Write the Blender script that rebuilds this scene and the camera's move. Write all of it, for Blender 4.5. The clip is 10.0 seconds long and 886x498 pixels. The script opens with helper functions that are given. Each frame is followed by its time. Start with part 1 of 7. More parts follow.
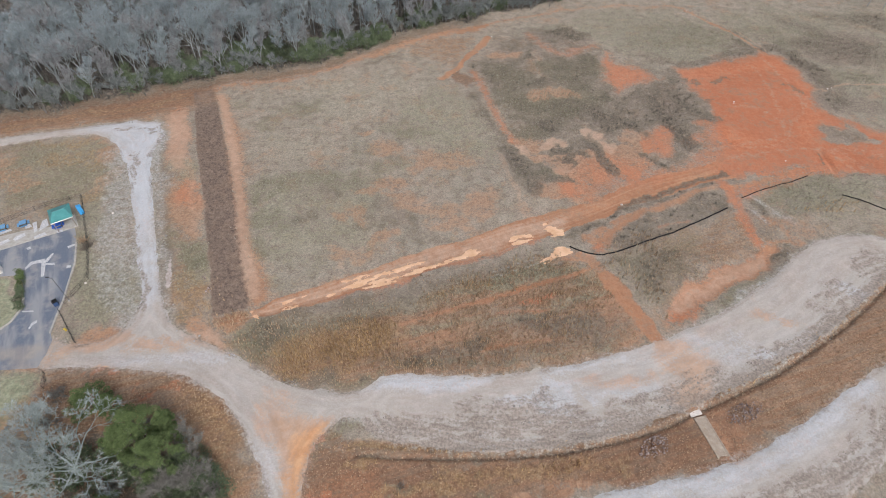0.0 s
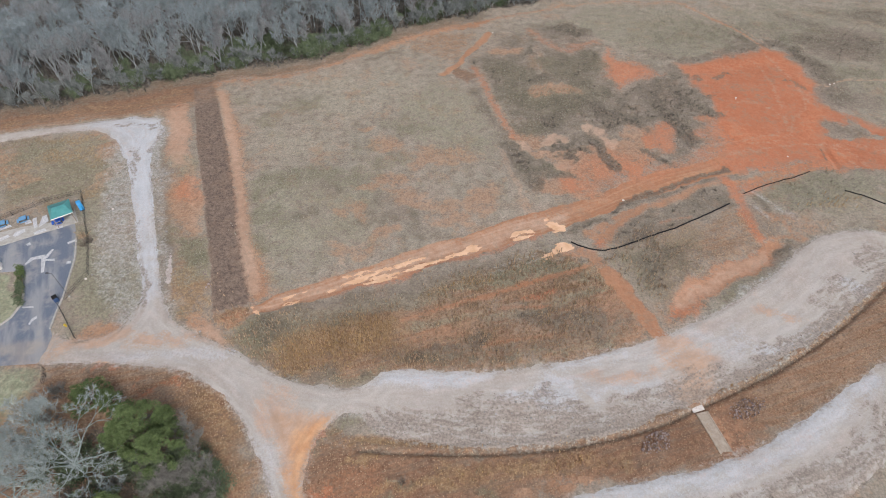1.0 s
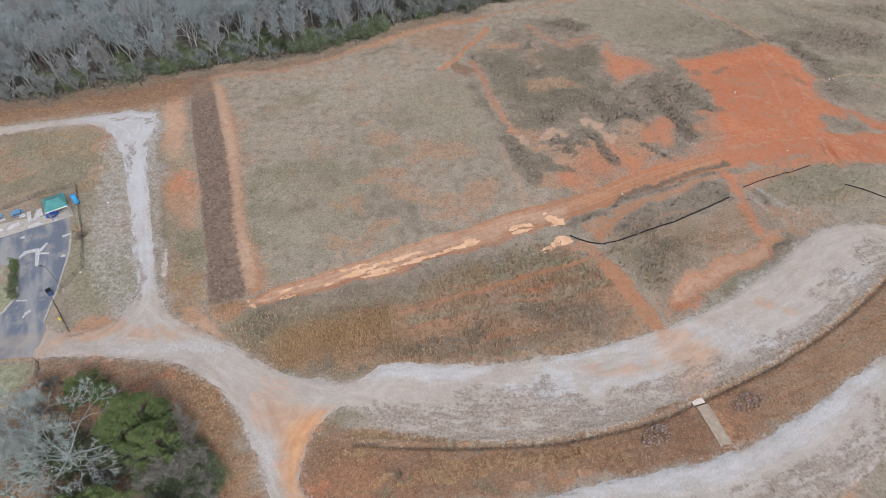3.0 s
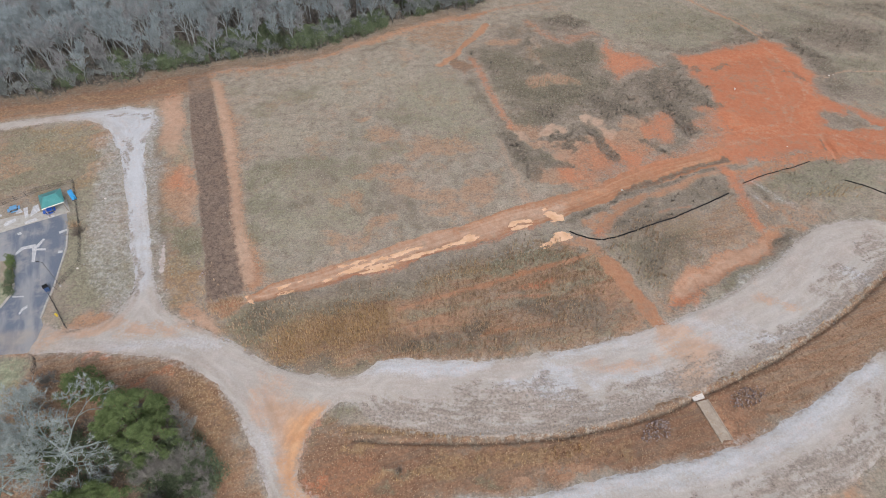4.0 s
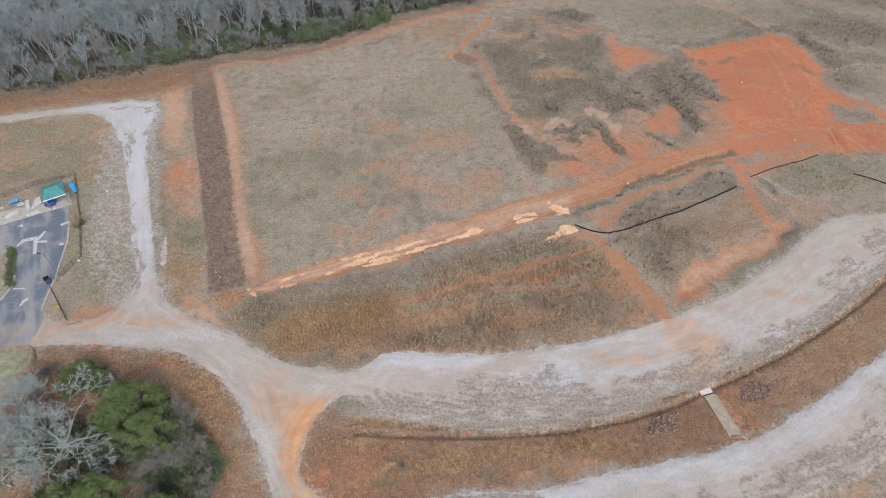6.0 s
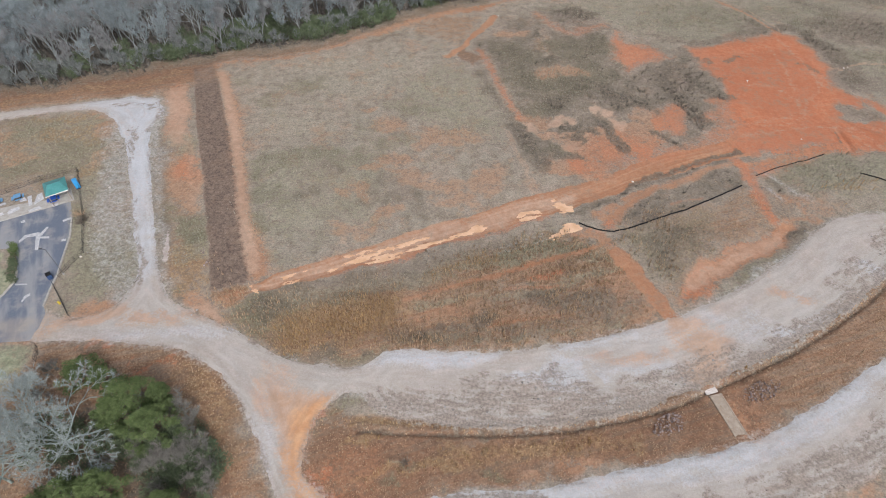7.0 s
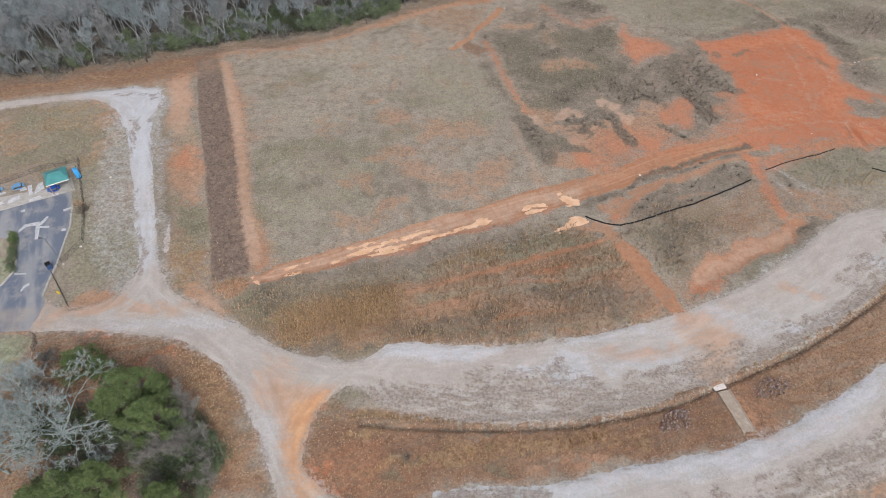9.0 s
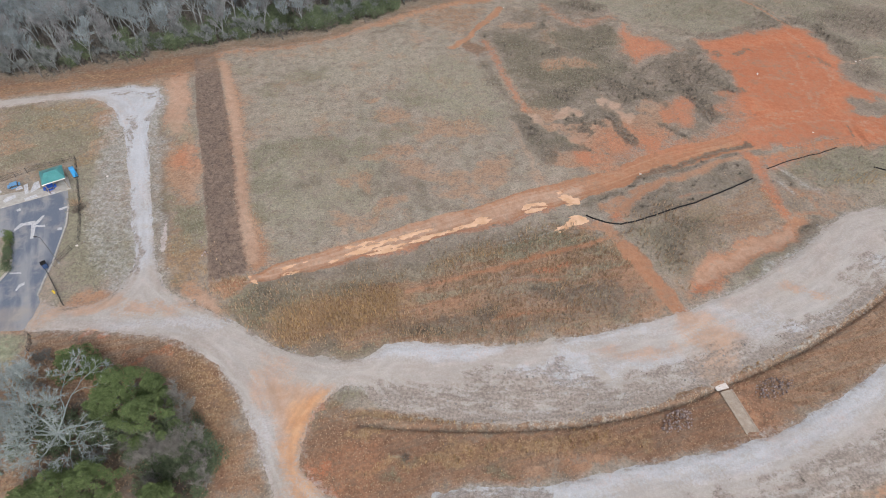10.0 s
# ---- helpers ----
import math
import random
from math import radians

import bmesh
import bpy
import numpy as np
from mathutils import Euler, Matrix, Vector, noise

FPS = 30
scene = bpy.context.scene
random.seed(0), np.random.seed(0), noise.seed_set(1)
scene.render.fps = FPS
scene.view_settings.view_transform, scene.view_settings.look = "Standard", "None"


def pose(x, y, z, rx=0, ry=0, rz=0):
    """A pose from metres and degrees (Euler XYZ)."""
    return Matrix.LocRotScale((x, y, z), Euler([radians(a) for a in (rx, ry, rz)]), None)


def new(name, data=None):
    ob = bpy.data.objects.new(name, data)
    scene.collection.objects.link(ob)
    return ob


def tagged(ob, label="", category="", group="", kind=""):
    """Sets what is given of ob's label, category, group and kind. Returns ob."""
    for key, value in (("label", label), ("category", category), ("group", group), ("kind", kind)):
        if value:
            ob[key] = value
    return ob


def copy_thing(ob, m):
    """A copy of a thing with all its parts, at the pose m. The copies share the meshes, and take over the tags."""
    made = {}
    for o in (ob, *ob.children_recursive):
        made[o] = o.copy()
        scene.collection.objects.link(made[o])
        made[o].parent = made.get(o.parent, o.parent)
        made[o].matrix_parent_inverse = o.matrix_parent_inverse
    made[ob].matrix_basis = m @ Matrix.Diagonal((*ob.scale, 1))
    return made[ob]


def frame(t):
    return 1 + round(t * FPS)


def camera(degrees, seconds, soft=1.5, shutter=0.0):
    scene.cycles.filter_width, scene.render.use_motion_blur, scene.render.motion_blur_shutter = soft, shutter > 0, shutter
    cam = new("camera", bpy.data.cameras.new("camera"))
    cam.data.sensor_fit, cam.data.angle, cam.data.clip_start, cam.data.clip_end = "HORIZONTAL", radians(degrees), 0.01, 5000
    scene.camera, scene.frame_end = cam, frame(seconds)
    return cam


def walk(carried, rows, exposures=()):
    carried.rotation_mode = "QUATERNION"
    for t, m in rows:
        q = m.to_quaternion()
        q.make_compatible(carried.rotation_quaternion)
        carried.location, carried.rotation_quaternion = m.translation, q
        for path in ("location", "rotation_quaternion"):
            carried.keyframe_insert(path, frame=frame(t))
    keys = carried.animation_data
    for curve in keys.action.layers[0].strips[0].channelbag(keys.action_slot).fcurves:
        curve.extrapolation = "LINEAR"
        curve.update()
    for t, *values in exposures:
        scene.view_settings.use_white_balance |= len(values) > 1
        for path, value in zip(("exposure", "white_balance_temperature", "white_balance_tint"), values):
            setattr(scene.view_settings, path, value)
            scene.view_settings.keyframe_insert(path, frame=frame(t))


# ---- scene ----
# The drone sinks almost straight down, looking 47 degrees below the horizon.
cam = camera(76.0, 10.0, 1.0)
PATH = [
    (0.0, pose(-0.007, -0.004, 80.002, 43.001, -0.002, -0.001)),
    (0.5, pose(-0.088, -0.053, 79.708, 42.856, 0.011, -0.023)),
    (1.0, pose(-0.130, -0.128, 79.384, 42.839, 0.045, 0.012)),
    (1.5, pose(-0.146, -0.220, 79.037, 42.799, 0.082, 0.072)),
    (2.0, pose(-0.145, -0.321, 78.674, 42.758, -0.010, 0.104)),
    (2.5, pose(-0.137, -0.425, 78.299, 42.861, -0.052, -0.009)),
    (4.0, pose(-0.147, -0.694, 77.150, 42.797, -0.148, -0.212)),
    (4.5, pose(-0.176, -0.756, 76.767, 42.695, -0.158, -0.172)),
    (5.0, pose(-0.222, -0.798, 76.387, 42.726, -0.052, -0.078)),
    (5.5, pose(-0.285, -0.820, 76.010, 42.697, -0.050, -0.032)),
    (7.0, pose(-0.544, -0.756, 74.884, 42.730, -0.031, 0.407)),
    (7.5, pose(-0.638, -0.695, 74.501, 42.679, -0.093, 0.563)),
    (8.0, pose(-0.723, -0.617, 74.109, 42.697, -0.124, 0.519)),
    (8.5, pose(-0.789, -0.526, 73.702, 42.637, -0.176, 0.625)),
    (9.0, pose(-0.825, -0.427, 73.273, 42.462, -0.133, 0.900)),
    (9.5, pose(-0.818, -0.325, 72.817, 42.658, -0.114, 0.889)),
    (10.0, pose(-0.753, -0.225, 72.325, 42.653, -0.151, 0.862)),
]
walk(cam, PATH, [(0.0, 0.285, 6220, 12), (10.0, 0.285, 6220, 12)])

# ---- light: a bright overcast winter sky ----
SUN_UP, SUN_TURN = radians(42), radians(150)
world = bpy.data.worlds.new("overcast_sky")
scene.world = world
world.use_nodes = True
wt = world.node_tree
sky = wt.nodes.new("ShaderNodeTexSky")
sky.sky_type = "NISHITA"
sky.sun_disc = False
sky.sun_elevation, sky.sun_rotation = SUN_UP, SUN_TURN
sky.air_density, sky.dust_density, sky.ozone_density = 1.0, 6.0, 1.0
cloud = wt.nodes.new("ShaderNodeMix")
cloud.data_type = "RGBA"
cloud.inputs[0].default_value = 0.55
grey = wt.nodes.new("ShaderNodeRGBToBW")
wt.links.new(sky.outputs[0], grey.inputs[0])
wt.links.new(sky.outputs[0], cloud.inputs[6])
wt.links.new(grey.outputs[0], cloud.inputs[7])
wt.links.new(cloud.outputs[2], wt.nodes["Background"].inputs[0])
wt.nodes["Background"].inputs[1].default_value = 0.12
sun_data = bpy.data.lights.new("sun", "SUN")
sun_data.energy, sun_data.angle, sun_data.color = 1.3, radians(14), (1.0, 0.96, 0.9)
sun = new("sun", sun_data)
sun.matrix_world = pose(0, 0, 120, 90 - math.degrees(SUN_UP), 0, 180 - math.degrees(SUN_TURN))

# ---- materials ----
def material(name, rough=0.9, metal=0.0, spec=0.2):
    m = bpy.data.materials.new(name)
    m.use_nodes = True
    t = m.node_tree
    b = t.nodes["Principled BSDF"]
    b.inputs["Roughness"].default_value = rough
    b.inputs["Metallic"].default_value = metal
    b.inputs["Specular IOR Level"].default_value = spec
    return m, t, b


def plug(t, socket, value):
    if isinstance(value, bpy.types.NodeSocket):
        t.links.new(value, socket)
    elif isinstance(value, tuple) and len(value) == 3:
        socket.default_value = (*value, 1)
    else:
        socket.default_value = value


def math_node(t, op, a, b=0.0):
    n = t.nodes.new("ShaderNodeMath")
    n.operation = op
    plug(t, n.inputs[0], a)
    plug(t, n.inputs[1], b)
    return n.outputs[0]


def mix(t, fac, a, b, mode="MIX"):
    n = t.nodes.new("ShaderNodeMix")
    n.data_type, n.blend_type = "RGBA", mode
    plug(t, n.inputs[0], fac)
    plug(t, n.inputs[6], a)
    plug(t, n.inputs[7], b)
    return n.outputs[2]


def ramp(t, value, lo, hi):
    n = t.nodes.new("ShaderNodeMapRange")
    n.interpolation_type = "SMOOTHSTEP"
    plug(t, n.inputs[0], value)
    n.inputs[1].default_value, n.inputs[2].default_value = lo, hi
    return n.outputs[0]


def grain(t, scale, detail=4.0, rough=0.6, stretch=None, turn=0.0):
    """Noise over world metres; scale is in cells a metre."""
    geo = t.nodes.new("ShaderNodeNewGeometry")
    place = geo.outputs["Position"]
    if stretch:
        mp = t.nodes.new("ShaderNodeMapping")
        t.links.new(place, mp.inputs[0])
        mp.vector_type = "TEXTURE"
        mp.inputs[2].default_value = (0, 0, radians(turn))
        mp.inputs[3].default_value = tuple(1 / v for v in stretch)
        place = mp.outputs[0]
    n = t.nodes.new("ShaderNodeTexNoise")
    t.links.new(place, n.inputs["Vector"])
    n.inputs["Scale"].default_value, n.inputs["Detail"].default_value, n.inputs["Roughness"].default_value = scale, detail, rough
    return n.outputs[0]


def attr(t, name):
    n = t.nodes.new("ShaderNodeAttribute")
    n.attribute_name = name
    return n.outputs["Fac"]


def bump(t, b, height, depth):
    n = t.nodes.new("ShaderNodeBump")
    n.inputs["Strength"].default_value, n.inputs["Distance"].default_value = 1.0, depth
    t.links.new(height, n.inputs["Height"])
    t.links.new(n.outputs[0], b.inputs["Normal"])


def cover(t, col, name, ragged, over, edge=0.2, spread=0.9, most=1.0, gate=False, full=0.35):
    """Lays one kind of ground cover over col where its mask and the ragged noise say so."""
    v = math_node(t, "ADD", attr(t, name), math_node(t, "MULTIPLY", math_node(t, "SUBTRACT", ragged, 0.5), spread))
    amount = math_node(t, "MULTIPLY", ramp(t, v, 0.5 - edge, 0.5 + edge), most)
    if gate:
        amount = math_node(t, "MULTIPLY", amount, ramp(t, attr(t, name), 0.05, full))
    return mix(t, amount, col, over)


def lanes(t, scale, drift=0.03):
    """Noise drawn out along a road, by the distance from its edge."""
    geo = t.nodes.new("ShaderNodeNewGeometry")
    split, join = t.nodes.new("ShaderNodeSeparateXYZ"), t.nodes.new("ShaderNodeCombineXYZ")
    t.links.new(geo.outputs["Position"], split.inputs[0])
    t.links.new(math_node(t, "MULTIPLY", attr(t, "across"), scale), join.inputs[0])
    t.links.new(math_node(t, "MULTIPLY", split.outputs[0], drift), join.inputs[1])
    t.links.new(math_node(t, "MULTIPLY", split.outputs[1], drift), join.inputs[2])
    n = t.nodes.new("ShaderNodeTexNoise")
    t.links.new(join.outputs[0], n.inputs["Vector"])
    n.inputs["Scale"].default_value, n.inputs["Detail"].default_value = 1.0, 5.0
    return n.outputs[0]


def plain(name, a, b, scale=3.0, rough=0.85, metal=0.0, spec=0.25, relief=0.0, by_piece=0.0):
    """A plain surface with grain at two scales and, if asked, a tone of its own for each loose piece."""
    m, t, bs = material(name, rough, metal, spec)
    n = math_node(t, "ADD", math_node(t, "MULTIPLY", grain(t, scale), 0.6), math_node(t, "MULTIPLY", grain(t, scale * 7.3), 0.4))
    v = ramp(t, n, 0.3, 0.7)
    if by_piece:
        g = t.nodes.new("ShaderNodeNewGeometry")
        o = t.nodes.new("ShaderNodeObjectInfo")
        r = math_node(t, "FRACT", math_node(t, "ADD", g.outputs["Random Per Island"], o.outputs["Random"]))
        v = math_node(t, "ADD", math_node(t, "MULTIPLY", v, 1 - by_piece), math_node(t, "MULTIPLY", r, by_piece))
    t.links.new(mix(t, v, a, b), bs.inputs["Base Color"])
    if relief:
        bump(t, bs, n, relief)
    return m


def blend(t, *pairs):
    """A weighted sum of noises, spread to fill 0 to 1."""
    v = 0.0
    for n, w in pairs:
        v = math_node(t, "ADD", math_node(t, "MULTIPLY", n, w), v)
    return ramp(t, v, 0.37, 0.63)


def ground_material():
    m, t, b = material("field_soil_and_grass", 0.95, 0, 0.1)
    fine, mid, big = grain(t, 4.0, 4, 0.75), grain(t, 0.75, 5, 0.7), grain(t, 0.09, 4, 0.6)
    broad, clod = grain(t, 0.22, 5, 0.7), grain(t, 1.7, 4, 0.7)
    streak = grain(t, 0.9, 5, 0.7, (0.1, 1.2, 1), 17)
    rut = lanes(t, 1.5)
    rag = blend(t, (mid, 0.36), (clod, 0.26), (fine, 0.16), (broad, 0.22))
    rag2 = blend(t, (streak, 0.8), (fine, 0.2))
    tuft = blend(t, (fine, 0.3), (clod, 0.45), (mid, 0.25))
    blades = blend(t, (fine, 0.35), (clod, 0.35), (mid, 0.3))
    wide = ramp(t, mid, 0.35, 0.65)
    patch = blend(t, (grain(t, 0.45, 5, 0.75), 0.7), (clod, 0.3))
    drift = blend(t, (grain(t, 0.13, 5, 0.7), 0.6), (mid, 0.4))
    # dry winter turf, grey-tan, with greener, duller and bare drifts
    dry = mix(t, blades, (0.262, 0.213, 0.172), (0.468, 0.395, 0.328))
    sage = mix(t, blades, (0.214, 0.194, 0.157), (0.412, 0.38, 0.318))
    col = mix(t, blend(t, (big, 0.4), (mid, 0.25), (broad, 0.35)), dry, sage)
    dull = mix(t, tuft, (0.14, 0.12, 0.093), (0.27, 0.232, 0.182))
    col = mix(t, math_node(t, "MULTIPLY", ramp(t, patch, 0.45, 0.95), 0.75), col, dull)
    straw = mix(t, tuft, (0.27, 0.237, 0.187), (0.45, 0.408, 0.33))
    col = mix(t, math_node(t, "MULTIPLY", ramp(t, patch, 0.45, 0.05), 0.5), col, straw)
    col = cover(t, col, "straw", rag, straw, 0.45, 0.7, 0.8)
    bare = mix(t, wide, (0.31, 0.178, 0.112), (0.4, 0.255, 0.175))
    col = mix(t, math_node(t, "MULTIPLY", ramp(t, drift, 0.6, 1.0), 0.5), col, bare)
    lawn = mix(t, wide, (0.265, 0.285, 0.19), (0.37, 0.375, 0.27))
    col = cover(t, col, "lawn", rag, lawn, 0.4)
    brown = mix(t, tuft, (0.235, 0.15, 0.1), (0.44, 0.295, 0.198))
    drab = mix(t, tuft, (0.225, 0.162, 0.117), (0.42, 0.318, 0.232))
    rust = mix(t, tuft, (0.2, 0.1, 0.055), (0.36, 0.2, 0.115))
    brown = mix(t, math_node(t, "MULTIPLY", ramp(t, rag2, 0.5, 0.8), 0.85), brown, drab)
    brown = mix(t, math_node(t, "MULTIPLY", ramp(t, rag2, 0.4, 0.12), 0.5), brown, rust)
    brown = mix(t, math_node(t, "MULTIPLY", ramp(t, patch, 0.55, 0.95), 0.35), brown, (0.15, 0.115, 0.086))
    col = cover(t, col, "brown", rag, brown, 0.4, 0.9)
    russet = mix(t, tuft, (0.165, 0.09, 0.058), (0.31, 0.182, 0.115))
    russet = mix(t, math_node(t, "MULTIPLY", ramp(t, rag2, 0.55, 0.9), 0.5), russet, (0.175, 0.125, 0.092))
    col = cover(t, col, "russet", rag, russet, 0.45, 0.8, 0.85, True)
    green = mix(t, tuft, (0.165, 0.16, 0.112), (0.36, 0.345, 0.25))
    col = cover(t, col, "green", rag, green, 0.45, 0.9, 0.85)
    olive = mix(t, tuft, (0.125, 0.119, 0.08), (0.275, 0.26, 0.18))
    col = cover(t, col, "olive", rag, olive, 0.5, 1.0, 0.8, True)
    ochre = mix(t, tuft, (0.22, 0.142, 0.08), (0.43, 0.295, 0.168))
    col = cover(t, col, "ochre", rag, ochre, 0.5, 0.9, 0.85, True)
    mulch = mix(t, tuft, (0.13, 0.098, 0.079), (0.275, 0.21, 0.17))
    mulch = mix(t, math_node(t, "MULTIPLY", ramp(t, blend(t, (broad, 0.5), (mid, 0.5)), 0.5, 1.0), 0.3), mulch, (0.25, 0.16, 0.115))
    col = cover(t, col, "mulch", rag, mulch, 0.25, 0.6)
    litter = mix(t, wide, (0.085, 0.076, 0.066), (0.19, 0.165, 0.142))
    col = cover(t, col, "litter", rag, litter, 0.25, 0.5)
    clay = mix(t, ramp(t, math_node(t, "ADD", math_node(t, "MULTIPLY", rut, 0.6), math_node(t, "MULTIPLY", mid, 0.4)), 0.38, 0.62), (0.395, 0.185, 0.1), (0.49, 0.275, 0.168))
    clay = mix(t, math_node(t, "MULTIPLY", ramp(t, blend(t, (broad, 0.6), (fine, 0.4)), 0.5, 0.95), 0.4), clay, (0.37, 0.235, 0.165))
    col = mix(t, math_node(t, "MULTIPLY", math_node(t, "MULTIPLY", ramp(t, attr(t, "clay"), 0.0, 0.8), ramp(t, rag, 0.1, 0.8)), 0.55), col, clay)
    col = cover(t, col, "clay", rag, clay, 0.5, 0.9, 0.9, True, 0.6)
    ruddy = blend(t, (mid, 0.45), (clod, 0.25), (broad, 0.3))
    col = cover(t, col, "blush", ruddy, mix(t, wide, (0.37, 0.212, 0.132), (0.45, 0.285, 0.19)), 0.6, 1.1, 0.75, True, 0.6)
    red = mix(t, blend(t, (broad, 0.4), (mid, 0.3), (rut, 0.3)), (0.44, 0.162, 0.084), (0.52, 0.24, 0.144))
    red = mix(t, math_node(t, "MULTIPLY", ramp(t, blend(t, (broad, 0.6), (mid, 0.4)), 0.5, 1.0), 0.55), red, (0.35, 0.2, 0.135))
    col = cover(t, col, "red", rag, red, 0.5, 0.9, 0.95, True)
    orange = mix(t, blend(t, (broad, 0.4), (mid, 0.4), (fine, 0.2)), (0.47, 0.16, 0.076), (0.57, 0.25, 0.14))
    col = cover(t, col, "orange", rag, orange, 0.5, 1.1, 0.85, True, 0.5)
    pale = mix(t, ramp(t, math_node(t, "ADD", math_node(t, "MULTIPLY", rut, 0.5), math_node(t, "MULTIPLY", mid, 0.5)), 0.38, 0.62), (0.43, 0.275, 0.19), (0.53, 0.375, 0.28))
    col = cover(t, col, "pale", rag, pale, 0.45, 0.6, 0.88, True)
    dusky = mix(t, tuft, (0.185, 0.154, 0.127), (0.345, 0.293, 0.24))
    col = cover(t, col, "dusky", rag, dusky, 0.5, 0.9, 0.8, True)
    brush = mix(t, tuft, (0.08, 0.069, 0.057), (0.265, 0.222, 0.173))
    brush = mix(t, math_node(t, "MULTIPLY", ramp(t, blend(t, (mid, 0.6), (clod, 0.4)), 0.5, 0.95), 0.5), brush, (0.25, 0.21, 0.155))
    col = cover(t, col, "brush", rag, brush, 0.45, 1.1, 0.88)
    stone = mix(t, tuft, (0.285, 0.272, 0.248), (0.47, 0.462, 0.44))
    col = cover(t, col, "stony", rag, stone, 0.45, 1.0, 0.8, True)
    speck = blend(t, (grain(t, 2.6, 4, 0.8), 0.6), (grain(t, 0.9, 4, 0.75), 0.4))
    earth = math_node(t, "MAXIMUM", math_node(t, "MAXIMUM", attr(t, "red"), attr(t, "orange")), math_node(t, "MAXIMUM", attr(t, "clay"), attr(t, "pale")))
    col = mix(t, math_node(t, "SUBTRACT", 1.0, math_node(t, "MULTIPLY", ramp(t, earth, 0.3, 0.9), 0.6)), col, mix(t, speck, (0.76, 0.76, 0.77), (1.22, 1.21, 1.19)), "MULTIPLY")
    t.links.new(col, b.inputs["Base Color"])
    bump(t, b, math_node(t, "ADD", fine, math_node(t, "MULTIPLY", mid, 1.5)), 0.14)
    return m


def gravel_material():
    m, t, b = material("crushed_gravel", 0.95, 0, 0.1)
    fine, mid, big = grain(t, 6.0, 3, 0.75), grain(t, 0.6, 5, 0.7), grain(t, 0.07, 3, 0.5)
    run = lanes(t, 0.7, 0.06)
    rag = blend(t, (mid, 0.3), (grain(t, 2.4, 4, 0.75), 0.4), (run, 0.3))
    col = mix(t, ramp(t, fine, 0.35, 0.65), (0.395, 0.36, 0.326), (0.452, 0.418, 0.384))
    col = mix(t, math_node(t, "MULTIPLY", ramp(t, run, 0.42, 0.68), 0.4), col, (0.385, 0.335, 0.295))
    col = mix(t, math_node(t, "MULTIPLY", ramp(t, math_node(t, "ADD", math_node(t, "MULTIPLY", big, 0.4), math_node(t, "MULTIPLY", run, 0.6)), 0.5, 0.36), 0.45), col, (0.5, 0.485, 0.475))
    col = cover(t, col, "white", rag, mix(t, ramp(t, fine, 0.3, 0.7), (0.44, 0.465, 0.5), (0.54, 0.562, 0.592)), 0.55, 1.2, 0.88)
    clay = mix(t, ramp(t, mid, 0.3, 0.7), (0.465, 0.28, 0.17), (0.5, 0.34, 0.238))
    col = cover(t, col, "clay", rag, clay, 0.5, 0.9, 0.8)
    wash = mix(t, ramp(t, mid, 0.3, 0.7), (0.54, 0.275, 0.135), (0.6, 0.36, 0.205))
    col = cover(t, col, "orange", rag, wash, 0.55, 0.7, 0.9, True)
    weed = mix(t, ramp(t, grain(t, 2.6, 4, 0.7), 0.35, 0.65), (0.185, 0.15, 0.125), (0.35, 0.3, 0.258))
    drawn = blend(t, (lanes(t, 1.3, 0.35), 0.5), (grain(t, 1.6, 5, 0.8), 0.5))
    col = cover(t, col, "rough", drawn, weed, 0.45, 1.4, 0.75, True)
    tan = ramp(t, math_node(t, "ADD", math_node(t, "MULTIPLY", lanes(t, 0.5, 0.1), 0.55), math_node(t, "MULTIPLY", grain(t, 0.25, 5, 0.7), 0.45)), 0.47, 0.62)
    col = mix(t, math_node(t, "MULTIPLY", tan, 0.22), col, (0.37, 0.3, 0.245))
    speck = blend(t, (grain(t, 2.6, 4, 0.8), 0.5), (lanes(t, 1.3, 0.3), 0.5))
    col = mix(t, 1.0, col, mix(t, speck, (0.91, 0.91, 0.91), (1.075, 1.075, 1.075)), "MULTIPLY")
    t.links.new(col, b.inputs["Base Color"])
    bump(t, b, math_node(t, "ADD", fine, mid), 0.05)
    return m


def asphalt_material():
    m, t, b = material("worn_wet_asphalt", 0.55, 0, 0.4)
    fine, mid = grain(t, 9.0, 3, 0.7), grain(t, 0.35, 5, 0.65)
    streak = grain(t, 0.28, 4, 0.55, (1.6, 0.35, 1), 25)
    col = mix(t, ramp(t, fine, 0.3, 0.7), (0.11, 0.135, 0.185), (0.165, 0.19, 0.24))
    col = mix(t, math_node(t, "MULTIPLY", ramp(t, streak, 0.42, 0.66), 0.7), col, (0.35, 0.35, 0.355))
    col = mix(t, math_node(t, "MULTIPLY", ramp(t, mid, 0.48, 0.66), 0.55), col, (0.37, 0.35, 0.335))
    col = cover(t, col, "clay", mid, (0.4, 0.34, 0.28), 0.4, 0.4)
    t.links.new(col, b.inputs["Base Color"])
    t.links.new(math_node(t, "ADD", math_node(t, "MULTIPLY", mid, 0.4), 0.3), b.inputs["Roughness"])
    bump(t, b, fine, 0.01)
    return m


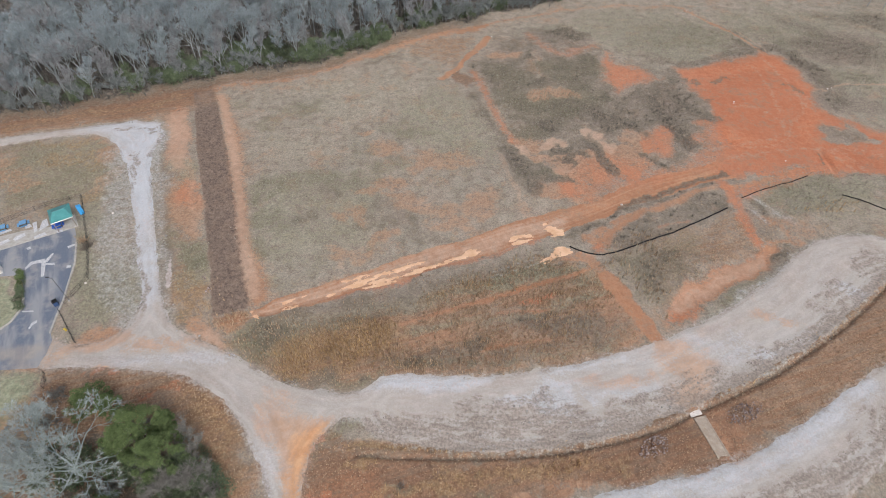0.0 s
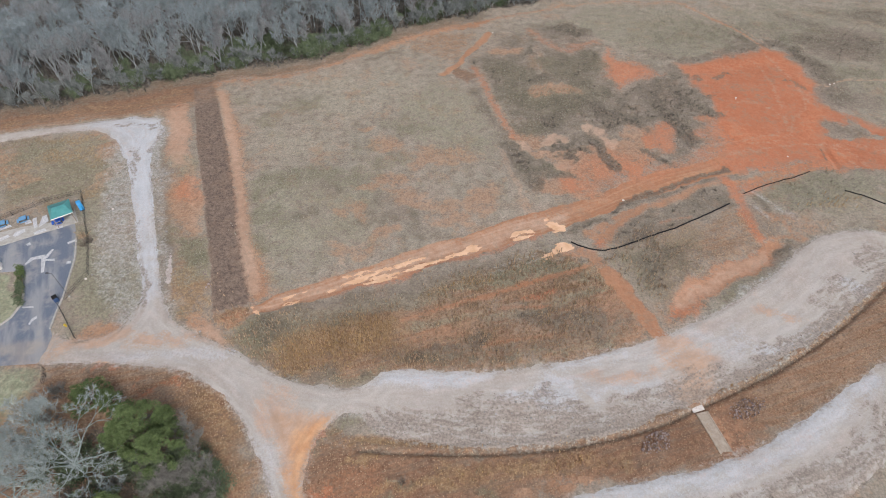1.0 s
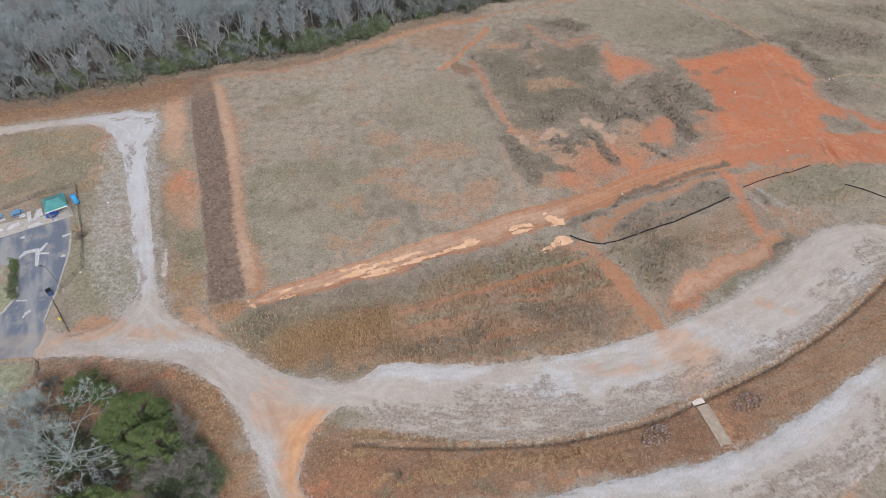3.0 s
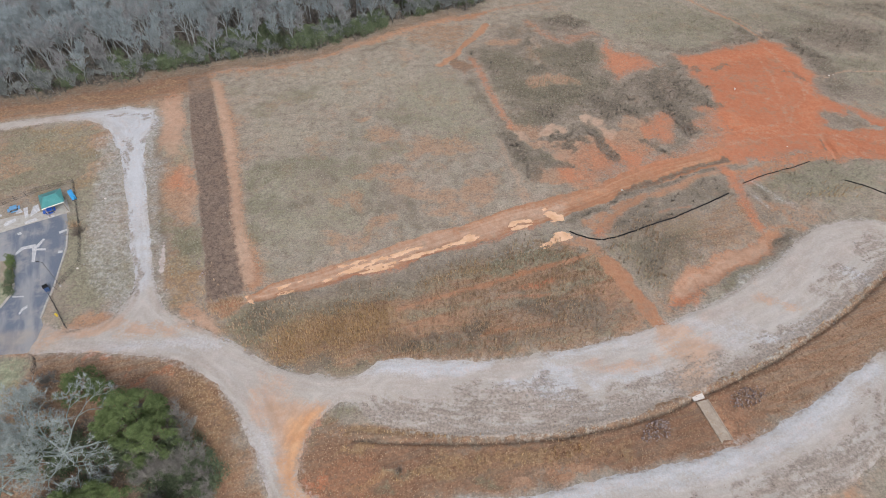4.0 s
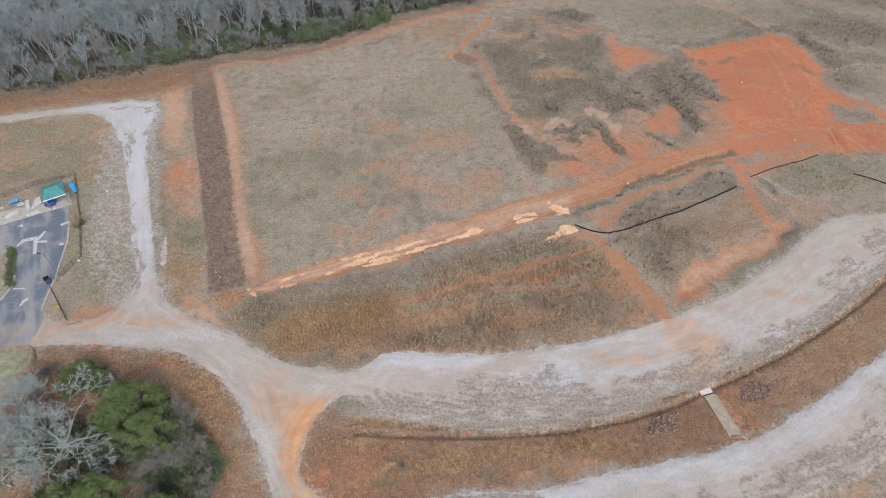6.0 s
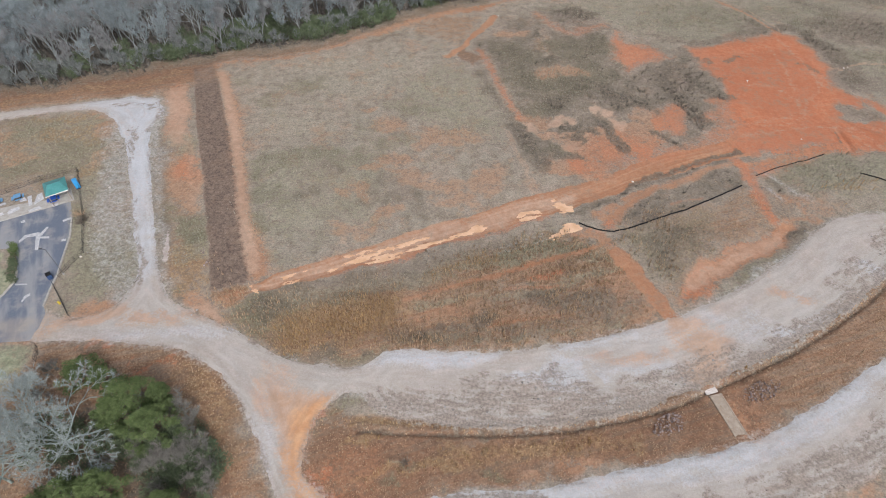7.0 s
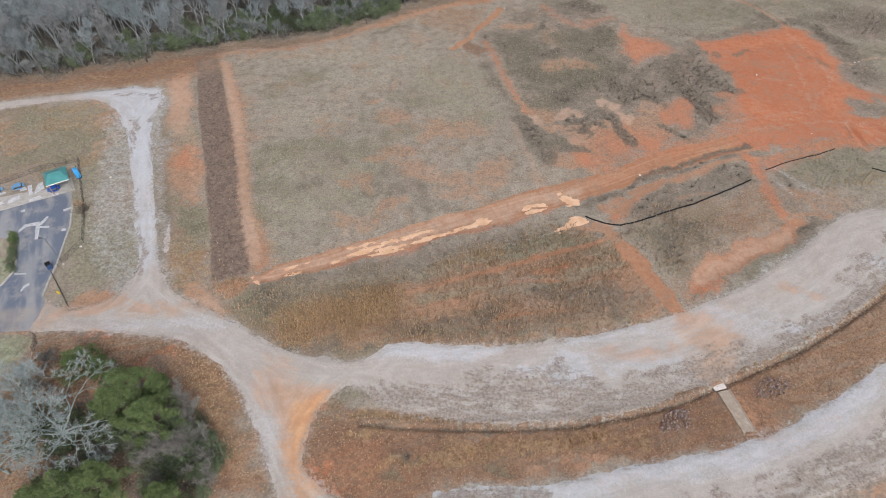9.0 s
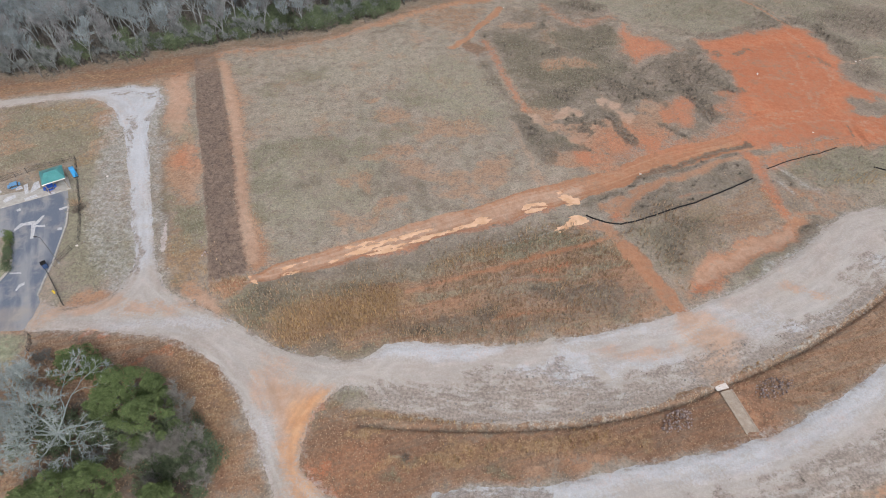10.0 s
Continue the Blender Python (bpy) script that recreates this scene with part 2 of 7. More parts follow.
GROUND, GRAVEL, ASPHALT = ground_material(), gravel_material(), asphalt_material()
CONCRETE = plain("weathered_concrete", (0.34, 0.32, 0.29), (0.48, 0.46, 0.43), 1.5, 0.9, relief=0.01)
TAN_CONCRETE = plain("stained_tan_concrete", (0.29, 0.235, 0.188), (0.45, 0.385, 0.315), 1.5, 0.9, relief=0.01)
PAINT = plain("worn_white_road_paint", (0.36, 0.37, 0.39), (0.66, 0.66, 0.67), 2.5, 0.7)
BARK = plain("grey_bare_bark", (0.185, 0.205, 0.21), (0.4, 0.435, 0.44), 2.0, 0.95, by_piece=0.5)
TWIG = plain("grey_winter_twigs", (0.13, 0.158, 0.172), (0.38, 0.438, 0.465), 0.7, 0.95, by_piece=0.6)
TWIG_RED = plain("brown_winter_twigs", (0.15, 0.157, 0.164), (0.355, 0.364, 0.376), 0.7, 0.95, by_piece=0.6)
# darker copy of the twig colour: shade at the wood's foot put into it
SHADED_THICKET_TWIG = plain("shaded_thicket_twigs", (0.11, 0.125, 0.122), (0.3, 0.328, 0.325), 0.7, 0.95, by_piece=0.6)
PALE_BARK = plain("pale_lichened_bark", (0.215, 0.262, 0.25), (0.38, 0.44, 0.42), 1.6, 0.95, by_piece=0.4)
PALE_TWIG = plain("pale_lichened_twigs", (0.23, 0.268, 0.266), (0.45, 0.5, 0.492), 0.7, 0.95, by_piece=0.6)
BROWN_TWIG = plain("brown_thicket_twigs", (0.155, 0.15, 0.135), (0.35, 0.338, 0.31), 0.7, 0.95, by_piece=0.6)
DARK_BARK = plain("dark_pine_bark", (0.07, 0.055, 0.045), (0.13, 0.105, 0.09), 2.0, 0.95)
NEEDLES = plain("pine_needles", (0.052, 0.083, 0.031), (0.2, 0.262, 0.105), 0.8, 0.8, by_piece=0.6)
EVERGREEN = plain("dark_evergreen_leaves", (0.06, 0.088, 0.05), (0.185, 0.225, 0.13), 0.8, 0.8, by_piece=0.6)
GOLD = plain("golden_dead_weeds", (0.27, 0.175, 0.09), (0.66, 0.455, 0.235), 0.25, 0.95, by_piece=0.6)
BLADE = plain("dull_olive_weeds", (0.13, 0.125, 0.088), (0.36, 0.335, 0.235), 0.25, 0.95, by_piece=0.6)
UNDERSTORY = plain("brown_grey_understory", (0.095, 0.09, 0.083), (0.25, 0.238, 0.22), 0.25, 0.95, by_piece=0.6)
STRAW = plain("dry_weed_stalks", (0.26, 0.178, 0.118), (0.62, 0.455, 0.3), 0.25, 0.95, by_piece=0.6)
SAGE = plain("grey_green_tufts", (0.2, 0.19, 0.148), (0.47, 0.435, 0.345), 0.25, 0.95, by_piece=0.6)
SCRUB = plain("dark_dead_scrub", (0.1, 0.09, 0.077), (0.31, 0.265, 0.22), 0.25, 0.95, by_piece=0.6)
ROCK = plain("grey_rubble", (0.16, 0.152, 0.145), (0.46, 0.445, 0.43), 2.0, 0.95, by_piece=0.7)
DARK_ROCK = plain("brown_grey_rubble", (0.13, 0.095, 0.085), (0.44, 0.36, 0.335), 2.0, 0.95, by_piece=0.9)
WHITE_STONE = plain("pale_limestone", (0.55, 0.5, 0.46), (0.75, 0.7, 0.66), 3.0, 0.9)
BLACK = plain("black_plastic", (0.012, 0.012, 0.013), (0.03, 0.03, 0.032), 2.0, 0.85, 0.0, 0.1)
GREY_STEEL = plain("dull_grey_steel", (0.1, 0.105, 0.11), (0.16, 0.165, 0.17), 4.0, 0.6)
BLACK_STEEL = plain("black_painted_steel", (0.03, 0.03, 0.032), (0.06, 0.06, 0.065), 4.0, 0.5)
TEAL = plain("teal_metal_roofing", (0.06, 0.235, 0.235), (0.1, 0.31, 0.31), 0.8, 0.45, 0.0, 0.5)
BLUE = plain("blue_coated_steel", (0.1, 0.26, 0.46), (0.18, 0.36, 0.56), 2.0, 0.45, 0.0, 0.5)
DEEP_BLUE = plain("deep_blue_plastic", (0.02, 0.09, 0.46), (0.04, 0.14, 0.56), 2.0, 0.45, 0.0, 0.5)
SKY_BLUE = plain("sky_blue_plastic", (0.03, 0.27, 0.62), (0.06, 0.36, 0.72), 2.0, 0.45, 0.0, 0.5)
TIMBER = plain("grey_weathered_timber", (0.2, 0.16, 0.13), (0.34, 0.29, 0.25), 3.0, 0.85)
WHITE = plain("white_painted_board", (0.62, 0.6, 0.58), (0.78, 0.77, 0.75), 3.0, 0.6)
YELLOW = plain("yellow_enamel", (0.55, 0.4, 0.04), (0.68, 0.5, 0.08), 3.0, 0.5)
NAVY = plain("dull_navy_plastic", (0.025, 0.05, 0.12), (0.045, 0.08, 0.17), 3.0, 0.6)
ORANGE = plain("orange_plastic", (0.6, 0.16, 0.04), (0.7, 0.2, 0.06), 3.0, 0.5)


def puddle_material():
    m, t, b = material("muddy_rainwater", 0.06, 0, 0.6)
    n = grain(t, 0.5, 4, 0.6)
    t.links.new(mix(t, ramp(t, n, 0.3, 0.7), (0.66, 0.40, 0.24), (0.8, 0.55, 0.37)), b.inputs["Base Color"])
    return m


PUDDLE = puddle_material()

# ---- the ground: one sheet, fine where the work site lies ----
class Lattice:
    """Smooth value noise over the plan."""

    def __init__(self, seed):
        self.table = np.random.RandomState(seed).rand(256, 256)

    def at(self, x, y):
        xi, yi = np.floor(x).astype(int), np.floor(y).astype(int)
        u, v = x - xi, y - yi
        u, v = u * u * (3 - 2 * u), v * v * (3 - 2 * v)
        t = self.table
        a, b = t[xi % 256, yi % 256], t[(xi + 1) % 256, yi % 256]
        c, d = t[xi % 256, (yi + 1) % 256], t[(xi + 1) % 256, (yi + 1) % 256]
        return (a * (1 - u) + b * u) * (1 - v) + (c * (1 - u) + d * u) * v - 0.5

    def cloud(self, x, y):
        return self.at(x, y) + 0.5 * self.at(2.1 * x + 7, 2.1 * y + 3) + 0.25 * self.at(4.3 * x + 1, 4.3 * y + 9)


L1, L2, L3 = Lattice(1), Lattice(2), Lattice(3)


def inside(outline, x, y):
    """Signed distance to a closed outline, positive inside."""
    best = np.full(x.shape, 1e9)
    odd = np.zeros(x.shape, bool)
    for (ax, ay), (bx, by) in zip(outline, outline[1:] + outline[:1]):
        dx, dy = bx - ax, by - ay
        s = np.clip(((x - ax) * dx + (y - ay) * dy) / (dx * dx + dy * dy + 1e-9), 0, 1)
        best = np.minimum(best, np.hypot(x - ax - s * dx, y - ay - s * dy))
        cross = (ay > y) != (by > y)
        odd ^= cross & (x < ax + (y - ay) / (dy if dy else 1e-9) * dx)
    return np.where(odd, best, -best)


def near_line(line, x, y):
    """Distance to an open line, and the signed side (left positive)."""
    best, side = np.full(x.shape, 1e9), np.zeros(x.shape)
    for (ax, ay), (bx, by) in zip(line, line[1:]):
        dx, dy = bx - ax, by - ay
        s = np.clip(((x - ax) * dx + (y - ay) * dy) / (dx * dx + dy * dy + 1e-9), 0, 1)
        d = np.hypot(x - ax - s * dx, y - ay - s * dy)
        sg = np.sign(dx * (y - ay) - dy * (x - ax))
        side = np.where(d < best, sg, side)
        best = np.minimum(best, d)
    return best, side


def steps():
    far = np.cumsum(4 * 1.24 ** np.arange(24))
    xs = np.arange(-150, 150.01, 0.5)
    ys = [20.0]
    while ys[-1] < 196:
        ys.append(ys[-1] + 0.32 + 0.003 * (ys[-1] - 20))
    ys = np.array(ys)
    return np.concatenate([-150 - far[::-1], xs, 150 + far]), np.concatenate([20 - far[::-1], ys, ys[-1] + far])


GX, GY = steps()
X, Y = np.meshgrid(GX, GY, indexing="ij")
WX = X + 4.0 * L1.cloud(X / 8, Y / 8) + 2.2 * L3.cloud(X / 2.6, Y / 2.6) + 0.8 * L2.cloud(X / 0.9, Y / 0.9)
WY = Y + 4.0 * L2.cloud(X / 8, Y / 8) + 2.2 * L3.cloud(X / 2.6 + 40, Y / 2.6) + 0.8 * L1.cloud(X / 0.9, Y / 0.9)
MASKS = {k: np.zeros(X.shape) for k in ("blush", "russet", "green", "lawn", "brown", "mulch", "brush", "clay", "pale", "red", "stony", "rough", "white", "litter", "straw", "ochre", "olive", "orange", "dusky")}


def soft(d, width):
    s = np.clip(d / (2 * width) + 0.5, 0, 1)
    return s * s * (3 - 2 * s)


def zone(name, strength, width, outline, warp=1.0):
    MASKS[name] = np.maximum(MASKS[name], strength * soft(inside(outline, X + warp * (WX - X), Y + warp * (WY - Y)), width))


def band(name, strength, half, line, width=0.6, warp=0.4):
    MASKS[name] = np.maximum(MASKS[name], strength * soft(half - near_line(line, X + warp * (WX - X), Y + warp * (WY - Y))[0], width))


def clear(name, amount, width, outline):
    MASKS[name] = MASKS[name] * (1 - amount * soft(inside(outline, WX, WY), width))


def spots(name, strength, places):
    """Soft oval patches: x, y, half width, half depth."""
    for px, py, rx, ry in places:
        d = np.hypot((WX - px) / rx, (WY - py) / ry)
        MASKS[name] = np.maximum(MASKS[name], strength * soft(1 - d, 0.45))


# outlines of the roads
SPUR_AND_ROAD = (
    [(-65.1, 48.3), (-65.7, 54.0), (-61.0, 52.6), (-57.0, 53.2), (-54.9, 54.9), (-53.6, 57.9), (-53.9, 62.3), (-56.5, 69.0), (-59.6, 76.3), (-63.2, 84.2), (-67.3, 93.0), (-71.5, 100.8), (-75.3, 106.6), (-79.2, 110.3), (-83.8, 111.9), (-91.5, 111.0), (-97.3, 109.2), (-110.1, 106.2), (-111.9, 109.2), (-98.6, 111.9), (-92.6, 113.5), (-86.5, 114.9), (-81.4, 115.8), (-75.2, 117.5), (-68.6, 116.5), (-65.8, 110.3), (-66.6, 104.9), (-64.7, 98.8), (-61.0, 89.4), (-57.6, 81.0), (-54.5, 73.3), (-51.7, 66.3), (-49.3, 61.1), (-46.6, 57.4), (-43.5, 55.1), (-40.1, 53.3), (-35.8, 51.5), (-32.5, 49.4)]
    + [(-28.4, 47.1), (-24.4, 45.4), (-19.8, 44.2), (-16.2, 43.7), (-12.7, 44.0), (-11.0, 45.1), (-10.4, 46.3), (-7.6, 46.8), (-2.2, 47.0), (3.2, 46.7), (10.5, 47.0), (16.0, 48.0), (21.7, 49.3), (27.5, 50.9), (33.5, 52.6), (37.7, 54.2), (41.1, 56.0), (46.7, 58.6), (52.7, 61.7), (57.5, 64.9), (62.7, 69.0), (67.7, 73.3), (72.4, 76.6), (77.5, 78.1), (82.1, 78.4), (86.9, 77.3), (95.6, 74.8), (92.2, 69.0), (81.0, 66.3), (75.1, 62.3), (67.4, 56.6), (59.3, 51.5), (52.3, 47.8), (45.7, 44.7), (39.6, 42.1), (34.7, 39.9)]
    + [(29.1, 37.9), (22.9, 36.3), (14.4, 34.8), (7.8, 34.5), (-0.3, 34.9), (-6.9, 35.7), (-11.2, 37.5), (-12.3, 39.5), (-14.8, 39.7), (-16.6, 38.5), (-18.1, 36.6), (-19.2, 34.1), (-19.6, 31.2), (-19.2, 28.0)]
    + [(-14.5, 24.4), (-9.7, 19.4), (-17.0, 19.3), (-21.6, 24.2)]
    + [(-23.9, 28.0), (-25.6, 31.2), (-27.5, 34.5), (-29.5, 37.5), (-31.9, 40.2), (-34.4, 42.7), (-37.1, 44.5), (-40.7, 46.3), (-44.7, 47.5), (-50.4, 48.0), (-57.7, 48.2), (-62.3, 48.3)])
LOWER_ROAD = [(-2.6, 25.2), (2.3, 25.9), (7.3, 26.2), (11.5, 26.1), (14.4, 27.0), (18.8, 27.9), (23.3, 28.8), (29.4, 30.1), (35.7, 31.3), (40.7, 33.0), (46.0, 34.9), (50.6, 37.0), (55.9, 39.9), (60.4, 42.7), (63.6, 44.6), (74.7, 50.7), (65.5, 34.6), (55.0, 27.7), (45.3, 24.6), (34.1, 22.0), (13.5, 19.8), (-2.5, 21.4)]
ASPHALT_EDGE = [(-73.6, 80.5), (-71.4, 76.3), (-69.4, 71.1), (-68.4, 66.3), (-67.4, 61.7), (-67.1, 58.6), (-66.5, 55.1), (-65.5, 53.6), (-65.1, 51.0), (-65.4, 48.3), (-71.2, 47.9), (-77.4, 47.6), (-91.5, 71.8), (-85.3, 74.3), (-80.2, 77.2)]
ISLAND = [(-88.4, 66.5), (-81.7, 67.6), (-79.0, 67.9), (-76.9, 66.3), (-74.8, 62.6), (-74.0, 60.1), (-74.4, 57.4), (-75.4, 55.8), (-80.8, 53.4)]
RED_ROAD = [(-33.3, 59.8), (-30.6, 62.3), (-23.0, 65.2), (-15.1, 69.0), (-6.9, 72.5), (1.8, 76.3), (10.8, 80.2), (19.1, 83.4), (25.3, 86.3), (32.9, 89.4), (38.3, 92.7), (46.6, 96.5), (54.7, 98.8), (62.0, 101.8), (64.0, 96.8), (55.7, 94.0), (47.4, 90.3), (38.2, 86.8), (33.1, 84.2), (25.6, 80.6), (17.2, 76.7), (10.4, 74.2), (1.7, 70.7), (-4.6, 67.9), (-12.7, 65.2), (-18.6, 63.2), (-24.3, 61.0), (-30.8, 58.6), (-32.7, 58.4)]
RED_PAD = [(64.2, 141.3), (72.6, 143.4), (82.1, 148.4), (90.5, 151.6), (93.0, 149.7), (95.7, 142.8), (96.4, 135.5), (95.0, 127.3), (94.3, 120.9), (96.5, 118.2), (102.2, 115.8), (106.0, 113.0), (116.1, 109.2), (107.0, 94.0), (97.1, 96.5), (93.0, 97.6), (89.3, 100.4), (84.4, 100.6), (76.0, 98.8), (68.1, 97.6), (60.8, 98.4), (65.7, 107.0), (67.1, 117.2), (67.4, 124.7), (63.6, 131.3)]
BERM = [(-12.4, 34.4), (-6.8, 34.0), (1.3, 33.9), (9.5, 34.1), (17.7, 34.8), (26.3, 36.5), (33.5, 38.7), (38.9, 41.2), (45.5, 43.9), (53.0, 47.4), (61.5, 52.2), (69.6, 57.3), (76.0, 62.1), (82.0, 66.7), (97.4, 77.8)]

# ground cover, zone by zone
zone("brown", 0.95, 3, [(-36.3, 53.4), (-30.5, 57.2), (-18.3, 60.5), (-8.5, 63.1), (23.3, 73.0), (27.7, 67.3), (33.6, 53.3), (19.7, 48.5), (3.2, 46.7), (-11.0, 44.3), (-16.2, 43.6), (-25.5, 46.3), (-32.6, 49.6)])
zone("brown", 0.85, 3, [(-116.9, 118.0), (-101.1, 119.7), (-84.6, 127.3), (-67.7, 133.5), (-60.4, 134.1), (-61.7, 120.9), (-69.5, 117.2), (-83.2, 117.0), (-97.5, 112.3), (-111.9, 109.2)])
zone("brown", 1.05, 3, [(-62.2, 48.0), (-43.7, 47.1), (-34.2, 42.0), (-28.3, 35.3), (-23.8, 27.4), (-22.4, 22.4), (-62.1, 22.4), (-59.2, 34.5)])
zone("brown", 1.0, 2, [(-18.5, 28.1), (-19.0, 33.6), (-15.5, 37.9), (-10.1, 34.5), (1.3, 33.8), (17.7, 34.7), (38.9, 41.1), (61.5, 52.1), (81.0, 66.3), (96.5, 76.3), (86.0, 58.6), (71.6, 48.5), (56.8, 39.7), (46.6, 35.3), (37.3, 32.0), (16.7, 28.1)])
zone("russet", 0.7, 3, [(-19.3, 24.3), (-18.3, 34.9), (-2.1, 33.5), (15.4, 34.8), (14.4, 27.0), (2.3, 26.0), (-2.6, 25.2), (-6.4, 19.5), (-11.7, 19.4)])
zone("russet", 0.8, 3, [(-18.5, 28.1), (-19.0, 33.6), (-15.5, 37.9), (-10.1, 34.5), (1.3, 33.8), (17.7, 34.7), (38.9, 41.1), (61.5, 52.1), (81.0, 66.3), (96.5, 76.3), (86.0, 58.6), (71.6, 48.5), (56.8, 39.7), (46.6, 35.3), (37.3, 32.0), (16.7, 28.1)])
zone("brown", 1.0, 2, [(-19.3, 24.3), (-18.3, 34.9), (-2.1, 33.5), (15.4, 34.8), (14.4, 27.0), (2.3, 26.0), (-2.6, 25.2), (-6.4, 19.5), (-11.7, 19.4)])
zone("brown", 0.6, 3, [(-62.6, 98.8), (-55.1, 98.8), (-41.8, 63.6), (-44.6, 58.6), (-48.7, 62.3), (-55.5, 77.8)])
zone("brown", 0.55, 3, [(-103.9, 109.2), (-78.7, 109.2), (-73.9, 98.8), (-75.9, 90.3), (-88.8, 81.0)])
zone("brown", 0.5, 3, [(32.3, 74.8), (59.6, 84.2), (69.8, 81.0), (62.9, 74.8), (46.5, 67.6), (37.9, 58.6), (31.6, 66.3)])
zone("green", 0.45, 4, [(-41.8, 93.0), (-28.1, 98.8), (-10.1, 91.2), (-15.7, 74.8), (-28.0, 70.4), (-33.5, 66.3), (-37.7, 77.8)])
zone("green", 0.45, 4, [(-12.2, 128.6), (2.4, 134.1), (10.7, 120.9), (12.3, 102.8), (2.0, 98.8), (-8.5, 109.2)])
zone("green", 0.45, 4, [(23.0, 162.5), (49.8, 179.7), (74.5, 177.7), (85.4, 162.5), (82.9, 150.6), (61.7, 143.4), (47.9, 152.3), (36.5, 162.5)])
zone("green", 0.7, 2, [(-35.1, 56.3), (-22.2, 59.8), (-2.4, 63.6), (18.7, 70.4), (28.4, 71.5), (27.7, 67.6), (11.8, 63.6), (-2.4, 60.5), (-15.9, 56.8), (-28.0, 49.6), (-33.8, 50.6)])
zone("green", 0.6, 3, [(31.9, 72.5), (41.0, 74.8), (41.7, 69.0), (34.7, 66.3)])
zone("green", 0.6, 4, [(66.4, 93.1), (87.3, 98.8), (95.3, 94.9), (89.7, 84.2), (70.5, 82.6)])
zone("green", 0.75, 3, [(-75.5, 77.8), (-69.6, 81.0), (-64.8, 74.7), (-57.2, 70.4), (-53.8, 61.1), (-57.4, 54.0), (-63.1, 54.0)])
zone("green", 0.65, 3, [(-101.6, 104.9), (-88.0, 109.2), (-77.6, 108.1), (-67.3, 81.0), (-70.5, 77.8), (-77.1, 90.3), (-90.2, 83.4)])
zone("green", 0.8, 2, [(-60.8, 104.9), (-56.6, 103.9), (-54.5, 94.9), (-57.6, 94.9)])
zone("green", 0.75, 2, [(-52.0, 76.3), (-46.7, 77.0), (-42.8, 66.3), (-48.2, 66.3)])
zone("green", 0.65, 2, [(-19.9, 30.9), (-14.1, 26.6), (-9.1, 19.4), (-16.3, 23.1)])
zone("lawn", 0.95, 3, [(-77.4, 47.5), (-64.2, 47.5), (-61.9, 43.5), (-61.5, 39.3), (-65.5, 37.0), (-70.8, 36.2)])
zone("lawn", 0.9, 1, ISLAND)
zone("mulch", 1.0, 0.8, [(-64.8, 129.9), (-59.8, 131.8), (-55.6, 120.9), (-51.7, 110.3), (-47.0, 98.8), (-43.1, 87.7), (-39.2, 76.3), (-35.9, 66.3), (-34.1, 60.5), (-40.0, 58.4), (-43.3, 69.0), (-50.0, 87.7), (-58.6, 111.4)], 0.08)
zone("brush", 0.61, 5, [(7.1, 142.8), (14.3, 158.3), (30.4, 168.0), (41.5, 162.5), (45.2, 150.6), (62.3, 139.8), (68.5, 126.0), (67.8, 111.4), (61.6, 100.8), (38.3, 92.7), (25.2, 85.9), (19.8, 89.4), (15.0, 104.9), (10.8, 123.4)])
zone("green", 0.5, 5, [(15.1, 145.9), (26.6, 136.9), (42.9, 142.8), (44.0, 126.0), (29.3, 113.7), (18.2, 111.4), (13.6, 123.4)])
spots("brush", 0.58, [(101.4, 128.6, 6, 5), (115.8, 152.3, 14, 8), (99.3, 136.9, 6, 8), (133.1, 169.9, 12, 6), (96.5, 112.6, 4, 3), (94.2, 142.8, 4, 4)])
band("brush", 0.6, 2.0, [(60.3, 138.3), (71.6, 145.2), (89.0, 153.9), (95.5, 153.9)])
band("brush", 0.6, 2.0, [(96.4, 152.9), (99.6, 145.2), (100.3, 136.9), (99.0, 129.1), (98.4, 122.9)], 2.5, 0.6)
band("brush", 0.6, 1.5, [(35.6, 85.6), (46.0, 89.4), (55.5, 93.4), (62.0, 96.8)])
band("brush", 0.6, 4, [(37.0, 76.3), (47.8, 83.4), (57.6, 88.5)], 2)
zone("brush", 0.62, 2, [(34.6, 70.4), (40.6, 73.3), (50.4, 73.3), (56.3, 74.8), (42.0, 66.3), (40.2, 61.7), (36.4, 60.5)])
zone("brush", 0.6, 2, [(66.2, 76.3), (72.2, 78.6), (69.9, 74.8), (63.5, 69.7), (61.6, 69.0)])
band("brush", 0.45, 1.8, [(-29.8, 58.6), (-16.4, 61.7), (-2.5, 65.6), (12.3, 70.4)], 1.5)
band("brush", 0.55, 2.0, [(-8.6, 49.6), (1.5, 49.6), (10.8, 50.6), (22.4, 54.0), (30.3, 55.1)], 1.5)
spots("brush", 0.7, [(23.8, 56.8, 5, 3), (17.3, 58.6, 5, 2), (-28.9, 54.0, 3, 3), (-0.4, 50.6, 2, 1.5),  (7.1, 35.3, 5, 2), (-20.0, 45.5, 4, 2)])
spots("brush", 0.3, [(-30.5, 31.2, 5, 8), (-46.9, 34.5, 9, 12), (-38.8, 32.0, 9, 10)])
band("brush", 0.5, 1.2, [(-64.5, 107.0), (-58.7, 91.2), (-53.8, 77.8), (-49.6, 63.6)], 1.0)
band("brush", 0.6, 3, [(-116.6, 117.5), (-96.5, 121.9), (-84.7, 127.5), (-71.7, 132.1), (-61.0, 136.3), (-48.4, 141.0), (-35.1, 144.9), (-23.0, 149.6), (-14.0, 159.0), (-0.7, 166.1), (11.5, 171.4)], 2)
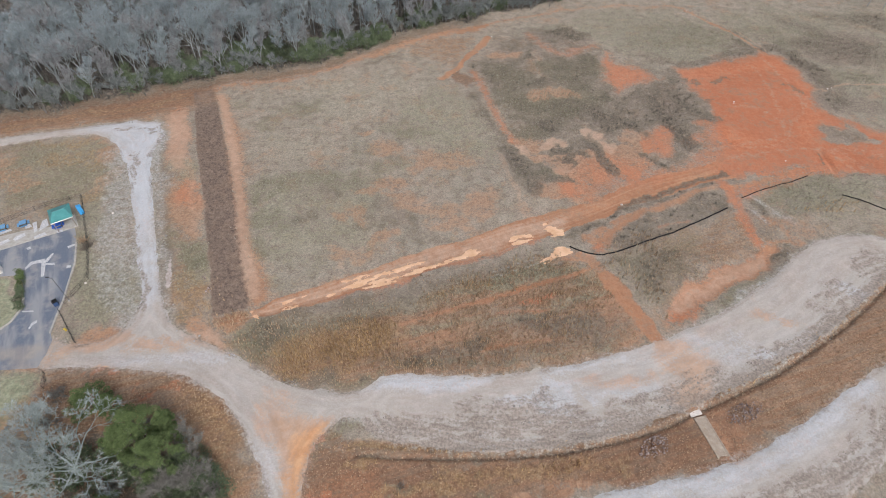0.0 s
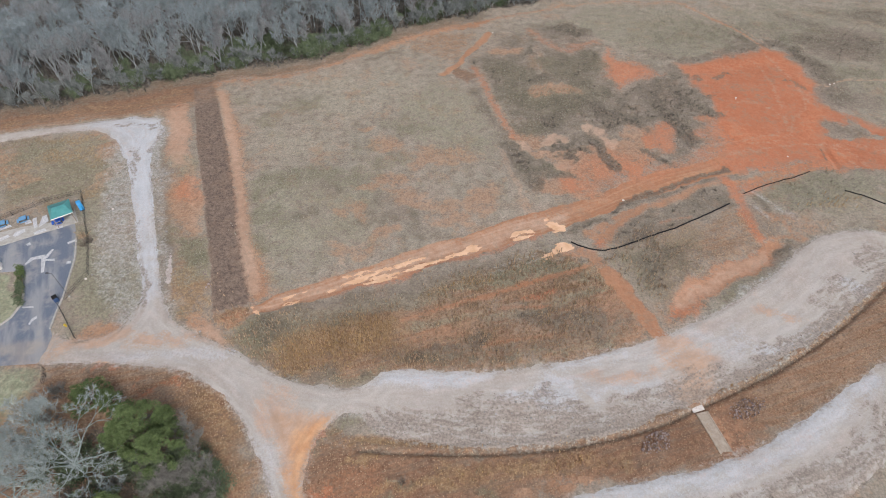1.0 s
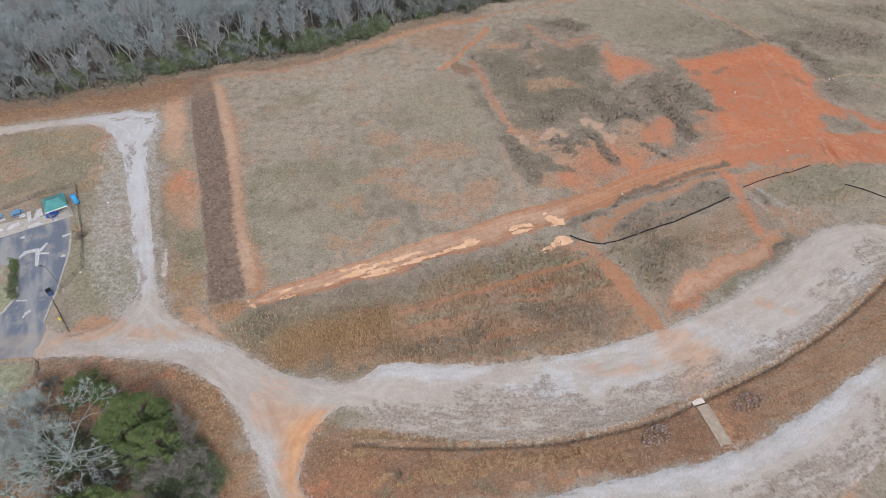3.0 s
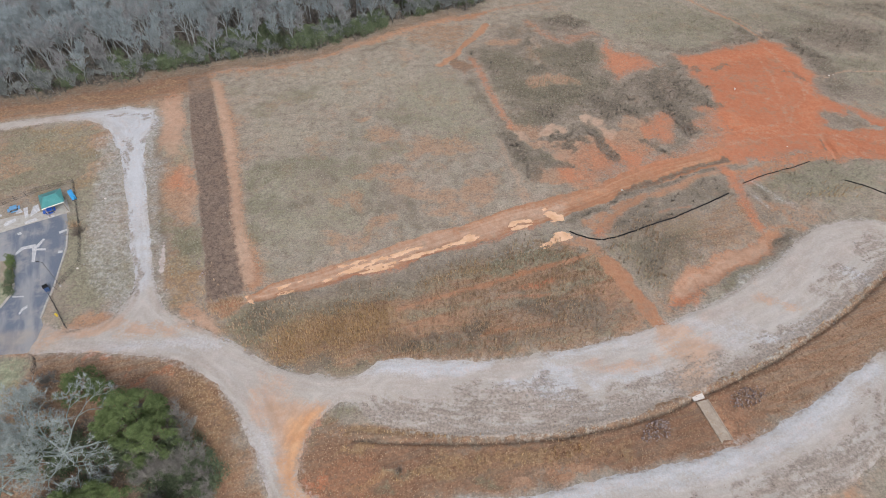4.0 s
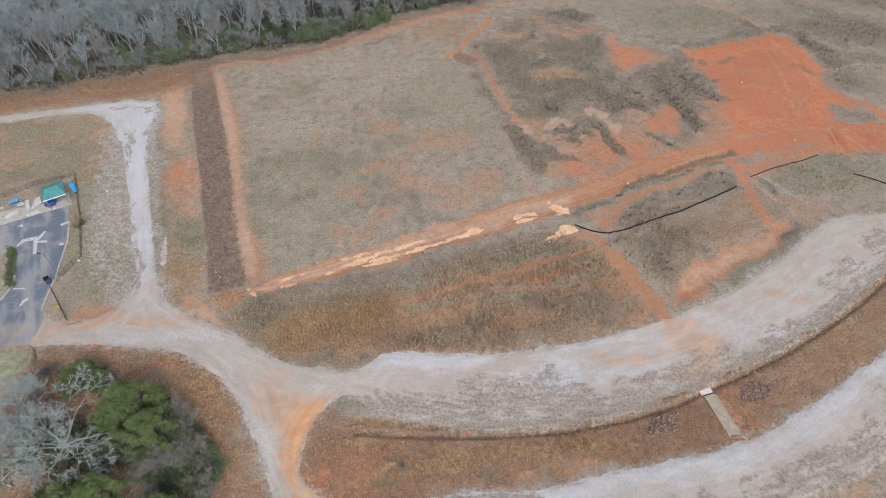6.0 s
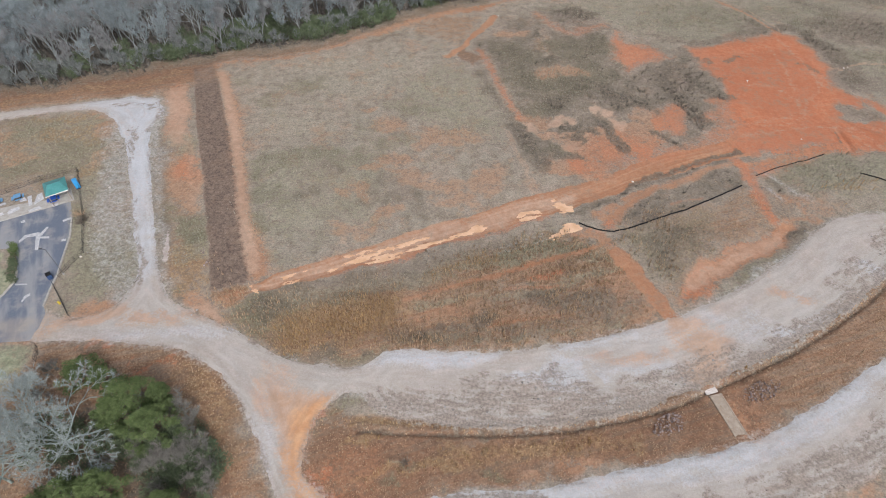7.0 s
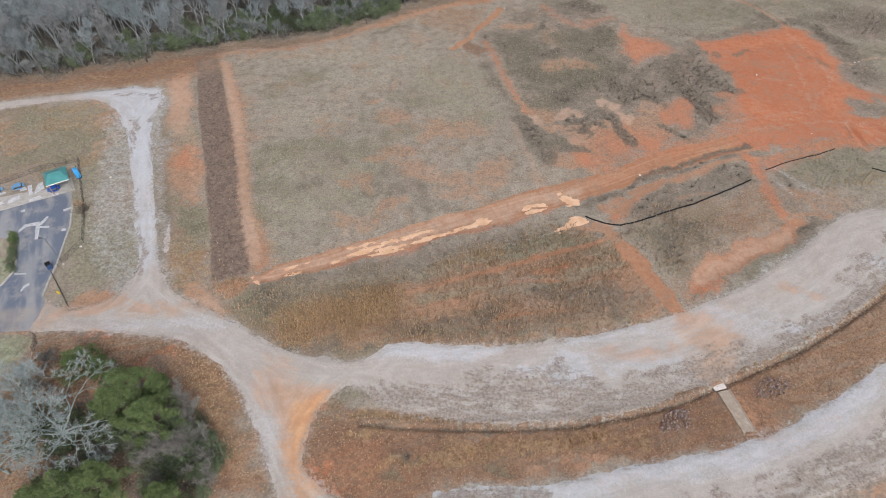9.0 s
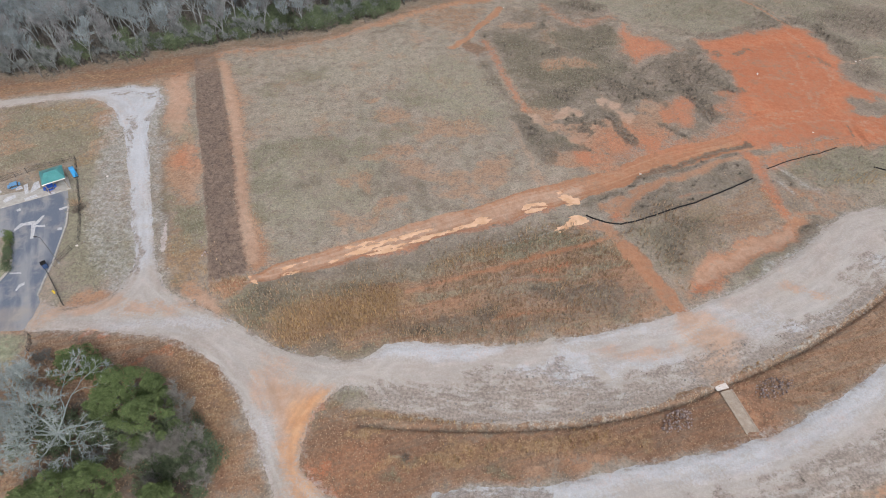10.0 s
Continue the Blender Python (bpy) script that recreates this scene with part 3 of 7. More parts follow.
zone("litter", 1.0, 2, [(-126.5, 111.4), (-116.6, 117.5), (-97.1, 123.1), (-85.2, 128.9), (-72.2, 133.8), (-61.4, 137.8), (-48.7, 142.5), (-35.4, 146.5), (-23.2, 151.6), (-14.1, 160.7), (-0.7, 168.0), (11.6, 173.7), (30.1, 180.9), (41.7, 185.6)] + [(60, 200), (60, 320), (-260, 320), (-260, 120)])
zone("litter", 0.58, 3, [(-55.0, 37.9), (-50.6, 41.6), (-41.0, 38.8), (-34.0, 33.6), (-30.1, 28.0), (-28.6, 22.4), (-53.2, 22.4), (-55.6, 30.4)])
zone("brown", 0.9, 3, [(-71.4, 131.3), (-61.1, 136.9), (-48.5, 141.6), (-35.2, 145.5), (-23.1, 150.3), (-13.9, 158.3), (-0.7, 165.4), (11.5, 170.6), (13.1, 167.6), (-0.7, 160.4), (-13.6, 152.9), (-28.7, 144.0), (-40.3, 138.6), (-58.6, 132.9)])
zone("brush", 0.6, 2, [(-61.0, 136.3), (-48.3, 140.4), (-35.1, 144.6), (-29.0, 145.9), (-34.7, 142.2), (-47.6, 137.5), (-57.4, 134.1)])
zone("green", 0.42, 6, [(76.9, 173.7), (102.9, 181.8), (140.4, 177.7), (133.0, 142.8), (107.6, 116.1), (99.0, 123.4), (100.6, 139.8), (96.1, 155.6)])
for line in ([(105.1, 173.7), (110.7, 162.5), (118.3, 157.3), (129.7, 153.9)], [(106.7, 157.3), (112.7, 149.0), (122.1, 143.4)], [(117.5, 177.7), (124.4, 169.9), (139.7, 166.2)]):
    band("brush", 0.5, 2.5, line, 3.0, 1.0)
for name, strength, line in (("green", 0.75, [(-22.0, 58.6), (-8.4, 61.1), (7.8, 64.3), (22.7, 69.0)]), ("green", 0.7, [(-33.6, 54.0), (-25.4, 55.7), (-14.0, 56.8)]), ("green", 0.65, [(-4.2, 55.7), (7.4, 56.8), (19.5, 60.5), (30.1, 63.6)]), ("brush", 0.38, [(-18.2, 60.1), (-2.4, 63.6), (12.1, 67.6)]), ("brush", 0.4, [(3.4, 54.0), (14.1, 56.5), (25.3, 59.6)]), ("brush", 0.5, [(-13.1, 48.5), (-2.2, 49.0), (8.9, 50.1), (18.4, 52.6)]), ("green", 0.6, [(10.7, 49.6), (21.1, 51.7), (31.1, 54.5)])):
    band(name, strength, 0.9, line, 1.2, 0.5)
# bare clay
zone("clay", 1.5, 0.5, RED_ROAD, 0.25)
zone("pale", 1.1, 2.0, [(-32.9, 59.1), (-30.5, 61.6), (-22.9, 64.7), (-15.1, 68.2), (-6.9, 71.8), (1.8, 75.4), (10.8, 79.0), (20.1, 82.3), (24.8, 83.4), (24.5, 81.3), (17.3, 77.8), (10.5, 75.1), (1.7, 71.8), (-4.6, 69.0), (-12.8, 66.3), (-18.8, 64.3), (-24.5, 62.0), (-30.9, 59.1)], 0.4)
band("clay", 0.6, 0.7, [(-59.1, 132.1), (-50.1, 134.9), (-40.1, 137.8), (-28.7, 143.7), (-16.8, 151.6), (-5.6, 158.7), (7.9, 165.8), (20.3, 171.8), (38.8, 178.5), (57.5, 181.8), (77.0, 180.1)], 1.2)
band("clay", 0.62, 1.4, [(-25.8, 145.9), (-13.7, 153.9), (-0.7, 161.8), (13.1, 168.0)], 1.5)
band("clay", 1.1, 0.9, [(13.8, 161.1), (9.1, 152.2), (4.4, 143.4), (-0.6, 137.8)], 0.7)
band("pale", 0.95, 1.0, [(-57.1, 128.6), (-53.3, 118.4), (-48.8, 107.0), (-45.2, 96.8), (-41.8, 85.9), (-38.8, 76.3), (-36.7, 71.1), (-33.9, 63.6)], 1.2, 0.06)
zone("clay", 0.6, 1.8, [(-57.7, 128.6), (-56.1, 129.1), (-47.7, 111.4), (-42.1, 93.0), (-37.8, 77.0), (-33.1, 70.4), (-30.8, 62.3), (-33.5, 59.6), (-35.7, 65.6), (-39.2, 76.3), (-44.2, 90.3), (-49.5, 104.9)], 0.06)
zone("pale", 0.85, 1.5, [(-68.6, 119.7), (-64.1, 122.9), (-59.8, 111.4), (-57.0, 98.8), (-59.7, 98.8), (-64.7, 109.2)], 0.2)
zone("clay", 0.7, 2, [(-45.6, 60.5), (-40.1, 58.6), (-35.7, 52.8), (-37.2, 51.5), (-41.5, 53.4)])
zone("pale", 0.9, 1, [(-43.0, 56.8), (-40.1, 58.6), (-36.1, 53.3), (-37.8, 51.9)])
zone("clay", 0.45, 1.5, [(-39.9, 58.6), (-34.1, 60.1), (-32.6, 57.9), (-35.8, 55.1), (-37.6, 56.3)])
zone("brown", 1.2, 1.5, [(-40.0, 58.4), (-34.0, 60.2), (-32.7, 58.4), (-35.7, 55.3), (-37.3, 55.7)], 0.4)
band("clay", 0.5, 0.3, [(-4.3, 58.6), (4.6, 60.5), (14.9, 64.2), (22.3, 66.3), (29.1, 69.3)], 0.7)
band("clay", 0.62, 0.35, [(7.1, 51.2), (14.8, 53.4), (20.7, 55.1), (26.7, 56.5)], 0.7)
zone("clay", 1.2, 0.5, [(27.8, 68.0), (30.6, 68.4), (32.4, 64.9), (34.4, 59.6), (36.4, 54.9), (37.7, 51.5), (35.1, 51.5), (33.5, 54.9), (31.0, 60.2), (28.7, 64.0)], 0.3)
zone("clay", 0.35, 3, [(34.0, 58.6), (40.2, 63.6), (42.2, 63.6), (40.5, 57.4), (37.9, 55.1), (35.0, 55.1)])
zone("clay", 0.95, 1.4, [(38.7, 58.1), (40.8, 62.1), (44.4, 65.6), (49.9, 68.2), (56.5, 71.8), (63.6, 75.7), (65.5, 74.8), (63.3, 71.2), (58.0, 67.6), (51.7, 64.4), (45.0, 61.1), (40.4, 57.9)], 0.5)
zone("clay", 0.62, 1, [(28.7, 79.4), (35.3, 82.9), (35.8, 81.0), (32.3, 74.8), (29.0, 74.8)])
band("clay", 0.66, 0.9, [(34.4, 82.3), (42.6, 85.6), (50.6, 89.1), (59.1, 93.1), (66.9, 94.5), (76.5, 96.8), (83.9, 99.6)], 0.8)
for line in ([(40.7, 59.6), (47.4, 63.9), (55.2, 68.2), (63.2, 73.0)], [(42.3, 62.3), (49.3, 66.0), (58.2, 71.0)]):
    band("pale", 0.72, 0.5, line, 0.9, 0.6)
zone("brown", 0.62, 3, [(35.8, 66.3), (44.3, 74.8), (58.2, 83.4), (62.7, 81.8), (59.6, 74.8), (49.1, 69.3), (41.2, 63.6), (37.4, 60.5)])
# dark grass above the scraped bank, and the shade of its lip painted with it
band("brush", 0.6, 0.8, [(39.4, 60.5), (41.9, 64.3), (45.8, 67.1), (51.1, 69.5), (57.7, 73.3), (64.3, 77.0)], 1.0, 0.4)
band("straw", 0.8, 3.0, [(13.8, 126.0), (15.5, 111.4), (18.3, 98.8), (20.4, 89.4)], 2.5, 0.6)
band("clay", 0.6, 1.4, [(23.4, 73.3), (27.5, 72.5), (29.0, 69.0)], 0.8)
spots("clay", 0.4, [(31.9, 54.0, 4, 2), (42.5, 37.9, 3, 4), (68.3, 80.2, 5, 2), (66.7, 81.8, 3, 2), (-1.3, 54.0, 5, 1.5), (-12.8, 28.9, 5, 4), (18.4, 28.9, 5, 1.5), (27.0, 58.0, 5, 2.5)])
zone("red", 1.35, 2.6, RED_PAD, 0.6)
band("red", 0.62, 0.5, [(-19.6, 62.6), (-8.7, 66.4), (1.7, 70.4), (10.4, 73.7), (19.5, 77.2)], 0.7)
clear("red", 0.9, 1, [(92.3, 114.4), (98.6, 116.8), (102.2, 113.0), (103.6, 110.6), (99.8, 108.3), (94.5, 108.3), (90.8, 109.4)])
band("clay", 0.7, 0.6, [(77.4, 178.5), (83.0, 170.6), (88.0, 160.4), (91.6, 150.3)], 0.5)
band("pale", 0.75, 0.5, [(98.3, 131.3), (107.0, 134.1), (119.6, 135.2)], 0.5)
band("pale", 0.5, 0.5, [(12.3, 102.8), (15.9, 93.1), (17.9, 83.4)], 0.6)
# tyre tracks, pale lines and worn spots
band("pale", 0.62, 0.3, [(11.2, 106.0), (14.6, 98.8), (17.0, 91.2), (18.6, 83.9)], 0.6)
band("pale", 0.6, 0.4, [(-15.8, 76.0), (-18.8, 73.3), (-19.5, 70.4)], 0.6)
for line in ([(73.4, 123.4), (79.1, 123.4), (82.9, 117.2), (81.4, 110.3), (75.3, 106.6), (68.8, 106.6)], [(60.4, 104.9), (72.0, 108.1), (81.7, 112.6), (89.3, 120.9), (93.4, 128.6)], [(64.5, 101.8), (76.0, 104.9), (85.8, 106.6), (93.6, 106.6), (100.0, 103.9)], [(91.1, 108.1), (92.3, 103.9), (93.6, 98.8)], [(88.4, 106.6), (90.0, 101.8), (91.5, 98.4)], [(89.5, 149.0), (91.3, 134.1), (90.4, 123.4)], [(84.8, 142.8), (85.0, 131.3), (83.7, 120.9)]):
    band("pale", 0.56, 0.5, line, 1.2, 0.3)
band("brush", 0.62, 0.9, [(63.9, 89.1), (65.2, 85.1), (67.5, 81.0), (70.4, 77.0)], 0.8)
band("stony", 0.4, 0.8, [(64.8, 90.3), (67.1, 85.6), (70.2, 81.8)], 0.8)
for line in ([(91.0, 150.0), (90.1, 154.9), (87.1, 162.5), (82.7, 169.9), (77.2, 177.7)], [(92.9, 150.6), (91.8, 156.3), (88.6, 164.0), (84.1, 171.4), (78.4, 178.9)]):
    band("pale", 0.75, 0.22, line, 0.35, 0.2)
# stony verges of the gravel roads
band("stony", 0.6, 2.6, [(-74.1, 100.8), (-68.9, 89.4), (-65.5, 77.8), (-62.5, 69.0), (-54.9, 58.6), (-50.8, 56.8)], 2)
zone("stony", 0.75, 2, [(-79.6, 114.9), (-68.2, 117.2), (-61.3, 98.8), (-55.5, 77.8), (-61.9, 93.0), (-72.2, 100.8)])
band("stony", 0.5, 1.0, [(-60.7, 93.0), (-54.4, 76.3), (-47.5, 58.6), (-42.2, 54.0)], 0.8)
band("stony", 0.6, 1.0, [(68.8, 73.3), (63.8, 69.0), (58.0, 64.9), (52.7, 61.6)], 0.8)
band("stony", 0.95, 0.7, [(-63.7, 85.9), (-59.5, 76.3), (-56.4, 69.0), (-54.0, 63.0), (-53.8, 58.6), (-54.8, 55.7)], 0.8)
band("stony", 0.6, 3.2, [(-73.2, 104.0), (-68.9, 92.0), (-65.0, 80.0), (-60.5, 68.0)], 2.2, 0.6)
# on the gravel itself
zone("rough", 0.75, 1.6, [(-12.2, 39.3), (-5.4, 39.0), (1.4, 38.6), (5.6, 39.5), (11.7, 40.6), (18.7, 41.6), (25.9, 42.7), (32.3, 44.0), (38.0, 45.5), (39.7, 42.3), (34.6, 39.7), (26.4, 37.0), (14.4, 34.6), (1.3, 34.0), (-11.8, 34.5)])
zone("rough", 0.62, 1.6, [(38.0, 45.5), (43.3, 48.0), (49.6, 50.4), (56.3, 53.3), (63.3, 56.3), (71.5, 61.1), (80.2, 66.3), (76.8, 63.6), (67.4, 56.6), (52.3, 47.8), (39.6, 42.1)])
spots("rough", 0.62, [(8.2, 40.2, 8, 1.6), (-66.5, 110.3, 1.5, 4), (70.7, 63.6, 5, 3), (80.3, 70.4, 5, 5), (15.3, 42.0, 5, 1), (-71.4, 98.8, 1.2, 6)])
zone("rough", 0.72, 2, [(31.5, 24.7), (43.4, 28.6), (52.1, 31.9), (58.8, 35.1), (68.9, 40.6), (63.7, 31.5), (55.0, 27.7), (45.3, 24.6), (33.4, 20.1), (20.1, 19.9)])
spots("white", 0.8, [(-5.7, 45.2, 6, 1.2), (0.5, 45.2, 5, 1.0), (17.2, 43.5, 4, 2.5), (27.4, 46.0, 7, 2.2), (54.3, 50.6, 6, 1.0), (73.7, 63.6, 3, 2), (15.1, 40.2, 2.5, 1.2)])
spots("white", 1.1, [(-69.6, 100.8, 5, 12), (-77.2, 113.7, 9, 3), (-60.0, 81.0, 3, 14), (-54.9, 69.0, 3, 8)])
spots("white", 0.5, [(39.2, 52.8, 12, 3), (-42.7, 49.6, 14, 1.6), (-25.0, 35.3, 3, 10)])
band("white", 0.85, 1.4, [(-1.9, 25.2), (2.3, 25.6), (7.2, 25.8), (12.1, 25.7)], 0.7)
band("white", 0.8, 2.2, [(15.0, 26.2), (21.6, 27.5), (29.2, 29.1), (37.0, 30.8), (43.0, 33.1), (48.3, 35.1), (54.4, 38.4), (59.8, 41.5), (66.5, 45.1)], 1.5)
zone("clay", 1.25, 2.0, [(-26.3, 40.8), (-23.9, 40.2), (-20.3, 39.3), (-16.5, 39.2), (-18.1, 36.6), (-19.2, 34.1), (-19.6, 31.2), (-19.1, 27.4), (-21.5, 27.8), (-22.9, 32.0), (-24.5, 36.2)], 0.4)
band("clay", 0.7, 2.0, [(-19.2, 27.2), (-17.9, 24.3), (-15.1, 19.3)], 1.5)
spots("clay", 0.62, [(37.0, 51.7, 4, 3), (38.6, 47.5, 3.4, 4), (38.6, 43.0, 4, 2), (28.6, 47.5, 6, 2), (-50.7, 54.0, 12, 1.5), (-25.3, 40.6, 3, 5), (57.5, 58.6, 4, 1.5)])
zone("clay", 0.5, 2, [(-80.1, 52.3), (-65.9, 54.0), (-62.9, 48.5), (-77.7, 48.0)])
zone("clay", 0.7, 2, [(-65.6, 53.4), (-53.7, 54.2), (-40.9, 52.8), (-52.2, 50.4), (-63.3, 50.4)])

# the strip between the wood and the spur
band("ochre", 0.5, 1.6, [(-107.3, 112.6), (-105.0, 114.1), (-96.9, 118.9), (-84.8, 121.8), (-72.2, 124.5), (-67.7, 127.4)], 4.2, 0.6)
band("russet", 1.0, 2.2, [(-107.3, 118.4), (-96.0, 122.7), (-84.2, 127.1), (-68.9, 131.3), (-60.7, 134.3)], 3.4, 0.6)
spots("blush", 0.7, [(-90.7, 93.2, 4, 3), (-97.7, 102.6, 3, 2.5), (-76.5, 104.7, 2, 5), (-79.8, 109.0, 3, 2), (-74.7, 95.0, 2, 5), (-94.6, 97.8, 5, 3)])
spots("olive", 0.38, [(-92.2, 104.4, 6, 4), (-79.6, 96.5, 6, 5), (-82.8, 90.4, 8, 4), (-96.5, 107.8, 6, 2), (-94.0, 99.4, 4, 3)])
spots("ochre", 0.48, [(-86.5, 108.0, 7, 2.5), (-78.5, 101.3, 3, 4), (-85.2, 101.2, 5, 3), (-74.0, 89.1, 3, 3)])
# bare clay between the spur and the mulched strip
zone("orange", 0.62, 2.7, [(-67.5, 118.2), (-66.3, 123.2), (-63.0, 121.8), (-56.4, 101.7), (-60.2, 105.0), (-61.2, 100.0)], 0.5)
zone("orange", 0.6, 2.7, [(-56.8, 94.6), (-52.6, 95.4), (-49.0, 86.7), (-55.9, 86.6), (-57.4, 91.6)], 0.5)
zone("blush", 1.0, 1.9, [(-59.2, 94.1), (-52.0, 95.0), (-46.7, 78.5), (-48.7, 77.9), (-54.1, 82.6), (-57.2, 87.6)], 0.6)
zone("ochre", 0.58, 3.8, [(-50.9, 66.8), (-48.9, 68.5), (-44.2, 68.6), (-40.7, 58.9), (-43.7, 58.4), (-47.5, 59.7)], 0.8)
spots("olive", 0.7, [(-49.2, 74.2, 2.2, 2.6), (-47.3, 70.8, 2.4, 2.0), (-52.9, 77.8, 1.5, 3), (-46.1, 60.3, 2, 1.0)])
spots("straw", 0.6, [(-58.4, 101.7, 1.6, 3), (-57.8, 97.7, 1.5, 2)])
band("straw", 0.75, 0.22, [(-60.3, 115.9), (-56.0, 105.1), (-52.3, 95.4), (-49.2, 87.0), (-46.3, 77.9), (-42.8, 67.5), (-40.1, 58.9)], 0.5, 0.2)
band("brush", 0.7, 0.5, [(-66.5, 113.9), (-64.5, 106.6), (-63.4, 99.9), (-60.5, 90.8), (-57.9, 83.5), (-53.9, 72.4), (-51.1, 64.7)], 0.8, 0.5)
band("brush", 0.8, 0.35, [(-62.7, 122.8), (-59.4, 112.1)], 0.6, 0.2)
# the mown field
spots("blush", 0.72, [(-14.6, 105.9, 4.5, 3), (0.8, 101.8, 7, 3.4), (-10.7, 95.0, 5, 2.4), (-4.7, 86.2, 5, 2.5), (-13.4, 77.6, 3.5, 2), (-18.8, 84.2, 2.5, 1.8), (5.1, 86.4, 7, 3), (-17.8, 74.0, 3.5, 1.5), (-15.2, 91.0, 4, 2), (-19.1, 112.2, 2, 1.6), (-3.5, 99.7, 4, 2), (8.4, 90.1, 4, 3), (-7.4, 89.8, 5, 2), (2.5, 81.2, 7, 2)])
spots("olive", 0.5, [(-27.7, 95.1, 7, 3), (-22.0, 93.3, 6, 2.5), (-33.9, 93.1, 6, 3), (-37.3, 89.2, 4, 3), (-34.6, 82.2, 4, 3), (-35.6, 74.9, 3, 2.5), (-15.7, 96.4, 5, 2), (-11.9, 114.1, 5, 3), (-8.5, 112.4, 5, 2.5), (-17.8, 105.8, 3, 2.5), (-12.3, 100.5, 5, 2), (-42.1, 113.5, 4, 2.5), (-40.9, 117.3, 4, 2), (-34.9, 122.5, 5, 3), (-51.0, 124.9, 3, 3)])
spots("brush", 0.52, [(-9.8, 81.8, 5, 2.2), (-5.5, 78.6, 4.5, 1.8), (-8.9, 84.4, 4, 1.6), (-24.4, 89.5, 5, 2), (-26.7, 82.3, 4, 2), (-16.6, 82.5, 3, 2), (-3.0, 76.2, 5, 1.2), (-12.4, 86.1, 3, 2)])
spots("straw", 0.85, [(-21.1, 86.8, 2.4, 1.7), (-20.2, 92.4, 2.4, 1.8), (-33.3, 85.7, 3, 2.2), (-29.7, 77.3, 3.5, 2.2), (-14.3, 81.3, 2, 1.4), (-34.0, 90.2, 2.5, 1.6), (-19.2, 80.8, 2.4, 1.4), (-26.5, 75.0, 3.2, 1.6)])
spots("straw", 0.6, [(-33.2, 105.5, 10, 5), (-23.9, 124.1, 10, 6), (-5.4, 121.1, 6, 5), (5.6, 119.4, 7, 7), (-31.0, 133.8, 9, 5), (-14.6, 132.7, 8, 6), (0.8, 110.8, 6, 4)])
zone("brown", 0.62, 2.6, [(-10.6, 157.2), (0.9, 161.2), (10.0, 159.5), (6.4, 150.5), (1.6, 145.4), (-4.6, 146.9), (-11.0, 148.5)])
band("russet", 0.75, 1.0, [(-59.7, 133.0), (-52.4, 136.4), (-37.5, 141.4), (-30.3, 145.1)], 2.0, 0.4)
band("brush", 0.7, 0.8, [(-21.6, 143.3), (-18.0, 146.6), (-12.7, 149.8)], 1.4, 0.5)
# old scrub behind the field, with bare patches
band("orange", 0.66, 1.8, [(25.3, 161.1), (28.0, 156.9), (31.9, 153.2), (36.3, 150.1), (42.5, 153.8)], 3.4, 0.9)
band("blush", 0.7, 1.6, [(26.3, 150.1), (26.3, 145.0), (26.5, 138.9)], 3.4, 0.9)
zone("orange", 0.95, 3.0, [(46.5, 150.5), (49.4, 145.5), (55.9, 140.7), (57.2, 135.1), (52.4, 135.7), (45.9, 129.7), (43.4, 136.3)], 0.7)
band("orange", 0.8, 0.9, [(8.5, 141.0), (10.2, 133.4), (12.4, 122.7), (14.5, 113.5), (16.1, 109.1)], 2.0, 0.25)
spots("russet", 0.8, [(6.0, 136.7, 2.5, 4), (4.1, 139.7, 2, 3)])
spots("pale", 0.85, [(18.7, 104.8, 2.8, 1.4), (25.8, 109.7, 2.6, 1.8), (24.2, 103.2, 0.9, 1.2), (26.1, 100.0, 2.6, 1.4), (17.2, 106.5, 1.2, 1.2), (38.6, 107.3, 3.2, 1.6), (35.2, 113.5, 1.2, 1.6), (36.4, 110.3, 1.5, 1.6)])
spots("blush", 1.05, [(27.5, 128.8, 6, 3), (21.3, 108.3, 3, 2.5), (38.8, 103.5, 4, 3), (41.3, 99.5, 4, 3.4), (23.7, 92.3, 4, 2.6), (27.8, 95.4, 3, 4), (28.5, 91.0, 4, 2.5), (33.7, 97.0, 3, 2), (16.2, 149.9, 5, 2.2), (27.1, 103.3, 3, 2), (41.8, 106.1, 5, 2)])
spots("orange", 0.75, [(49.6, 109.7, 2.5, 4.5), (40.3, 97.1, 3, 3), (27.0, 93.1, 2, 3), (26.6, 99.6, 2, 1)])
band("brush", 0.95, 2.3, [(34.2, 110.3), (35.5, 106.8), (36.5, 101.8), (37.4, 97.9)], 2.7, 0.35)
band("brush", 0.95, 2.8, [(15.1, 105.6), (17.1, 100.6), (19.1, 96.7), (20.0, 92.3)], 3.4, 0.4)
band("brush", 0.9, 2.2, [(21.9, 96.8), (24.6, 96.1), (26.9, 95.7)], 2.4, 0.7)
band("brush", 0.95, 3.6, [(38.2, 122.7), (39.9, 118.8), (43.2, 116.9), (46.1, 116.0)], 4.1, 0.5)
band("brush", 1.0, 2.2, [(39.3, 113.1), (42.9, 116.0), (48.0, 121.9)], 3.4, 0.8)
band("brush", 0.8, 1.4, [(8.6, 128.4), (9.9, 121.2), (12.6, 112.6), (14.2, 106.4)], 2.7, 0.7)
spots("brush", 0.95, [(24.1, 149.4, 2.2, 2.4), (35.9, 163.5, 5, 3), (39.5, 162.1, 4, 3), (25.9, 116.6, 4, 3), (27.6, 106.7, 2.5, 2), (29.5, 103.3, 3, 2), (25.6, 136.6, 3, 3)])
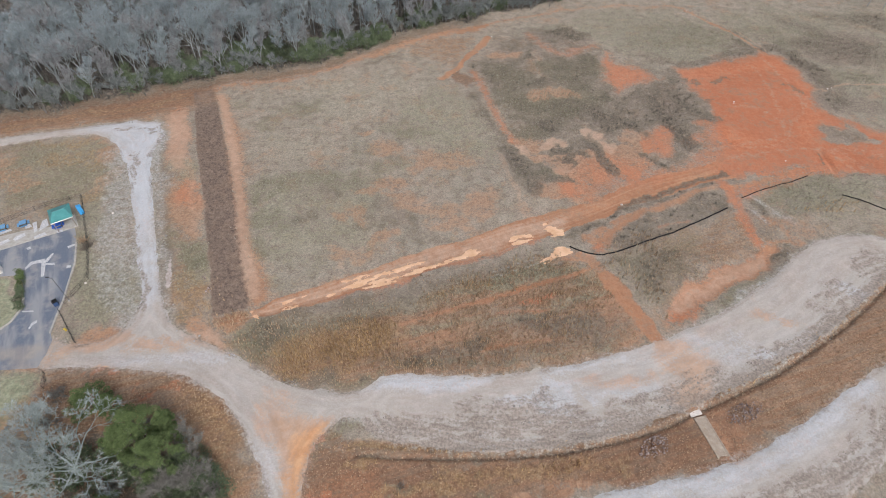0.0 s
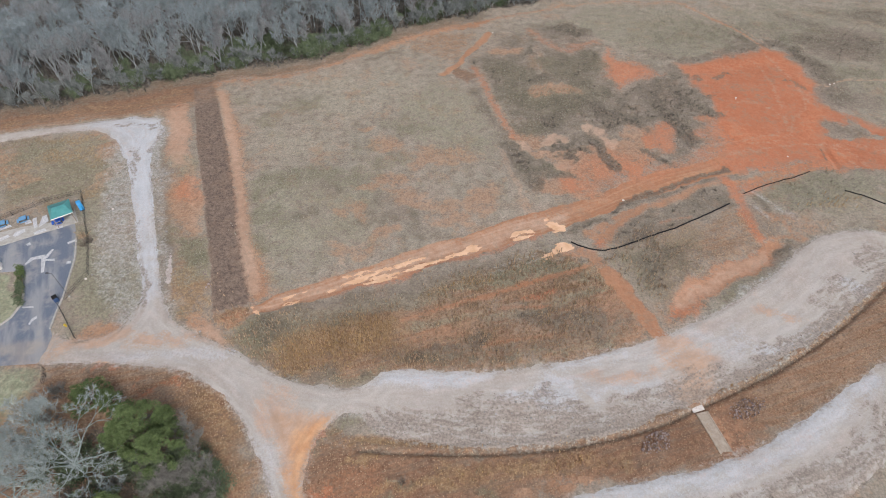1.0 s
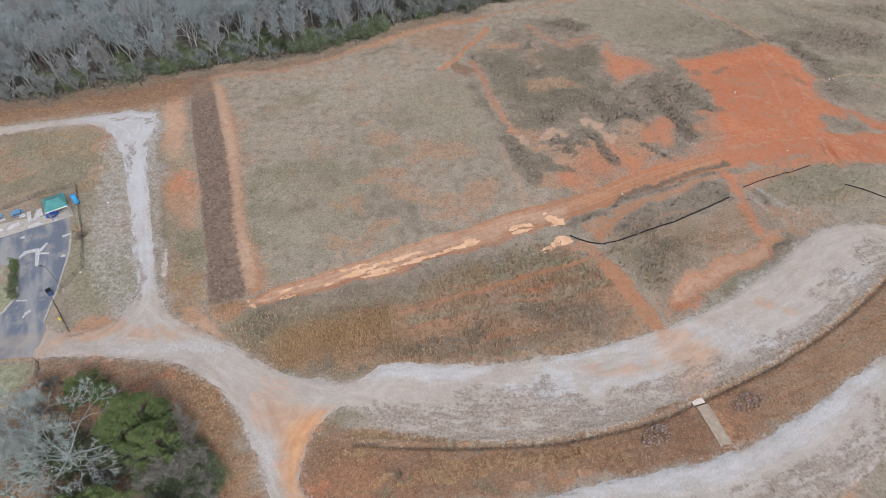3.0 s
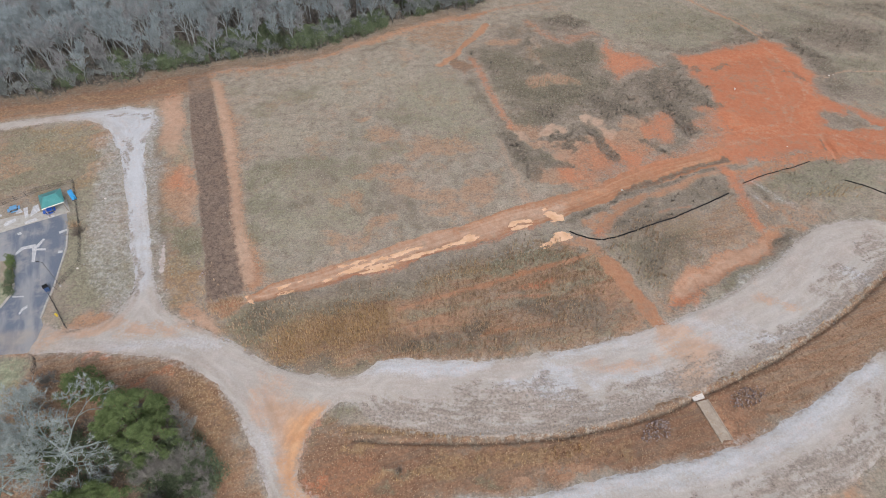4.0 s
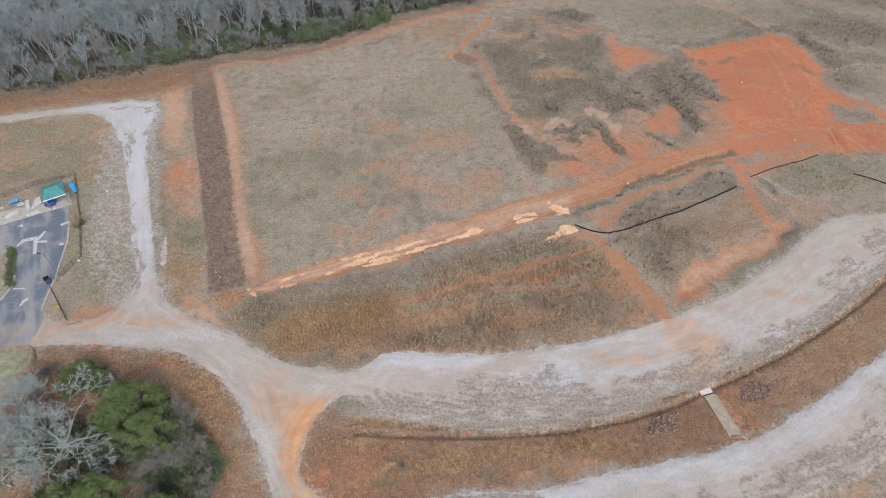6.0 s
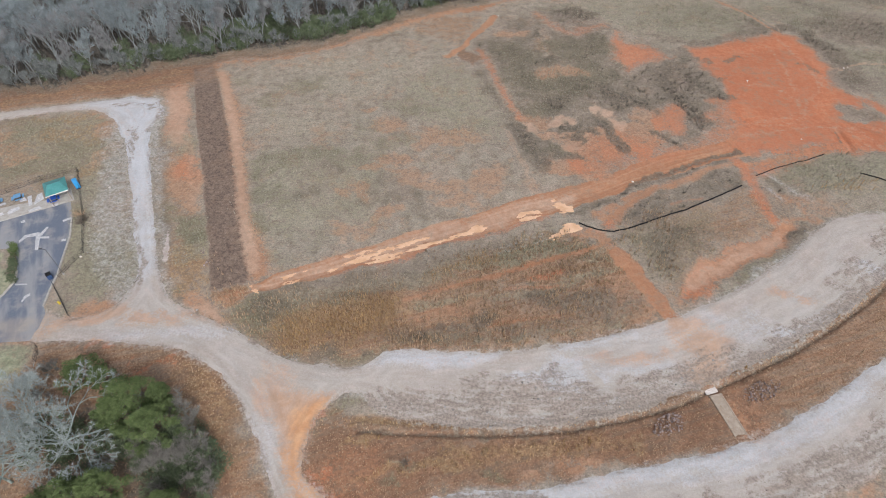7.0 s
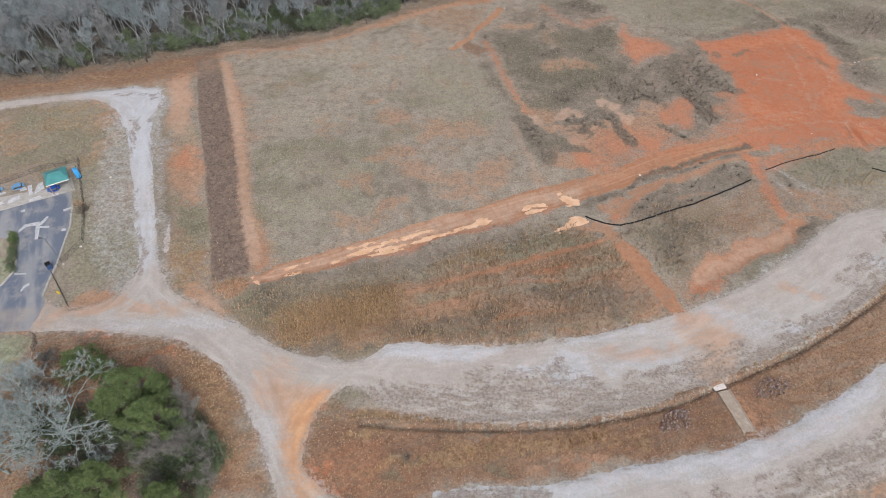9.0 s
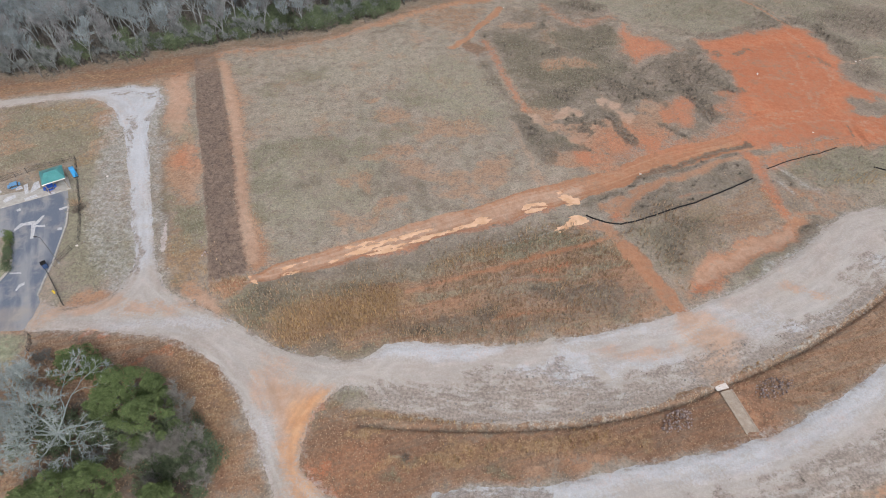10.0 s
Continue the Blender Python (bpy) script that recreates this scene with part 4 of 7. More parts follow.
spots("olive", 0.75, [(17.1, 138.7, 7, 6), (32.6, 141.4, 7, 7), (35.6, 127.9, 6, 6), (18.8, 124.4, 6, 5), (41.1, 142.8, 4, 6), (25.7, 123.5, 5, 4), (16.4, 128.6, 4, 4), (21.2, 98.3, 4, 2), (19.4, 113.6, 5, 3), (31.7, 120.6, 5, 4)])
# the far end of the scrub and the red pad
zone("orange", 0.9, 2.7, [(49.6, 114.2), (53.2, 115.0), (53.8, 108.9), (52.8, 103.8), (50.2, 103.3), (48.8, 107.9)], 0.6)
band("brush", 0.95, 3.2, [(54.6, 129.3), (54.0, 121.0), (54.8, 116.2), (56.3, 110.7), (57.2, 107.2)], 3.4, 0.45)
band("brush", 0.92, 3.2, [(58.7, 128.3), (60.5, 123.2), (63.0, 119.2), (65.3, 118.3)], 4.1, 0.5)
band("brush", 0.9, 2.0, [(53.6, 132.0), (57.1, 130.4), (61.2, 129.4)], 3.4, 0.9)
band("brush", 0.85, 1.7, [(46.4, 105.3), (48.0, 102.0), (50.0, 98.9)], 2.0, 0.6)
spots("brush", 0.66, [(71.6, 135.8, 4.5, 2), (66.9, 126.4, 3, 2), (67.8, 117.9, 3, 1.2), (90.6, 132.2, 3.4, 2), (91.6, 130.6, 2, 1), (62.2, 136.7, 4, 2), (64.5, 133.9, 3, 2)])
zone("orange", 0.8, 3.8, [(65.2, 139.1), (78.8, 144.8), (90.5, 150.4), (93.7, 146.4), (95.3, 139.1), (92.0, 135.6), (89.3, 141.4), (82.4, 141.8), (76.7, 138.7), (70.7, 138.0), (65.3, 136.4)], 0.7)
zone("orange", 0.75, 4.6, [(92.0, 135.6), (95.2, 136.2), (94.7, 129.0), (94.1, 122.8), (92.9, 116.9), (87.9, 109.5), (82.8, 106.0), (84.9, 114.0), (89.4, 120.7), (92.0, 129.0)], 0.7)
zone("orange", 0.75, 4.6, [(64.9, 115.4), (69.2, 114.6), (75.0, 111.1), (81.8, 110.3), (77.2, 104.2), (69.4, 104.1), (63.4, 100.7), (55.7, 99.0), (47.6, 95.4), (42.5, 93.4), (43.2, 96.4), (54.0, 101.3), (60.2, 105.6), (60.1, 109.9)], 0.8)
zone("orange", 0.85, 3.0, [(86.8, 106.1), (93.5, 102.9), (92.4, 98.1), (83.9, 97.9), (74.7, 94.0), (66.9, 90.2), (66.4, 91.3), (75.7, 96.3), (83.1, 100.3)], 0.6)
spots("orange", 0.7, [(63.3, 115.4, 4, 2.5), (71.7, 97.7, 6, 0.8), (58.3, 109.0, 4, 2)])
zone("dusky", 0.8, 3.8, [(92.3, 115.0), (96.7, 114.2), (97.9, 111.5), (96.2, 109.3), (90.6, 110.0)], 0.6)
spots("dusky", 1.0, [(112.4, 150.6, 9, 6), (110.0, 154.5, 8, 4), (120.8, 158.8, 9, 4), (98.8, 126.0, 6, 5), (101.6, 124.0, 9, 3)])
band("brush", 0.9, 3.4, [(98.3, 150.3), (99.2, 142.8), (101.1, 138.1), (101.3, 133.5)], 4.4, 0.9)
band("brush", 0.85, 1.4, [(82.0, 153.9), (87.3, 156.8), (90.7, 154.1)], 3.1, 0.9)
band("brush", 0.85, 1.2, [(56.3, 150.1), (59.7, 146.9), (65.5, 143.9), (72.6, 144.1), (81.8, 150.0)], 3.1, 0.9)
spots("olive", 0.42, [(68.4, 160.6, 12, 9), (76.6, 156.5, 9, 6), (75.7, 163.6, 12, 8), (99.8, 161.2, 9, 7), (105.6, 158.5, 9, 7), (108.1, 137.1, 8, 5), (85.7, 160.9, 8, 6)])
band("pale", 0.7, 0.35, [(96.7, 131.6), (100.7, 132.4), (105.4, 133.8), (109.5, 134.2)], 0.6, 0.2)
# between the red road and the haul road
band("brush", 0.95, 0.9, [(25.2, 78.6), (29.0, 80.8), (32.7, 82.2)], 1.4, 0.5)
band("brush", 1.0, 0.9, [(34.4, 84.5), (37.1, 86.6), (43.1, 89.5), (49.3, 92.4), (55.7, 95.5), (58.6, 96.3), (62.0, 98.1)], 1.0, 0.45)
band("clay", 0.95, 0.75, [(31.0, 77.2), (33.9, 79.7), (36.9, 81.9), (41.9, 85.0), (47.1, 87.8), (52.3, 90.3), (55.0, 91.8)], 1.2, 0.4)
zone("orange", 0.75, 1.3, [(28.9, 75.6), (31.6, 76.9), (30.8, 73.6), (28.5, 73.6)], 0.4)
band("orange", 0.55, 0.5, [(44.0, 79.9), (47.0, 81.4), (49.9, 82.4)], 0.7, 0.4)
band("brush", 0.75, 2.2, [(34.1, 76.9), (39.2, 80.7), (45.8, 84.7), (52.3, 87.5)], 3.1, 0.7)
zone("green", 0.9, 2.8, [(31.6, 68.8), (33.6, 71.1), (38.9, 72.9), (40.2, 71.8), (36.4, 69.5)], 0.6)
zone("olive", 0.7, 4.8, [(32.3, 68.3), (40.2, 71.8), (48.3, 77.2), (50.3, 77.2), (46.9, 70.2), (40.5, 64.3), (35.7, 60.2)], 0.7)
band("brush", 0.75, 1.2, [(29.4, 69.9), (31.1, 70.5), (32.2, 71.6)], 1.7, 0.6)
band("clay", 0.95, 0.5, [(6.8, 61.2), (11.5, 63.3), (17.4, 65.4), (23.5, 67.6), (26.9, 69.3), (29.2, 71.0)], 0.8, 0.12)
band("orange", 0.75, 0.5, [(13.9, 61.3), (17.0, 61.6), (19.8, 62.9)], 0.8, 0.2)
band("orange", 0.68, 0.4, [(9.7, 58.8), (14.1, 59.4), (18.6, 59.9)], 0.8, 0.2)
zone("green", 0.75, 2.8, [(22.3, 65.0), (25.0, 67.1), (28.7, 66.1), (26.8, 64.0)], 0.6)
zone("olive", 0.62, 4.8, [(7.9, 68.4), (16.2, 72.5), (21.2, 70.9), (22.8, 68.1), (15.6, 66.4), (7.7, 63.7)], 0.6)
band("stony", 0.72, 0.16, [(7.9, 68.4), (12.8, 70.2), (17.8, 71.9)], 0.3, 0.2)
band("stony", 0.72, 0.16, [(9.0, 67.4), (13.9, 69.1), (18.0, 70.8)], 0.3, 0.2)
zone("dusky", 0.52, 4.8, [(7.5, 60.7), (13.1, 59.8), (18.6, 59.9), (25.3, 60.0), (29.9, 57.3), (32.2, 54.8), (7.2, 54.4)], 0.8)
band("orange", 0.95, 1.0, [(60.6, 94.9), (61.2, 91.9), (61.5, 87.7), (61.0, 83.0), (60.8, 78.0), (61.4, 76.2)], 1.4, 0.4)
zone("orange", 0.66, 1.9, [(60.8, 93.4), (64.6, 94.9), (71.2, 94.3), (83.8, 100.7), (83.6, 98.3), (71.7, 93.2), (62.2, 88.4)], 0.5)
zone("dusky", 0.9, 1.9, [(61.6, 86.4), (62.5, 85.7), (63.3, 81.1), (65.7, 78.7), (65.5, 77.2), (62.5, 78.0), (61.4, 81.7)], 0.4)
band("stony", 0.6, 0.4, [(62.4, 86.7), (64.3, 83.7), (65.0, 81.2)], 0.7, 0.4)
band("clay", 0.75, 0.35, [(65.8, 83.1), (67.6, 79.3), (69.6, 76.3)], 0.7, 0.4)
band("clay", 0.75, 0.35, [(65.9, 81.2), (67.5, 78.1), (68.5, 75.7)], 0.7, 0.4)
band("clay", 0.75, 0.35, [(62.2, 76.2), (65.6, 76.6), (69.6, 76.2)], 0.7, 0.4)
zone("orange", 0.62, 3.0, [(45.2, 66.4), (51.7, 69.7), (58.9, 74.1), (63.0, 76.2), (64.8, 76.6), (62.5, 74.9), (52.1, 68.7), (45.6, 65.1)], 0.6)
zone("orange", 0.8, 1.5, [(39.2, 60.3), (44.2, 64.3), (52.0, 68.1), (59.8, 72.1), (62.8, 73.6), (61.4, 70.5), (54.5, 66.6), (47.5, 62.9), (41.1, 58.0), (37.7, 57.4)], 0.5)
zone("pale", 0.9, 1.0, [(39.8, 61.0), (47.3, 65.9), (60.2, 73.3), (62.8, 73.8), (61.5, 70.5), (54.6, 66.8), (47.6, 63.1), (40.8, 59.1)], 0.5)
zone("pale", 0.7, 1.2, [(39.8, 61.0), (44.2, 64.6), (49.1, 66.5), (48.2, 65.2), (43.0, 61.8), (39.9, 60.1)], 0.4)
zone("brush", 0.75, 1.2, [(63.3, 73.9), (66.5, 74.8), (67.3, 73.4), (64.5, 71.1), (61.4, 69.4)], 0.5)
zone("olive", 0.8, 2.3, [(43.3, 57.8), (49.8, 61.9), (57.8, 67.2), (60.6, 68.3), (60.2, 66.9), (52.6, 62.5), (46.0, 58.5)], 0.5)
zone("olive", 0.6, 5.7, [(63.8, 89.1), (70.6, 92.8), (83.4, 96.8), (83.4, 93.1), (74.8, 88.0), (67.7, 85.8)], 0.7)
zone("ochre", 0.45, 5.7, [(73.3, 84.6), (80.7, 87.4), (85.2, 86.8), (80.2, 77.7), (74.6, 78.2)], 0.8)
# the weedy bank
zone("dusky", 0.5, 3.0, [(-31.7, 57.5), (-21.4, 61.1), (-6.6, 65.4), (9.0, 70.6), (8.8, 65.8), (-2.1, 61.5), (-10.4, 57.9), (-22.4, 54.5)], 0.6)
zone("olive", 0.8, 3.4, [(-35.3, 52.5), (-32.4, 57.2), (-26.7, 55.7), (-24.8, 52.2), (-28.4, 50.2), (-33.7, 49.7)], 0.7)
band("olive", 0.75, 1.0, [(-33.4, 49.7), (-29.4, 49.7), (-24.6, 51.3), (-20.5, 55.3), (-12.9, 58.1)], 2.0, 0.7)
band("brush", 0.55, 0.6, [(-23.2, 54.5), (-19.4, 56.7), (-12.9, 58.1), (-6.4, 60.4)], 1.1, 0.6)
band("green", 0.8, 0.9, [(-18.9, 59.1), (-10.7, 61.4), (-2.2, 64.2), (6.7, 67.0)], 1.7, 0.6)
zone("ochre", 1.0, 3.4, [(-27.5, 51.7), (-21.4, 53.8), (-14.5, 57.0), (-7.1, 57.9), (-6.1, 55.6), (-7.5, 52.0), (-13.6, 48.6), (-18.5, 48.0), (-21.9, 47.5), (-25.3, 48.9)], 0.8)
band("ochre", 0.65, 0.8, [(-3.9, 62.1), (2.2, 63.7), (8.8, 65.8)], 1.5, 0.7)
band("clay", 0.85, 0.4, [(-7.0, 56.6), (-2.9, 58.2), (2.1, 59.9), (8.6, 62.3)], 0.7, 0.12)
zone("blush", 0.55, 3.8, [(-6.8, 52.5), (-2.0, 55.6), (8.3, 57.9), (8.1, 53.3), (1.2, 52.2)], 0.8)
spots("brush", 0.85, [(-0.7, 50.5, 2.6, 1.0), (1.2, 51.0, 1.8, 0.8), (-5.0, 49.2, 3, 1), (5.2, 52.2, 3, 1.4), (-23.8, 47.0, 1.5, 1.2), (-11.6, 44.8, 2, 0.7)])
band("olive", 0.8, 0.8, [(-17.7, 45.1), (-14.6, 44.5), (-11.3, 45.0), (-10.6, 46.3)], 1.4, 0.5)
band("olive", 0.7, 0.7, [(-7.4, 49.2), (-3.4, 48.3), (2.0, 49.3), (7.8, 49.4)], 1.4, 0.7)
zone("olive", 0.55, 3.0, [(-28.3, 49.7), (-24.0, 47.9), (-20.1, 45.7), (-16.1, 44.5), (-19.9, 44.4), (-25.6, 46.5)], 0.7)
# the verge by the grove and the ground inside the junction
zone("ochre", 0.8, 3.8, [(-41.3, 43.2), (-36.6, 42.8), (-32.0, 39.0), (-30.0, 35.4), (-27.4, 30.1), (-27.9, 27.5), (-31.9, 32.6), (-34.9, 36.0), (-38.8, 38.9)], 0.8)
zone("russet", 0.95, 2.6, [(-32.8, 31.3), (-30.5, 30.0), (-28.2, 24.1), (-30.0, 24.1), (-31.9, 27.5)], 0.8)
spots("orange", 0.55, [(-55.1, 46.3, 2.6, 0.8), (-45.3, 43.5, 2.4, 0.8), (-52.7, 46.7, 1.6, 0.7)])
spots("ochre", 0.6, [(-62.9, 40.4, 5, 3), (-61.5, 38.5, 5, 2)])
spots("blush", 0.6, [(-61.9, 39.3, 4, 2)])
zone("orange", 1.0, 1.5, [(-22.0, 36.4), (-20.7, 36.9), (-18.2, 38.1), (-17.1, 38.3), (-18.4, 34.9), (-19.6, 33.2), (-19.8, 30.2), (-19.2, 27.7), (-17.7, 24.7), (-19.6, 25.9), (-21.1, 28.9), (-21.9, 32.8)], 0.5)
band("olive", 0.75, 0.7, [(-18.8, 33.8), (-17.9, 36.0), (-16.1, 37.6), (-13.5, 38.4)], 1.5, 0.5)
spots("orange", 0.55, [(-14.9, 27.1, 2.2, 1.0), (-16.1, 28.7, 1.4, 1.0)])
spots("ochre", 0.75, [(-11.6, 33.3, 3, 0.8), (-1.9, 29.2, 4, 1.2), (-8.6, 28.5, 3, 1)])
spots("olive", 0.7, [(-17.5, 27.7, 1.4, 1.4), (-7.9, 26.3, 2, 0.8), (-5.6, 29.5, 1.2, 0.8)])
zone("ochre", 0.7, 1.9, [(-1.3, 32.1), (2.8, 32.5), (11.5, 33.0), (19.0, 32.1), (27.9, 34.6), (27.4, 32.9), (17.4, 29.8), (8.0, 29.7), (-1.3, 29.8)], 0.8)
spots("blush", 0.8, [(18.9, 29.4, 2.6, 0.8), (10.9, 26.9, 2, 0.5)])
spots("olive", 0.75, [(6.1, 28.7, 2.6, 0.9), (4.4, 31.9, 1.2, 0.6)])
band("clay", 0.7, 0.35, [(41.1, 38.4), (41.4, 36.2), (41.5, 34.5)], 0.6, 0.3)
# on the gravel
band("rough", 0.95, 1.0, [(40.8, 26.2), (43.6, 27.2), (48.2, 29.4), (52.8, 31.4), (58.0, 33.7)], 1.7, 0.5)
band("rough", 0.6, 0.4, [(39.1, 28.0), (44.4, 29.3), (50.3, 31.3)], 1.0, 0.4)
zone("rough", 1.3, 1.3, [(46.9, 25.2), (50.1, 27.0), (53.4, 28.2), (56.8, 29.5), (54.3, 24.7)], 0.5)
zone("clay", 0.55, 1.3, [(49.0, 25.2), (52.4, 27.3), (56.4, 28.6), (54.3, 24.7)], 0.6)
zone("clay", 0.62, 1.6, [(34.4, 52.6), (39.0, 54.1), (38.1, 48.7), (40.1, 45.7), (40.0, 42.1), (37.5, 41.7), (37.3, 45.7), (34.8, 49.9)], 0.8)
band("rough", 0.9, 0.5, [(-1.4, 35.0), (2.9, 35.1), (7.4, 35.1)], 0.5, 0.3)
spots("white", 0.9, [(13.7, 41.7, 4.5, 1.3), (15.6, 40.2, 4, 1.0)])
zone("white", 1.0, 1.0, [(-11.5, 43.8), (-9.2, 45.9), (-5.0, 46.6), (3.5, 46.5), (8.5, 46.6), (5.1, 44.8), (-3.2, 43.9), (-8.2, 43.8)], 0.3)
band("white", 0.9, 0.8, [(17.1, 47.6), (24.2, 49.3), (30.7, 51.5)], 1.7, 0.3)
zone("white", 1.3, 2.0, [(-83.5, 116.4), (-68.4, 116.2), (-64.9, 108.4), (-62.7, 96.8), (-60.3, 86.5), (-65.7, 86.4), (-73.1, 101.4), (-79.4, 111.7)], 0.3)
zone("white", 0.72, 1.3, [(-71.5, 93.9), (-63.1, 94.1), (-54.3, 72.4), (-50.6, 63.2), (-52.5, 60.1), (-57.5, 72.3)], 0.3)
band("rough", 0.7, 0.5, [(-71.1, 103.1), (-69.5, 99.8), (-68.2, 94.4), (-66.3, 89.2)], 0.6, 0.6)
band("rough", 0.95, 0.35, [(-61.2, 80.8), (-58.2, 74.0), (-55.4, 67.3), (-53.2, 60.1)], 0.5, 0.5)
zone("stony", 1.1, 1.6, [(-83.6, 116.6), (-68.1, 116.4), (-64.6, 108.4), (-62.5, 97.6), (-68.1, 104.9), (-77.3, 112.7)], 0.5)
clear("mulch", 0.45, 1.5, [(-67.3, 134.1), (-59.6, 135.4), (-56.2, 126.1), (-62.9, 122.8)])
band("brush", 0.95, 0.35, [(85.7, 104.8), (85.7, 103.1), (85.0, 100.7)], 0.5, 0.2)
zone("brown", 0.9, 2.0, [(-67.0, 132.4), (-59.6, 135.4), (-56.4, 127.1), (-62.9, 122.8)])
zone("russet", 0.75, 2.1, [(-44.6, 46.4), (-37.6, 44.9), (-31.2, 39.8), (-27.6, 32.0), (-27.0, 24.1), (-30.3, 24.1), (-34.8, 33.6), (-40.1, 39.6)], 0.7)
# shade below the lower road's white strip, painted with the rough gravel cover
band("rough", 1.3, 0.6, [(-4.0, 24.2), (4.4, 24.6), (11.4, 25.0)], 0.7, 0.3)
spots("blush", 1.0, [(43.7, 103.6, 5, 4), (37.1, 100.2, 4, 4), (30.4, 100.1, 5, 3), (33.9, 103.4, 4, 2), (25.5, 92.4, 6, 3), (23.2, 103.2, 3, 2), (47.3, 110.5, 4, 4), (16.5, 110.0, 3, 3)])
spots("rough", 0.62, [(-69.9, 100.6, 0.8, 1.2), (-68.3, 94.7, 0.9, 1.5), (-69.4, 111.0, 2, 0.8), (-68.7, 113.3, 2, 0.8), (-73.3, 113.3, 2.5, 0.7), (-66.1, 104.9, 0.8, 2.5), (-66.6, 89.2, 0.8, 1.5), (-77.3, 112.7, 2, 0.6)])
zone("russet", 0.85, 2.6, [(-110.3, 119.8), (-108.4, 120.4), (-97.0, 124.7), (-85.1, 129.3), (-69.5, 132.9), (-61.1, 135.4), (-59.0, 133.1), (-63.8, 125.9), (-69.7, 120.6), (-80.8, 118.9), (-93.2, 116.7), (-104.2, 112.7), (-106.0, 112.2)], 0.6)
band("straw", 0.6, 1.0, [(-53.4, 95.8), (-49.8, 85.7), (-45.7, 74.3), (-42.3, 64.3)], 1.7, 0.4)
spots("straw", 0.7, [(-47.4, 72.5, 1.6, 2), (-45.0, 67.5, 1.4, 2), (-43.0, 62.3, 1.2, 2)])
band("pale", 0.62, 1.0, [(-64.6, 116.8), (-61.7, 109.4), (-58.1, 101.7), (-53.6, 92.0), (-50.7, 85.6), (-48.6, 80.4)], 1.7, 0.4)
# shaded upper edge of the scraped bank, painted as a thin line of scrub cover
band("brush", 0.72, 0.35, [(40.5, 62.3), (45.6, 66.4), (52.6, 70.0), (60.8, 74.7)], 0.6, 0.3)
zone("litter", 0.75, 2.0, [(-39.1, 31.2), (-35.1, 32.6), (-32.7, 30.0), (-30.3, 24.1), (-37.7, 23.9)], 0.6)
zone("russet", 1.0, 1.6, [(-33.3, 31.9), (-30.9, 31.3), (-28.5, 27.5), (-27.3, 24.1), (-30.3, 24.1)], 0.6)
zone("orange", 0.58, 5.7, [(30.8, 102.5), (37.8, 108.6), (43.7, 103.6), (49.6, 106.2), (46.2, 93.5), (31.4, 89.6), (21.4, 89.1), (26.0, 96.1)], 0.8)

for line in ([(2.9, 39.6), (6.4, 40.2), (9.8, 40.5), (12.9, 40.3)], [(3.6, 38.1), (8.0, 38.7), (12.1, 39.4)], [(4.2, 36.9), (8.6, 37.5), (13.3, 38.5)], [(17.1, 41.6), (20.7, 42.0)], [(13.6, 38.1), (19.5, 39.1), (25.8, 40.4)]):
    band("rough", 1.15, 0.22, line, 0.35, 0.45)

# the mulched strip keeps its straight edges
for key in ("blush", "orange", "ochre"):
    MASKS[key] *= 1 - np.clip(MASKS["mulch"], 0, 1)

# drier and paler towards the far bend
MASKS["russet"] *= 1 - 0.7 * soft(X - 46, 6) * (Y < 85)
MASKS["ochre"] *= 1 - 0.7 * soft(X - 46, 6) * (Y < 85)

# thin scrub leaves the bare clay open
BARE = np.clip(np.maximum(np.maximum(MASKS["orange"], MASKS["red"]), np.maximum(MASKS["pale"], np.maximum(MASKS["clay"], 0.85 * MASKS["blush"]))), 0, 1)
MASKS["brush"] = np.where(MASKS["brush"] < 0.64, MASKS["brush"] * (1 - BARE), MASKS["brush"])

# the weedy banks are browner than the rest of the field
for key, less in (("brush", 0.5), ("green", 0.4)):
    MASKS[key] = MASKS[key] - less * np.clip(MASKS["brown"], 0, 1) * np.clip(1 - MASKS[key] / 0.4, 0, 1)

# how far in from the edge of a road each place lies
MASKS["across"] = np.maximum(np.maximum(inside(SPUR_AND_ROAD, X, Y), inside(LOWER_ROAD, X, Y)), np.maximum(inside(RED_ROAD, X, Y), 0)) + 0.25 * L2.cloud(X / 5, Y / 5)

VERGE, SHOULDER = MASKS["stony"].copy(), MASKS["rough"].copy()
edge = np.maximum(inside(SPUR_AND_ROAD, X, Y), inside(LOWER_ROAD, X, Y))
MASKS["stony"] = np.maximum(MASKS["stony"], 0.52 * soft(edge + 0.5, 1.2))
MASKS["rough"] = np.maximum(MASKS["rough"], 0.38 * soft(0.6 - edge, 1.0))

# heights: gentle unevenness, a small berm, ruts and the scraped bank
YARD = soft(inside([(-105.0, 93.0), (-76.3, 91.2), (-64.5, 66.3), (-60.6, 52.6), (-65.3, 48.0), (-78.0, 47.0)], X, Y), 4)
Z = 0.5 * L2.cloud(X / 22, Y / 22) * (1 - YARD) + 0.10 * L1.cloud(X / 2.4, Y / 2.4) * (1 - YARD) * (1 - 0.8 * soft(inside(SPUR_AND_ROAD, X, Y), 1.5))
dist, left = near_line(BERM, X, Y)
Z += 0.22 * np.exp(-((dist * left - 0.5) / 0.5) ** 2) - 0.5 * np.exp(-((dist * left + 0.35) / 0.26) ** 2)
MASKS["rough"] = np.maximum(MASKS["rough"], 1.1 * soft(2.2 - np.abs(dist - 0.2), 1.2))
MASKS["brown"] = np.maximum(MASKS["brown"], soft(2.0 - dist, 0.8))
BERM_GRASS = np.exp(-((dist * left - 1.1) / 0.6) ** 2)
